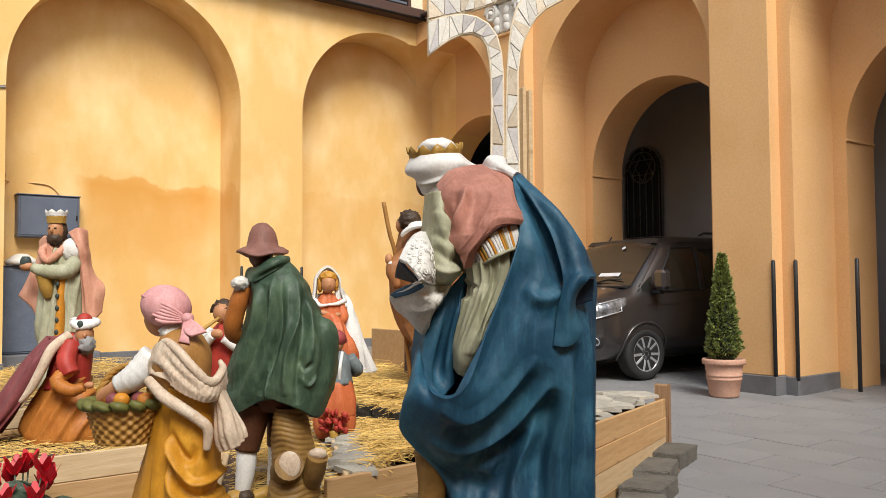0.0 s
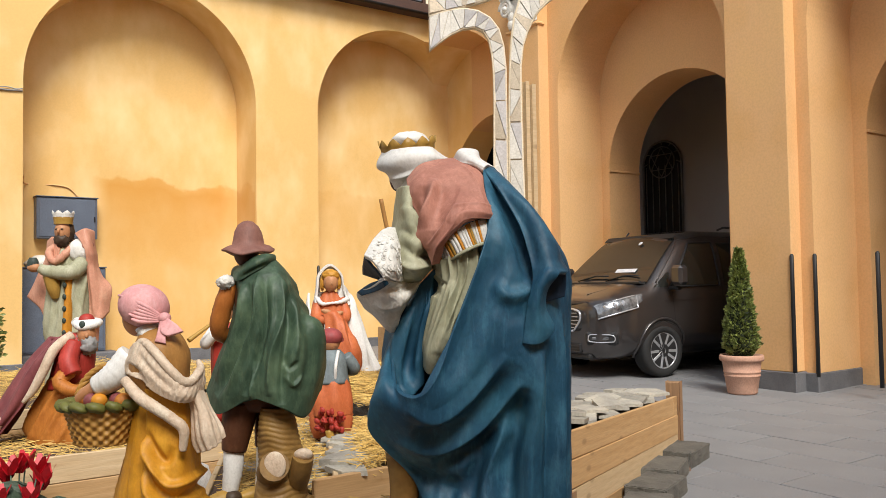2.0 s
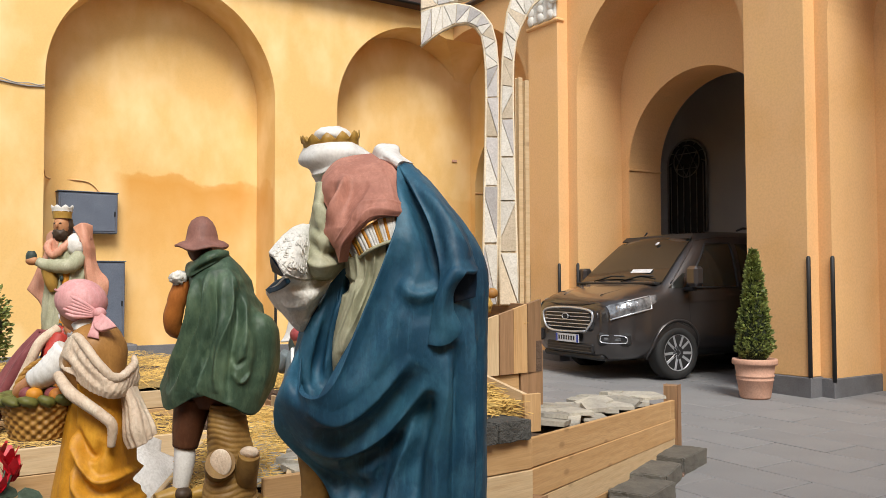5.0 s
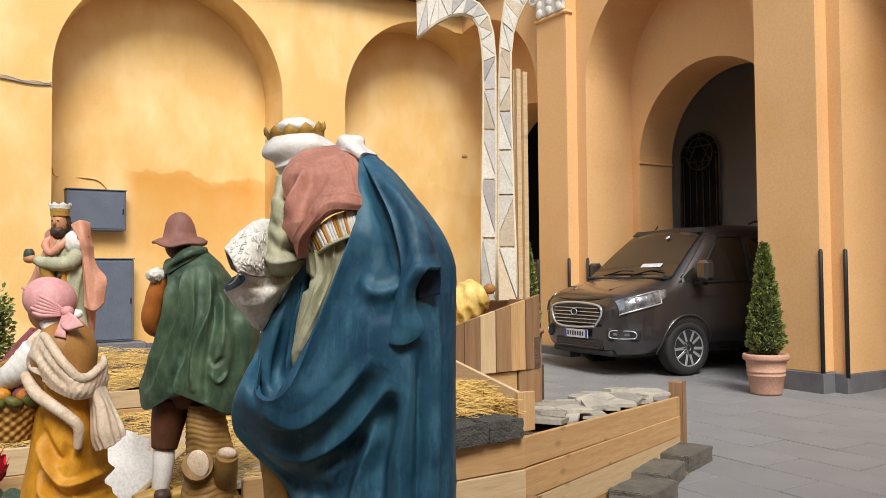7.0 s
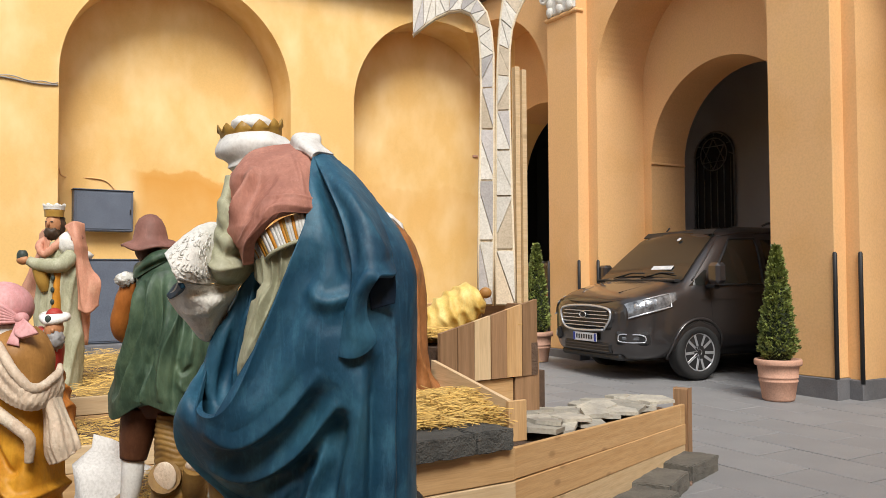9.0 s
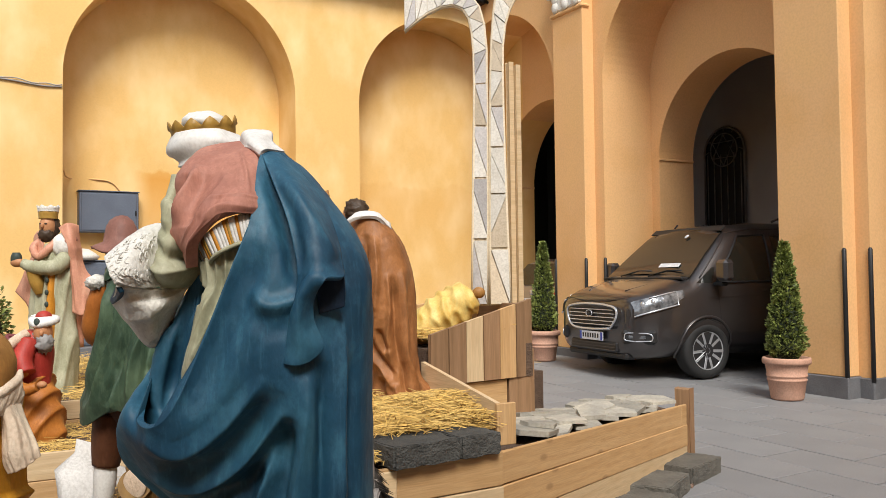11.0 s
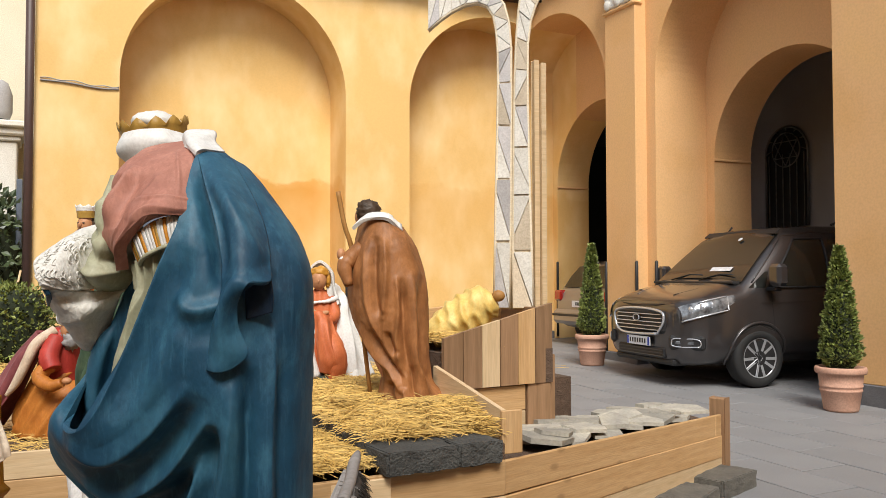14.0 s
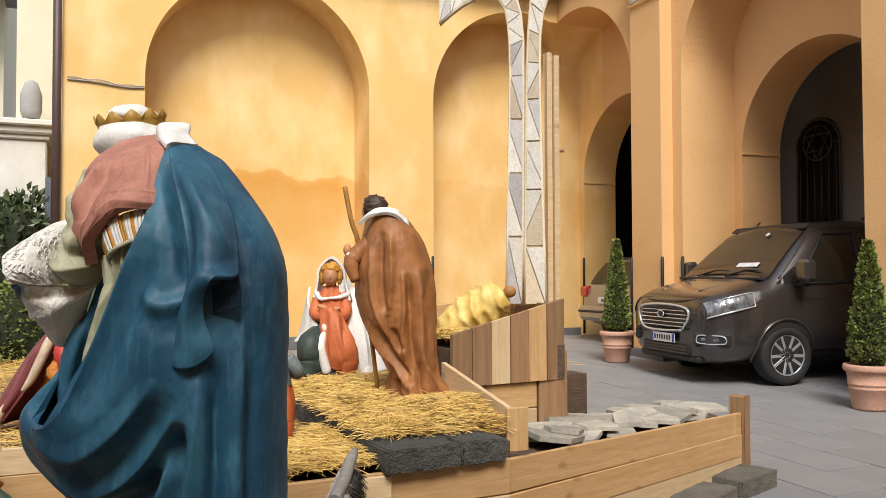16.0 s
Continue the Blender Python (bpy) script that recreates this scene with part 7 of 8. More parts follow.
def basket_girl():
    F = Figure()
    F.robe([(0.26, -0.16, 0.18, -0.12, 0.17), (0.55, -0.13, 0.145, -0.10, 0.15), (0.712, -0.10, 0.125, -0.08, 0.13), (0.81, -0.08, 0.11, -0.08, 0.11), (1.0, -0.05, 0.10, -0.06, 0.09)], S_OCHRE, n=24, seg=40)
    F.drape([[(-0.064, 0.06, 0.970), (0.009, -0.09, 0.958), (0.076, -0.11, 0.943), (0.131, -0.09, 0.940), (0.137, 0.04, 0.951)], [(-0.094, 0.08, 0.829), (0.009, -0.1, 0.856), (0.083, -0.13, 0.851), (0.141, -0.1, 0.852), (0.142, 0.04, 0.833)],
             [(-0.132, 0.09, 0.684), (0.006, -0.12, 0.720), (0.090, -0.15, 0.717), (0.148, -0.12, 0.717), (0.146, 0.05, 0.684)], [(-0.171, 0.1, 0.558), (-0.001, -0.13, 0.610), (0.093, -0.16, 0.600), (0.162, -0.13, 0.602), (0.162, 0.05, 0.572)],
             [(-0.202, 0.1, 0.427), (-0.008, -0.14, 0.477), (0.097, -0.17, 0.476), (0.177, -0.14, 0.476), (0.184, 0.05, 0.439)], [(-0.221, 0.1, 0.289), (-0.014, -0.14, 0.350), (0.098, -0.17, 0.350), (0.189, -0.14, 0.349), (0.204, 0.05, 0.303)]],
            S_OCHRE, n=90, k=110, thick=0.014, grain=0.004, folds=[
                ([(0.011, 0.950), (0.010, 0.819), (0.007, 0.651), (0.005, 0.447)], 0.014, -0.030), ([(-0.010, 0.894), (-0.020, 0.744), (-0.033, 0.503)], 0.024, 0.013),
                ([(0.021, 0.800), (0.052, 0.716), (0.116, 0.650), (0.188, 0.665)], 0.022, 0.026), ([(0.028, 0.819), (0.070, 0.751), (0.104, 0.728), (0.119, 0.771)], 0.018, -0.030), ([(0.021, 0.744), (0.060, 0.651), (0.128, 0.609), (0.195, 0.627)], 0.020, -0.033),
                ([(0.027, 0.688), (0.066, 0.595), (0.151, 0.548), (0.207, 0.575)], 0.024, 0.021), ([(0.075, 0.576), (0.087, 0.483), (0.092, 0.354)], 0.024, -0.018), ([(0.147, 0.557), (0.162, 0.464), (0.174, 0.353)], 0.022, -0.021), ([(0.160, 0.893), (0.168, 0.780), (0.180, 0.687)], 0.014, -0.018)])
    F.robe([(0.93, -0.06, 0.125, -0.10, 0.1), (1.0, -0.075, 0.125, -0.115, 0.1), (1.07, -0.07, 0.125, -0.115, 0.1), (1.12, -0.045, 0.10, -0.09, 0.09), (1.155, -0.02, 0.06, -0.04, 0.06)], S_VEST, n=26, seg=48,
           disp=lambda a, b, z, t, u: 0.006 * noise.noise(Vector((a * 15, b * 15, z * 15))))
    # head with pink kerchief
    F.ball((-0.055, 0.02, 1.185), (0.055, 0.06, 0.065), S_SKIN)
    F.ball((-0.105, 0.03, 1.175), (0.012, 0.014, 0.012), S_SKIN)
    F.ball((-0.03, 0.0, 1.225), (0.088, 0.082, 0.075), S_PINK, rot=(0, 20, 0))
    for k in range(6):
        F.limb([(-0.10 + 0.012 * k, -0.045 - 0.008 * k, 1.265 - 0.016 * k), (-0.01, -0.075, 1.235 - 0.012 * k), (0.055, -0.055, 1.19 - 0.003 * k)], [0.004, 0.008, 0.005], S_PINK, n=12, seg=8)
    F.ball((0.06, -0.05, 1.185), (0.022, 0.022, 0.02), S_PINK)
    F.sheet([[(0.05, -0.06, 1.175), (0.075, -0.06, 1.185)], [(0.06, -0.085, 1.14), (0.115, -0.075, 1.16)], [(0.085, -0.09, 1.125), (0.135, -0.08, 1.14)]], S_PINK, n=10, k=8, thick=0.012)
    F.sheet([[(0.05, -0.06, 1.18), (0.06, -0.05, 1.165)], [(0.05, -0.095, 1.13), (0.075, -0.085, 1.12)], [(0.045, -0.1, 1.11), (0.08, -0.09, 1.10)]], S_PINK, n=8, k=8, thick=0.012)
    F.ball((0.0, -0.01, 1.14), (0.05, 0.05, 0.03), S_WHITE, bump=0.3)
    # shawl: a knitted band rolled along its upper edge
    F.drape([[(-0.084, 1.87e-16, 1.026), (-0.023, -0.07, 1.103), (0.052, -0.125, 1.080), (0.117, -0.155, 1.021), (0.166, -0.135, 0.972), (0.178, -0.04, 1.018)], [(-0.100, -0.02, 1.022), (-0.009, -0.11, 1.049), (0.062, -0.155, 1.015), (0.122, -0.17, 0.969), (0.172, -0.145, 0.940), (0.181, -0.03, 0.975)],
             [(-0.092, -0.02, 1.008), (-0.002, -0.115, 0.993), (0.070, -0.15, 0.952), (0.127, -0.155, 0.927), (0.168, -0.13, 0.919), (0.174, -0.03, 0.936)]], S_SHAWL, n=40, k=90, thick=0.02, grain=0.003,
            sag=lambda u, v: 0.003 * np.abs(np.sin(v * 60 + 8 * u)), folds=[([(-0.056, 1.029), (-0.003, 1.016), (0.035, 0.969)], 0.016, -0.018), ([(-0.004, 1.072), (0.073, 1.006), (0.152, 0.945)], 0.012, -0.012)])
    F.limb([(-0.032, -0.06, 1.094), (0.004, -0.09, 1.108), (0.062, -0.14, 1.077), (0.120, -0.165, 1.023), (0.168, -0.145, 0.977), (0.180, -0.05, 1.010), (0.159, -2.08e-16, 1.034)], [0.010, 0.014, 0.015, 0.015, 0.015, 0.014, 0.008], S_SHAWL, n=60, seg=12, wrinkle=0.05, freq=24)
    F.limb([(-0.056, -0.1, 0.984), (0.014, -0.15, 0.934), (0.075, -0.165, 0.899), (0.130, -0.165, 0.862), (0.162, -0.16, 0.828), (0.157, -0.155, 0.761)], [0.016, 0.020, 0.019, 0.018, 0.017, 0.012], S_SHAWL, n=60, seg=14, wrinkle=0.05, freq=26)
    F.drape([[(0.154, -0.08, 0.947), (0.179, -0.1, 0.941), (0.178, -0.04, 0.941)], [(0.166, -0.08, 0.871), (0.208, -0.11, 0.879), (0.216, -0.05, 0.870)], [(0.170, -0.08, 0.777), (0.226, -0.12, 0.811), (0.253, -0.06, 0.818)], [(0.186, -0.08, 0.741), (0.239, -0.11, 0.759), (0.261, -0.06, 0.787)]], S_SHAWL, n=40, k=40, thick=0.02,
            sag=lambda u, v: 0.004 * np.sin(v * 34) * u)
    # arm, hand
    F.limb([(-0.06, -0.02, 1.06), (-0.12, -0.03, 0.99), (-0.18, -0.02, 0.955)], [0.05, 0.047, 0.038], S_WHITE, wrinkle=0.05, freq=7)
    F.limb([(-0.18, -0.02, 0.955), (-0.24, 0.0, 0.92), (-0.275, 0.02, 0.885)], [0.028, 0.024, 0.016], S_SKIN)
    F.ball((-0.285, 0.02, 0.875), (0.025, 0.02, 0.025), S_SKIN)
    # basket with fruit and leaves
    rows = []
    for i in range(33):
        u = i / 32
        q = 0.082 + 0.036 * u
        rows.append([(-0.165 + (q * 1.05 + 0.0065 * math.sin(16 * t + math.pi * (i // 4 % 2)) * math.sin(math.pi * (i % 4) / 4)) * math.cos(t), -0.03 + (q * 0.78 + 0.0065 * math.sin(16 * t + math.pi * (i // 4 % 2)) * math.sin(math.pi * (i % 4) / 4)) * math.sin(t), 0.762 + 0.128 * u) for t in [2 * math.pi * k / 128 for k in range(128)]])
    rings(F.bm, rows, mi=F.slot(S_WICK))
    for w in (0.0, 2.1, 4.2):
        F.limb([Vector(p) + Vector((0.007 * math.cos(i * 1.1 + w), 0.007 * math.sin(i * 1.1 + w), 0)) for i, p in enumerate(smoothpath([(-0.259, 2.22e-16, 0.891), (-0.259, 0.02, 0.941), (-0.224, 0.03, 0.995), (-0.161, 0.03, 1.022), (-0.106, 0.02, 0.995), (-0.075, -2.84e-16, 0.919)], 26))], [0.009] * 26, S_WICK, n=60, seg=7)
    for k in range(13):
        t = k * 0.49
        F.ball((-0.165 + 0.12 * math.cos(t), -0.03 + 0.09 * math.sin(t), 0.895), (0.035, 0.03, 0.018), S_OLIVE, rot=(20 * math.cos(t), 20, k * 40), bump=0.3, freq=40, u=12, v=8)
    for k, m in enumerate((S_ORNB, S_WINE, S_ORNG, S_OLIVE, S_WINE, S_ORNB)):
        F.ball((-0.22 + 0.028 * k, -0.03 + 0.03 * math.cos(2 * k), 0.91), (0.028, 0.028, 0.026), m, u=14, v=10)
    F.done("basket_girl_statue", "painted peasant girl statue with pink kerchief and basket", (1.364, 2.803), -38.0)


basket_girl()


def joseph():
    F = Figure()
    F.robe([(0.60, 0.03, 0.28, -0.06, 0.12), (0.71, 0.02, 0.24, -0.06, 0.12), (0.9, -0.07, 0.19, -0.06, 0.12), (1.126, -0.14, 0.18, -0.06, 0.11), (1.274, -0.15, 0.17, -0.06, 0.11), (1.423, -0.14, 0.13, -0.05, 0.11), (1.54, -0.12, 0.09, -0.04, 0.1), (1.62, -0.09, 0.04, 0.0, 0.06)], S_SALM, n=30, seg=40)
    F.drape([
        [(-0.142, 0.1, 1.614), (-0.120, 0.05, 1.622), (-0.077, -0.03, 1.640), (-0.011, -0.06, 1.638), (0.052, -0.03, 1.610), (0.084, 0.06, 1.592)],
        [(-0.170, 0.1, 1.492), (-0.139, 3.12e-16, 1.497), (-0.079, -0.08, 1.523), (0.007, -0.11, 1.530), (0.107, -0.07, 1.508), (0.156, 0.07, 1.484)],
        [(-0.203, 0.1, 1.341), (-0.167, -0.02, 1.334), (-0.100, -0.11, 1.348), (0.014, -0.14, 1.362), (0.142, -0.1, 1.347), (0.204, 0.07, 1.333)],
        [(-0.194, 0.1, 1.165), (-0.155, -0.02, 1.143), (-0.083, -0.11, 1.146), (0.029, -0.15, 1.161), (0.156, -0.11, 1.160), (0.221, 0.07, 1.153)],
        [(-0.126, 0.08, 0.997), (-0.091, -0.02, 0.975), (-0.026, -0.1, 0.972), (0.056, -0.14, 0.975), (0.165, -0.11, 0.973), (0.223, 0.07, 0.943)],
        [(-0.019, 0.06, 0.855), (-0.008, -0.02, 0.828), (0.036, -0.09, 0.813), (0.099, -0.13, 0.817), (0.184, -0.11, 0.815), (0.244, 0.06, 0.794)],
        [(-0.037, 0.05, 0.707), (-0.009, -0.02, 0.670), (0.042, -0.1, 0.659), (0.113, -0.15, 0.649), (0.216, -0.13, 0.657), (0.303, 0.03, 0.691)]],
        S_CLOAKB, n=130, k=110, thick=0.014, grain=0.005, folds=[
            ([(-0.047, 1.535), (-0.053, 1.362), (-0.045, 1.189), (-0.013, 1.115)], 0.024, -0.039), ([(-0.007, 1.535), (0.004, 1.362), (-0.002, 1.189), (-0.013, 1.103)], 0.026, 0.023),
            ([(-0.094, 1.507), (-0.099, 1.333), (-0.082, 1.161), (-0.008, 0.988)], 0.026, 0.021), ([(0.085, 1.318), (0.099, 1.146), (0.102, 0.988), (0.124, 0.816)], 0.024, -0.051),
            ([(0.056, 1.333), (0.067, 1.160), (0.056, 0.988), (0.084, 0.845)], 0.022, 0.021), ([(0.131, 1.362), (0.142, 1.131), (0.153, 0.902), (0.221, 0.701)], 0.026, 0.026),
            ([(0.180, 1.333), (0.182, 1.102), (0.193, 0.873), (0.267, 0.707)], 0.022, -0.036), ([(0.010, 1.046), (0.033, 0.974), (0.061, 0.925)], 0.020, -0.039),
            ([(-0.137, 1.075), (-0.048, 0.937), (0.038, 0.839), (0.084, 0.730)], 0.026, 0.029), ([(-0.071, 1.060), (0.004, 0.917), (0.095, 0.793)], 0.020, -0.033),
            ([(0.032, 0.788), (0.026, 0.725), (0.043, 0.668)], 0.024, -0.039), ([(0.136, 0.873), (0.147, 0.744), (0.181, 0.662)], 0.022, -0.039), ([(0.095, 0.759), (0.107, 0.702), (0.118, 0.650)], 0.022, 0.021)])
    F.limb([(-0.12, 0.0, 1.48), (-0.185, -0.01, 1.42), (-0.215, -0.03, 1.375), (-0.19, -0.05, 1.28)], [0.045, 0.045, 0.04, 0.022], S_CLOAKB, wrinkle=0.05, freq=5)
    F.ball((-0.235, -0.02, 1.445), (0.022, 0.024, 0.032), S_SKIN)
    F.ball((-0.222, -0.025, 1.415), (0.022, 0.03, 0.022), S_WHITE)
    F.limb([(-0.255, 0.03, 1.78), (-0.22, 0.03, 1.60), (-0.17, 0.05, 1.40), (-0.08, 0.08, 0.66)], [0.013, 0.013, 0.013, 0.011], S_VEST, n=20, seg=10)
    F.ball((-0.095, 0.05, 1.675), (0.062, 0.066, 0.062), S_HAIR, bump=0.35, freq=60, u=32, v=22)
    F.ball((-0.125, 0.09, 1.65), (0.045, 0.04, 0.055), S_SKIN)
    F.sheet([[(-0.155, -0.03, 1.60), (-0.08, -0.06, 1.65), (0.0, -0.06, 1.65), (0.08, -0.02, 1.60)], [(-0.17, -0.06, 1.575), (-0.09, -0.09, 1.625), (0.01, -0.095, 1.62), (0.085, -0.05, 1.565)]], S_WHITE, n=8, k=20, thick=0.018, wave=0.003, waves=2)
    F.ball((-0.04, 0.0, 1.64), (0.08, 0.06, 0.03), S_WHITE)
    F.limb([(0.18, -0.10, 0.66), (0.26, -0.13, 0.63), (0.31, -0.14, 0.62)], [0.03, 0.025, 0.012], S_SKIN)
    F.done("leaning_man_statue", "painted bearded man statue in chestnut cloak with staff", (3.252, 3.848), -23.4)


joseph()


def mary():
    F = Figure()
    F.robe([(0.64, -0.245, 0.285, -0.16, 0.2), (0.70, -0.25, 0.265, -0.16, 0.18), (0.78, -0.23, 0.22, -0.10, 0.16), (0.88, -0.19, 0.16, -0.04, 0.14), (1.02, -0.16, 0.13, 0.0, 0.13), (1.15, -0.14, 0.12, 0.0, 0.13), (1.24, -0.1, 0.06, 0.0, 0.12)], S_WHITE, n=44, seg=72,
           disp=lambda a, b, z, t, u: 0.018 * ridge(math.atan2(a, 1.5 - z) * 2 * math.pi / 0.13))
    F.robe([(0.90, -0.12, 0.10, -0.12, 0.08), (1.0, -0.12, 0.09, -0.10, 0.08), (1.1, -0.13, 0.09, -0.08, 0.08), (1.18, -0.12, 0.06, -0.07, 0.07), (1.25, -0.06, 0.0, -0.05, 0.05)], S_CORAL, n=24, seg=40, disp=lambda a, b, z, t, u: 0.006 * fold(a * 2 * math.pi / 0.05 + 5 * z))
    # knees: coral over dark green
    F.limb([(0.0, -0.02, 0.95), (0.06, -0.16, 0.88), (0.09, -0.17, 0.78), (0.08, -0.16, 0.68)], [0.08, 0.08, 0.075, 0.06], S_CORAL, wrinkle=0.03, freq=5)
    F.limb([(-0.08, -0.02, 0.93), (-0.14, -0.16, 0.87), (-0.13, -0.17, 0.77), (-0.16, -0.2, 0.67)], [0.08, 0.085, 0.08, 0.06], S_TEAL, wrinkle=0.05, freq=5)
    F.limb([(-0.05, -0.15, 0.96), (-0.07, -0.2, 0.86), (-0.03, -0.2, 0.70)], [0.02, 0.03, 0.03], S_WHITE)
    F.ball((0.02, -0.19, 0.68), (0.06, 0.04, 0.03), S_TEAL)
    # crossed arms
    for s in (-1, 1):
        F.limb([(-0.03 + s * 0.075, 0.0, 1.19), (-0.03 + s * 0.098, -0.05, 1.08), (-0.03 + s * 0.05, -0.115, 1.05), (-0.03 - s * 0.015, -0.125, 1.09)], [0.036, 0.040, 0.033, 0.024], S_CORAL, wrinkle=0.04, freq=5)
        F.ball((-0.03 - s * 0.035, -0.135, 1.10 + 0.008 * s), (0.042, 0.016, 0.018), S_SKIN, rot=(0, s * 18, 0))
    F.limb([(-0.06, -0.11, 1.06), (-0.05, -0.14, 0.98), (-0.02, -0.13, 0.93)], [0.02, 0.035, 0.02], S_WHITE)
    # head
    F.ball((-0.03, -0.05, 1.305), (0.05, 0.05, 0.064), S_SKIN)
    F.ball((-0.027, -0.097, 1.298), (0.006, 0.008, 0.012), S_SKIN)
    F.limb([(-0.03, 0.0, 1.26), (-0.03, 0.0, 1.20)], [0.03, 0.035], S_SKIN)
    F.ball((-0.03, -0.030, 1.352), (0.060, 0.058, 0.042), S_HAIRG, bump=0.25, freq=60)
    F.ball((-0.085, -0.02, 1.30), (0.018, 0.03, 0.05), S_HAIRG, bump=0.3, freq=60)
    F.ball((0.025, -0.02, 1.30), (0.018, 0.03, 0.05), S_HAIRG, bump=0.3, freq=60)
    # veil: arch of cloth round the head, falling on the shoulders
    rowv = []
    for y, k in ((-0.02, 1.0), (0.025, 1.04), (0.07, 0.8)):
        rowv.append([(-0.03 - 0.105 * k, y - 0.03, 1.17), (-0.03 - 0.088 * k, y, 1.27), (-0.03 - 0.075 * k, y, 1.36), (-0.03, y, 1.345 + 0.08 * k), (-0.03 + 0.075 * k, y, 1.36), (-0.03 + 0.088 * k, y, 1.27), (-0.03 + 0.125 * k, y - 0.03, 1.15)])
    F.sheet(rowv, S_WHITE, n=10, k=30, thick=0.014)
    F.limb([(-0.125, -0.03, 1.20), (-0.09, -0.07, 1.16), (-0.03, -0.085, 1.165), (0.03, -0.07, 1.17), (0.085, -0.03, 1.19)], [0.018, 0.014, 0.009, 0.014, 0.02], S_WHITE, wrinkle=0.12)
    F.drape([[(0.022, -0.03, 1.273), (0.060, 0.02, 1.287), (0.091, 0.08, 1.257)], [(0.034, -0.06, 1.049), (0.110, -0.03, 1.076), (0.167, 0.06, 1.101)], [(0.089, -0.1, 0.842), (0.170, -0.05, 0.866), (0.234, 0.06, 0.894)], [(0.115, -0.14, 0.689), (0.210, -0.09, 0.676), (0.324, 0.04, 0.689)]], S_WHITE, n=50, k=50, thick=0.014,
            folds=[([(0.074, 1.248), (0.096, 1.014), (0.146, 0.710)], 0.03, -0.03), ([(0.110, 1.230), (0.154, 1.014), (0.211, 0.709)], 0.025, 0.022), ([(0.139, 1.122), (0.204, 0.906), (0.276, 0.709)], 0.02, -0.02)])
    F.drape([[(-0.175, 0.02, 1.237), (-0.178, -0.03, 1.139), (-0.148, -0.06, 1.064)], [(-0.236, 0.03, 0.953), (-0.169, -0.06, 0.970), (-0.105, -0.1, 0.994)], [(-0.276, 0.03, 0.876), (-0.191, -0.06, 0.890), (-0.111, -0.11, 0.923)]], S_WHITE, n=24, k=24, thick=0.014, folds=[([(-0.156, 1.159), (-0.167, 1.015), (-0.185, 0.893)], 0.02, -0.02)])
    F.drape([[(-0.087, -0.13, 1.106), (-0.016, -0.15, 1.107), (0.046, -0.1, 1.087)], [(-0.075, -0.16, 0.983), (0.017, -0.21, 0.993), (0.095, -0.15, 0.964)], [(-0.056, -0.19, 0.826), (0.050, -0.25, 0.821), (0.155, -0.18, 0.807)], [(-0.038, -0.17, 0.736), (0.053, -0.22, 0.724), (0.145, -0.16, 0.727)]], S_CORAL, n=40, k=40, thick=0.014,
            folds=[([(-0.034, 1.087), (-0.041, 0.907), (-0.019, 0.728)], 0.025, -0.025), ([(0.017, 1.087), (0.053, 0.907), (0.110, 0.745)], 0.02, 0.018), ([(0.053, 1.051), (0.103, 0.871), (0.139, 0.735)], 0.016, -0.018)])
    F.done("kneeling_woman_statue", "kneeling painted woman statue in white veil and coral dress", (3.274, 4.983), -23.4)


mary()


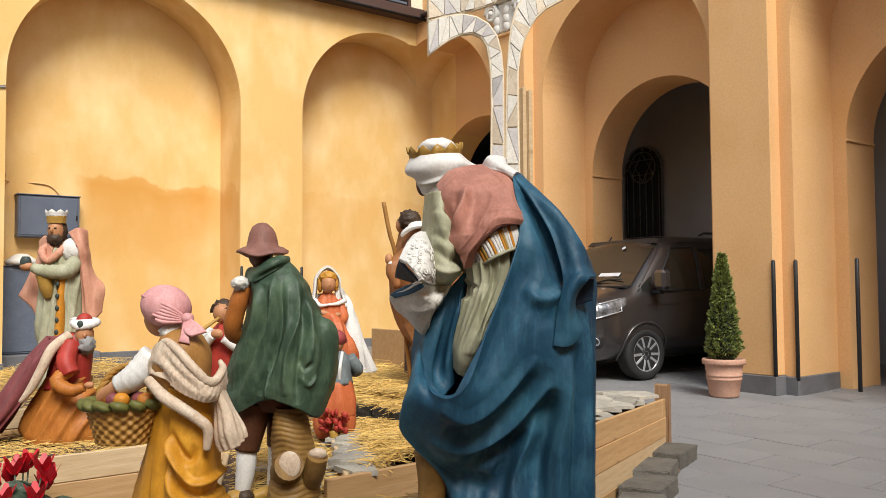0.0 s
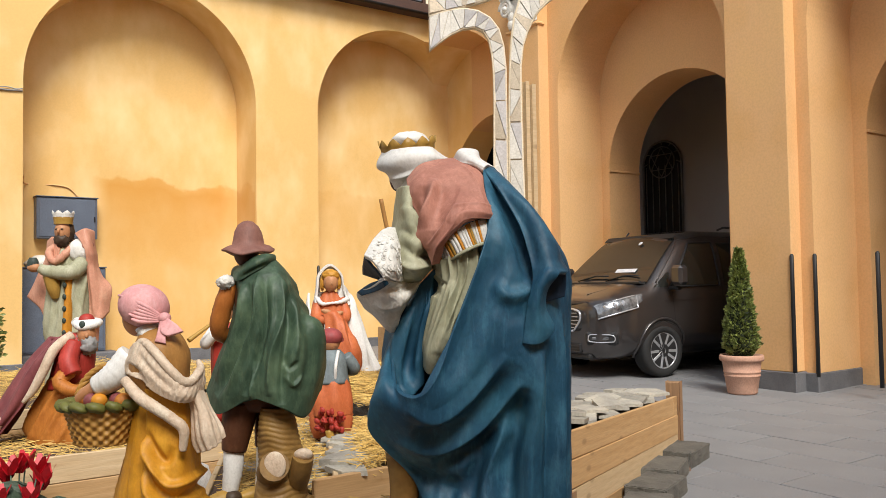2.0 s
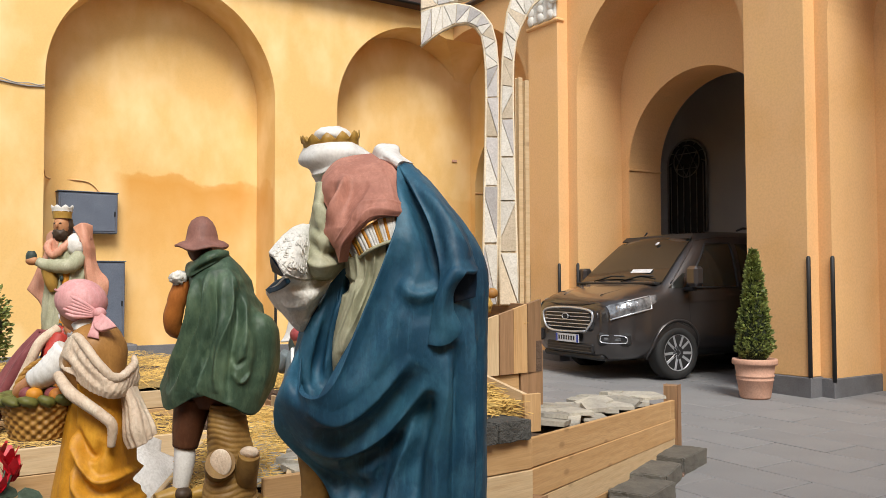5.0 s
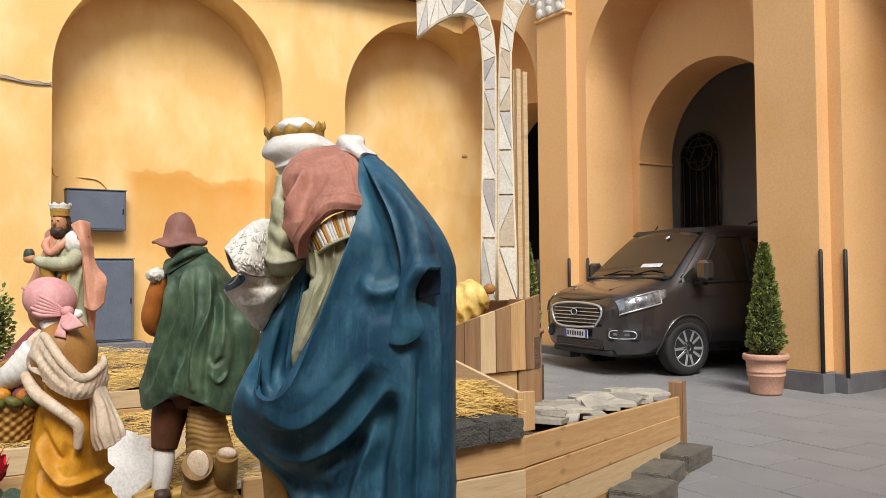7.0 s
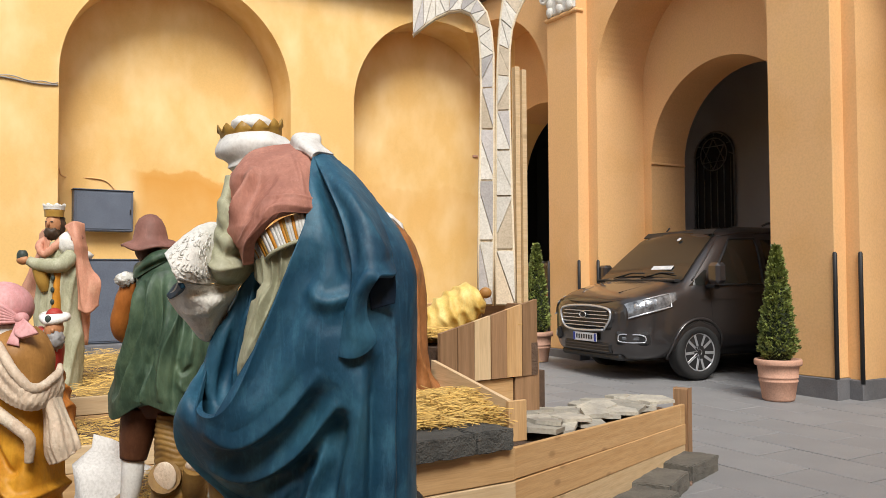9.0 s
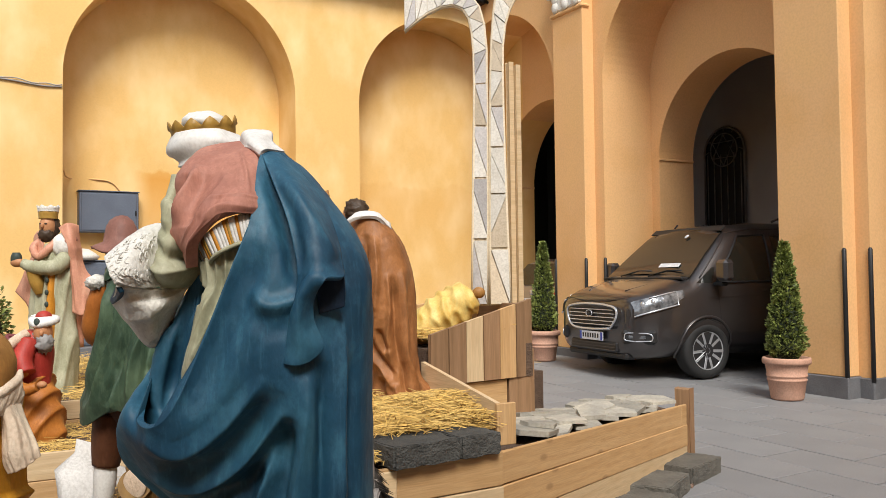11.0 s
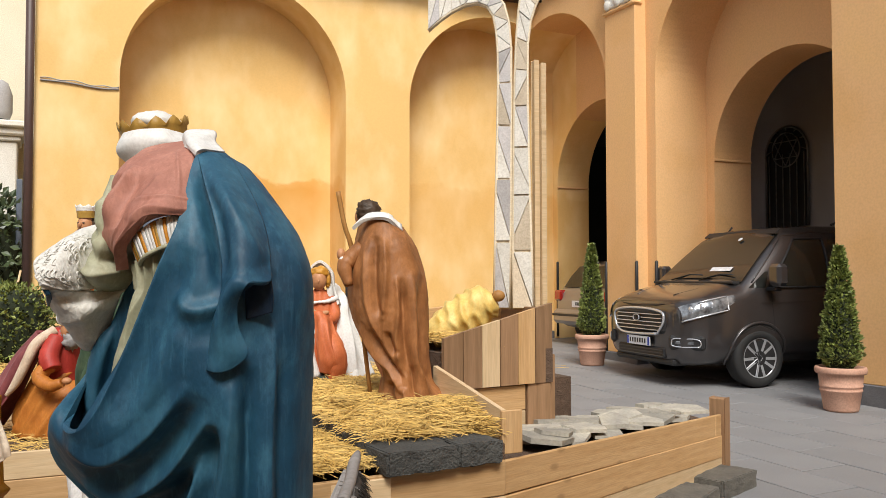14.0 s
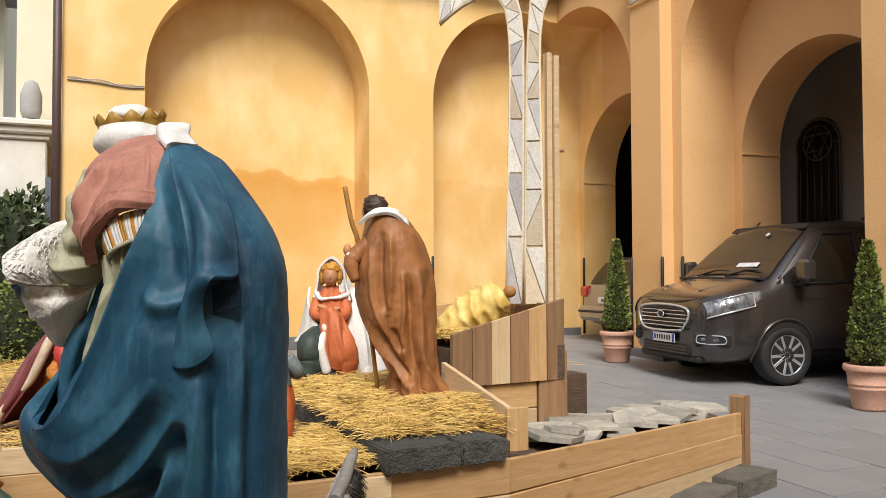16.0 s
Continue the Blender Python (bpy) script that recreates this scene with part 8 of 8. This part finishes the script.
def standing_king():
    F = Figure()
    F.robe([(0.46, -0.17, 0.14, -0.14, 0.14), (0.6, -0.18, 0.145, -0.14, 0.14), (0.79, -0.19, 0.15, -0.135, 0.14), (1.05, -0.20, 0.15, -0.125, 0.13), (1.315, -0.18, 0.16, -0.12, 0.12), (1.49, -0.16, 0.13, -0.1, 0.11), (1.60, -0.1, 0.06, -0.06, 0.08)], S_SAGE, n=50, seg=72,
           disp=lambda a, b, z, t, u: 0.018 * ridge((a + 0.12 * (1.4 - z)) * 2 * math.pi / 0.07))
    F.robe([(0.50, -0.02, 0.05, -0.17, -0.05), (0.9, -0.02, 0.05, -0.165, -0.05), (1.3, 0.0, 0.06, -0.145, -0.05), (1.45, 0.0, 0.06, -0.13, -0.05)], S_ORNG, n=16, seg=20)
    for k in range(9):
        F.ball((0.015, -0.168 + 0.002 * k, 0.6 + k * 0.09), (0.016, 0.01, 0.022), S_TEAL, u=10, v=6)
    F.limb([(-0.10, -0.03, 1.64), (-0.14, -0.08, 1.57), (-0.08, -0.115, 1.50), (0.0, -0.10, 1.56), (0.05, -0.05, 1.64)], [0.02, 0.03, 0.026, 0.03, 0.02], S_SALM, n=30, wrinkle=0.10)
    F.robe([(0.80, -0.14, 0.16, 0.02, 0.16), (1.12, -0.15, 0.18, 0.0, 0.16), (1.5, -0.14, 0.14, 0.0, 0.13), (1.63, -0.08, 0.10, 0.0, 0.09)], S_SALM, n=20, seg=40)
    F.drape([[(-0.208, 0.04, 1.667), (-0.118, -0.04, 1.692), (-0.063, -0.08, 1.594)], [(-0.224, 0.04, 1.535), (-0.124, -0.06, 1.500), (-0.062, -0.08, 1.473)], [(-0.297, 0.05, 1.381), (-0.188, -0.03, 1.328), (-0.117, -0.05, 1.314)], [(-0.379, 0.06, 1.233), (-0.243, -1.39e-16, 1.137), (-0.180, -0.02, 1.024)]], S_SALM, n=40, k=30, thick=0.02, folds=[([(-0.122, 1.551), (-0.180, 1.336), (-0.220, 1.165)], 0.05, -0.035), ([(-0.088, 1.550), (-0.119, 1.336), (-0.168, 1.100)], 0.04, 0.02)])
    F.drape([[(0.056, -0.06, 1.716), (0.125, -0.06, 1.750), (0.160, 0.02, 1.738)], [(0.144, -0.1, 1.592), (0.178, -0.08, 1.610), (0.166, 0.03, 1.597)], [(0.146, -0.06, 1.420), (0.215, -0.06, 1.429), (0.229, 0.03, 1.421)], [(0.161, -0.05, 1.247), (0.251, -0.06, 1.247), (0.283, 0.03, 1.289)], [(0.163, -0.05, 1.075), (0.241, -0.05, 1.048), (0.277, 0.03, 1.106)]], S_SALM, n=50, k=34, thick=0.02,
            folds=[([(0.196, 1.548), (0.241, 1.333), (0.244, 1.076)], 0.04, -0.035), ([(0.171, 1.463), (0.199, 1.248), (0.210, 1.076)], 0.03, 0.02), ([(0.220, 1.677), (0.266, 1.462), (0.303, 1.161)], 0.03, 0.02)])
    F.ball((0.08, -0.03, 1.58), (0.09, 0.09, 0.10), S_FUR, bump=0.12, freq=50)
    F.ball((0.14, -0.04, 1.62), (0.045, 0.06, 0.055), S_ROSE, bump=0.2)
    F.limb([(0.11, -0.05, 1.50), (0.07, -0.13, 1.42), (-0.08, -0.17, 1.42), (-0.16, -0.18, 1.45)], [0.06, 0.06, 0.05, 0.035], S_SAGE, wrinkle=0.05)
    F.limb([(-0.10, -0.15, 1.40), (-0.08, -0.13, 1.30), (-0.07, -0.11, 1.22)], [0.05, 0.05, 0.03], S_GOLD)
    F.ball((-0.20, -0.19, 1.455), (0.05, 0.035, 0.035), S_SKIN)
    F.robe([(1.455, -0.25, -0.17, -0.22, -0.15), (1.50, -0.25, -0.17, -0.22, -0.15), (1.53, -0.235, -0.185, -0.21, -0.16)], S_TEAL, n=10, seg=20)
    F.ball((-0.06, -0.03, 1.735), (0.058, 0.062, 0.08), S_SKIN)
    F.ball((-0.06, -0.098, 1.735), (0.012, 0.014, 0.02), S_SKIN)
    F.ball((-0.06, -0.05, 1.665), (0.055, 0.05, 0.055), S_HAIR, bump=0.3, freq=60)
    F.ball((-0.06, 0.01, 1.73), (0.07, 0.06, 0.085), S_HAIR, bump=0.25, freq=60)
    for s in (-1, 1):
        F.ball((-0.06 + s * 0.022, -0.087, 1.75), (0.012, 0.008, 0.006), S_HAIR, u=8, v=6)
    crown(F, (-0.06, -0.02, 1.79), 0.068, 0.085, 8, S_GOLD)
    crown(F, (-0.06, -0.02, 1.845), 0.075, 0.05, 8, S_FUR)
    F.done("standing_king_statue", "standing painted king statue in sage robe with crown", (1.979, 6.818), -38.0)


standing_king()


def kneeling_king():
    F = Figure()
    F.robe([(0.33, -0.22, 0.24, -0.18, 0.2), (0.40, -0.235, 0.26, -0.18, 0.2), (0.52, -0.2, 0.24, -0.16, 0.18), (0.64, -0.12, 0.2, -0.14, 0.16), (0.74, -0.06, 0.16, -0.12, 0.14)], S_ORNB, n=34, seg=80,
           disp=lambda a, b, z, t, u: 0.022 * ridge((a - 0.5 * z) * 2 * math.pi / 0.10 + 2 * math.sin(4 * z)))
    F.robe([(0.66, -0.1, 0.17, -0.13, 0.13), (0.76, -0.07, 0.18, -0.12, 0.12), (0.88, -0.04, 0.19, -0.11, 0.11), (0.96, -0.01, 0.17, -0.09, 0.1), (1.01, 0.05, 0.14, -0.06, 0.07)], S_RED, n=26, seg=48, disp=lambda a, b, z, t, u: 0.006 * fold(a * 2 * math.pi / 0.06 + 4 * z))
    F.sheet([[(0.06, -0.07, 1.0), (-0.02, -0.1, 0.96), (-0.06, -0.02, 0.98), (0.02, 0.08, 1.0)], [(0.0, -0.14, 0.86), (-0.12, -0.15, 0.82), (-0.18, -0.05, 0.84), (-0.1, 0.1, 0.88)], [(-0.06, -0.16, 0.72), (-0.2, -0.18, 0.66), (-0.3, -0.08, 0.66), (-0.2, 0.1, 0.74)], [(-0.18, -0.18, 0.56), (-0.3, -0.2, 0.48), (-0.42, -0.1, 0.46), (-0.32, 0.1, 0.5)], [(-0.30, -0.2, 0.40), (-0.42, -0.2, 0.36), (-0.52, -0.1, 0.35), (-0.42, 0.1, 0.36)]], S_WINE, n=36, k=26, thick=0.02, wave=0.012, waves=3)
    F.limb([(0.09, -0.08, 1.0), (0.02, -0.16, 0.92), (-0.03, -0.19, 0.80), (-0.09, -0.2, 0.68), (-0.15, -0.21, 0.60)], [0.03, 0.032, 0.03, 0.026, 0.012], S_SHAWL, n=30)
    F.limb([(-0.28, -0.2, 0.5), (-0.32, -0.21, 0.44), (-0.36, -0.21, 0.36)], [0.02, 0.026, 0.03], S_SHAWL)
    F.limb([(0.10, -0.08, 0.95), (0.10, -0.15, 0.84), (0.14, -0.17, 0.76)], [0.055, 0.06, 0.055], S_RED, wrinkle=0.04)
    F.limb([(0.12, -0.16, 0.79), (0.07, -0.2, 0.72), (0.16, -0.22, 0.67), (0.24, -0.21, 0.69)], [0.045, 0.045, 0.04, 0.028], S_ORNB, wrinkle=0.05)
    F.ball((0.27, -0.21, 0.70), (0.03, 0.025, 0.022), S_SKIN)
    F.ball((0.165, -0.04, 1.0), (0.055, 0.06, 0.07), S_SKIN)
    F.ball((0.19, -0.095, 0.995), (0.012, 0.014, 0.016), S_SKIN)
    F.ball((0.185, -0.06, 0.935), (0.055, 0.05, 0.06), S_GREY, bump=0.35, freq=60)
    F.ball((0.14, -0.02, 0.97), (0.05, 0.06, 0.05), S_GREY, bump=0.3, freq=60)
    F.ball((0.155, -0.02, 1.09), (0.048, 0.05, 0.042), S_RED)
    F.ball((0.158, -0.02, 1.07), (0.064, 0.066, 0.036), S_WHITE)
    F.limb([(0.095, -0.05, 1.075), (0.15, -0.09, 1.05), (0.215, -0.06, 1.06), (0.225, 0.0, 1.075), (0.16, 0.05, 1.08), (0.095, 0.0, 1.085), (0.095, -0.05, 1.075)], [0.024] * 7, S_WHITE, n=48, seg=12, wrinkle=0.08, freq=16)
    F.ball((0.165, -0.105, 1.065), (0.02, 0.012, 0.024), S_TEAL)
    F.done("kneeling_king_statue", "kneeling painted king statue in turban and wine cloak", (1.672, 5.621), -38.0)


kneeling_king()


def child():
    F = Figure()
    F.robe([(0.77, -0.10, 0.10, -0.09, 0.08), (0.83, -0.09, 0.09, -0.08, 0.08), (0.90, -0.085, 0.085, -0.07, 0.07), (0.945, -0.05, 0.05, -0.04, 0.04)], S_SLATEB, n=16, seg=36)
    F.robe([(0.60, -0.11, 0.11, -0.10, 0.08), (0.68, -0.115, 0.115, -0.105, 0.09), (0.76, -0.1, 0.10, -0.09, 0.08), (0.79, -0.09, 0.09, -0.08, 0.07)], S_CORAL, n=20, seg=40, disp=lambda a, b, z, t, u: 0.007 * fold(7 * t + 8 * z))
    for s in (-1, 1):
        F.limb([(s * 0.055, -0.01, 0.66), (s * 0.06, -0.01, 0.56), (s * 0.055, 0.0, 0.49)], [0.06, 0.055, 0.04], S_CORAL, wrinkle=0.05)
        F.limb([(s * 0.055, 0.0, 0.50), (s * 0.055, 0.01, 0.44), (s * 0.06, 0.06, 0.41)], [0.032, 0.03, 0.022], S_BROWN)
        F.limb([(s * 0.03, -0.07, 0.79), (s * 0.035, -0.085, 0.86), (s * 0.045, -0.04, 0.94)], [0.009] * 3, S_WHITE, seg=8)
        F.limb([(s * 0.08, 0.0, 0.91), (s * 0.12, 0.03, 0.84), (s * 0.07, 0.09, 0.82)], [0.034, 0.034, 0.024], S_SLATEB)
    F.ball((0, 0.0, 0.985), (0.05, 0.055, 0.055), S_SKIN)
    F.ball((0, 0.0, 1.01), (0.066, 0.066, 0.05), S_CAP)
    F.limb([(-0.06, 0.02, 0.995), (0.0, 0.085, 0.99), (0.06, 0.02, 0.995)], [0.012, 0.018, 0.012], S_CAP)
    r = random.Random(2)
    for i in range(30):
        F.ball((r.uniform(-0.06, 0.07), -0.12 + r.uniform(-0.03, 0.02), r.uniform(0.53, 0.66)), (0.020, 0.012, 0.016), S_RED, rot=(r.uniform(0, 90), r.uniform(0, 90), 0), bump=0.3, u=8, v=6)
    F.limb([(0.0, -0.12, 0.54), (0.02, -0.12, 0.46), (0.03, -0.12, 0.415)], [0.02, 0.025, 0.03], S_GOLD)
    F.done("child_statue", "small painted child statue in raspberry cap and coral breeches", (2.62, 3.845), -35.0)
    G = Figure()
    G.robe([(0.41, -0.1, 0.1, -0.09, 0.09), (0.6, -0.1, 0.1, -0.09, 0.09), (0.8, -0.11, 0.11, -0.09, 0.09), (0.98, -0.10, 0.10, -0.08, 0.08), (1.05, -0.05, 0.05, -0.04, 0.04)], S_RED, n=20, seg=36, disp=lambda a, b, z, t, u: 0.006 * fold(7 * t))
    G.limb([(-0.08, -0.03, 1.0), (-0.12, -0.09, 0.92), (-0.05, -0.13, 0.98)], [0.04, 0.04, 0.03], S_WHITE)
    G.limb([(0.08, -0.03, 1.0), (0.11, -0.1, 0.9), (0.02, -0.14, 0.96)], [0.04, 0.04, 0.03], S_WHITE)
    G.ball((-0.02, -0.02, 1.12), (0.058, 0.062, 0.07), S_SKIN)
    G.ball((-0.02, 0.005, 1.15), (0.068, 0.065, 0.06), S_HAIR, bump=0.4, freq=60)
    G.ball((-0.02, -0.14, 0.99), (0.04, 0.025, 0.03), S_SKIN)
    G.limb([(-0.02, -0.09, 1.09), (-0.10, -0.17, 1.02), (-0.18, -0.25, 0.95)], [0.010, 0.012, 0.016], S_GOLD, seg=10)
    G.done("piper_boy_statue", "painted curly-haired boy statue with pipe and crimson vest", (2.60, 5.22), -38.0)


child()


def infant():
    F = Figure()
    pts = [(-0.20, 0.0, 0.95), (-0.08, 0.0, 1.03), (0.02, 0.0, 1.10), (0.12, 0.0, 1.165), (0.20, 0.0, 1.20)]
    P = smoothpath(pts, 50)
    ax = (Vector(pts[4]) - Vector(pts[0])).normalized()
    sx, ux = Vector((0, 1, 0)), Vector((0, 1, 0)).cross(ax) * -1
    rows = []
    for i, p in enumerate(P):
        u = i / 49
        r0 = 0.135 * math.sqrt(max(0.02, 1 - (2 * u - 0.95) ** 4))
        rows.append([p + (sx * math.cos(t) + ux * math.sin(t) * 0.9) * r0 * (1 + 0.10 * ridge(u * 40 + 2.2 * math.sin(t * 2 + 1) + 2 * noise.noise(Vector((math.cos(t) * 2, math.sin(t) * 2, u * 5)))) + 0.18 * noise.noise(Vector((math.cos(t) * 1.6, math.sin(t) * 1.6, u * 6)))) for t in [2 * math.pi * k / 56 for k in range(56)]])
    rings(F.bm, rows, mi=F.slot(S_YELL))
    F.ball((0.205, -0.06, 1.21), (0.04, 0.03, 0.035), S_VEST)
    ob = F.done("swaddled_bundle_statue", "swaddled straw-yellow painted bundle lying in manger", (3.93, 4.27), -23.4)


infant()


# ---- paving slabs ----
def paving():
    r = random.Random(21)
    inv = GROUND.inverted()
    meshes = []
    for k in range(6):
        lx, ly = 0.44, 0.90
        bm = bmesh.new()
        e = 0.006
        o = [(-lx / 2, -ly / 2), (lx / 2, -ly / 2), (lx / 2, ly / 2), (-lx / 2, ly / 2)]
        top = [(x * (1 - 2 * e / lx) + r.uniform(-0.003, 0.003), y * (1 - 2 * e / ly) + r.uniform(-0.003, 0.003)) for x, y in o]
        rings(bm, [[(x, y, -0.03) for x, y in o], [(x, y, -0.003) for x, y in o], [(x, y, 0) for x, y in top]])
        for f in bm.faces:
            f.smooth = False
        bmesh.ops.recalc_face_normals(bm, faces=bm.faces)
        me = bpy.data.meshes.new("paving_slab")
        bm.to_mesh(me)
        bm.free()
        me.materials.append(PAVE)
        meshes.append(me)
    for i in range(30):
        for j in range(16):
            x, y = 3.2 + i * 0.45, 0.9 + j * 0.91 + (0.455 if i % 2 else 0)
            near = 3.0 < x < 11.2 and y < 13.3
            if not near or (x < 4.4 and y > 3.2) or y < 1.0 + 0.25 * (x - 3):
                continue
            p = inv @ Vector((x, y, gz(x, y)))
            o = new("paving_slab", meshes[r.randrange(6)])
            o.parent = ground
            o.matrix_local = Matrix.Translation((p.x, p.y, 0.010 + r.uniform(-0.002, 0.002))) @ pose(0, 0, 0, r.uniform(-0.15, 0.15), r.uniform(-0.15, 0.15), 0)


paving()
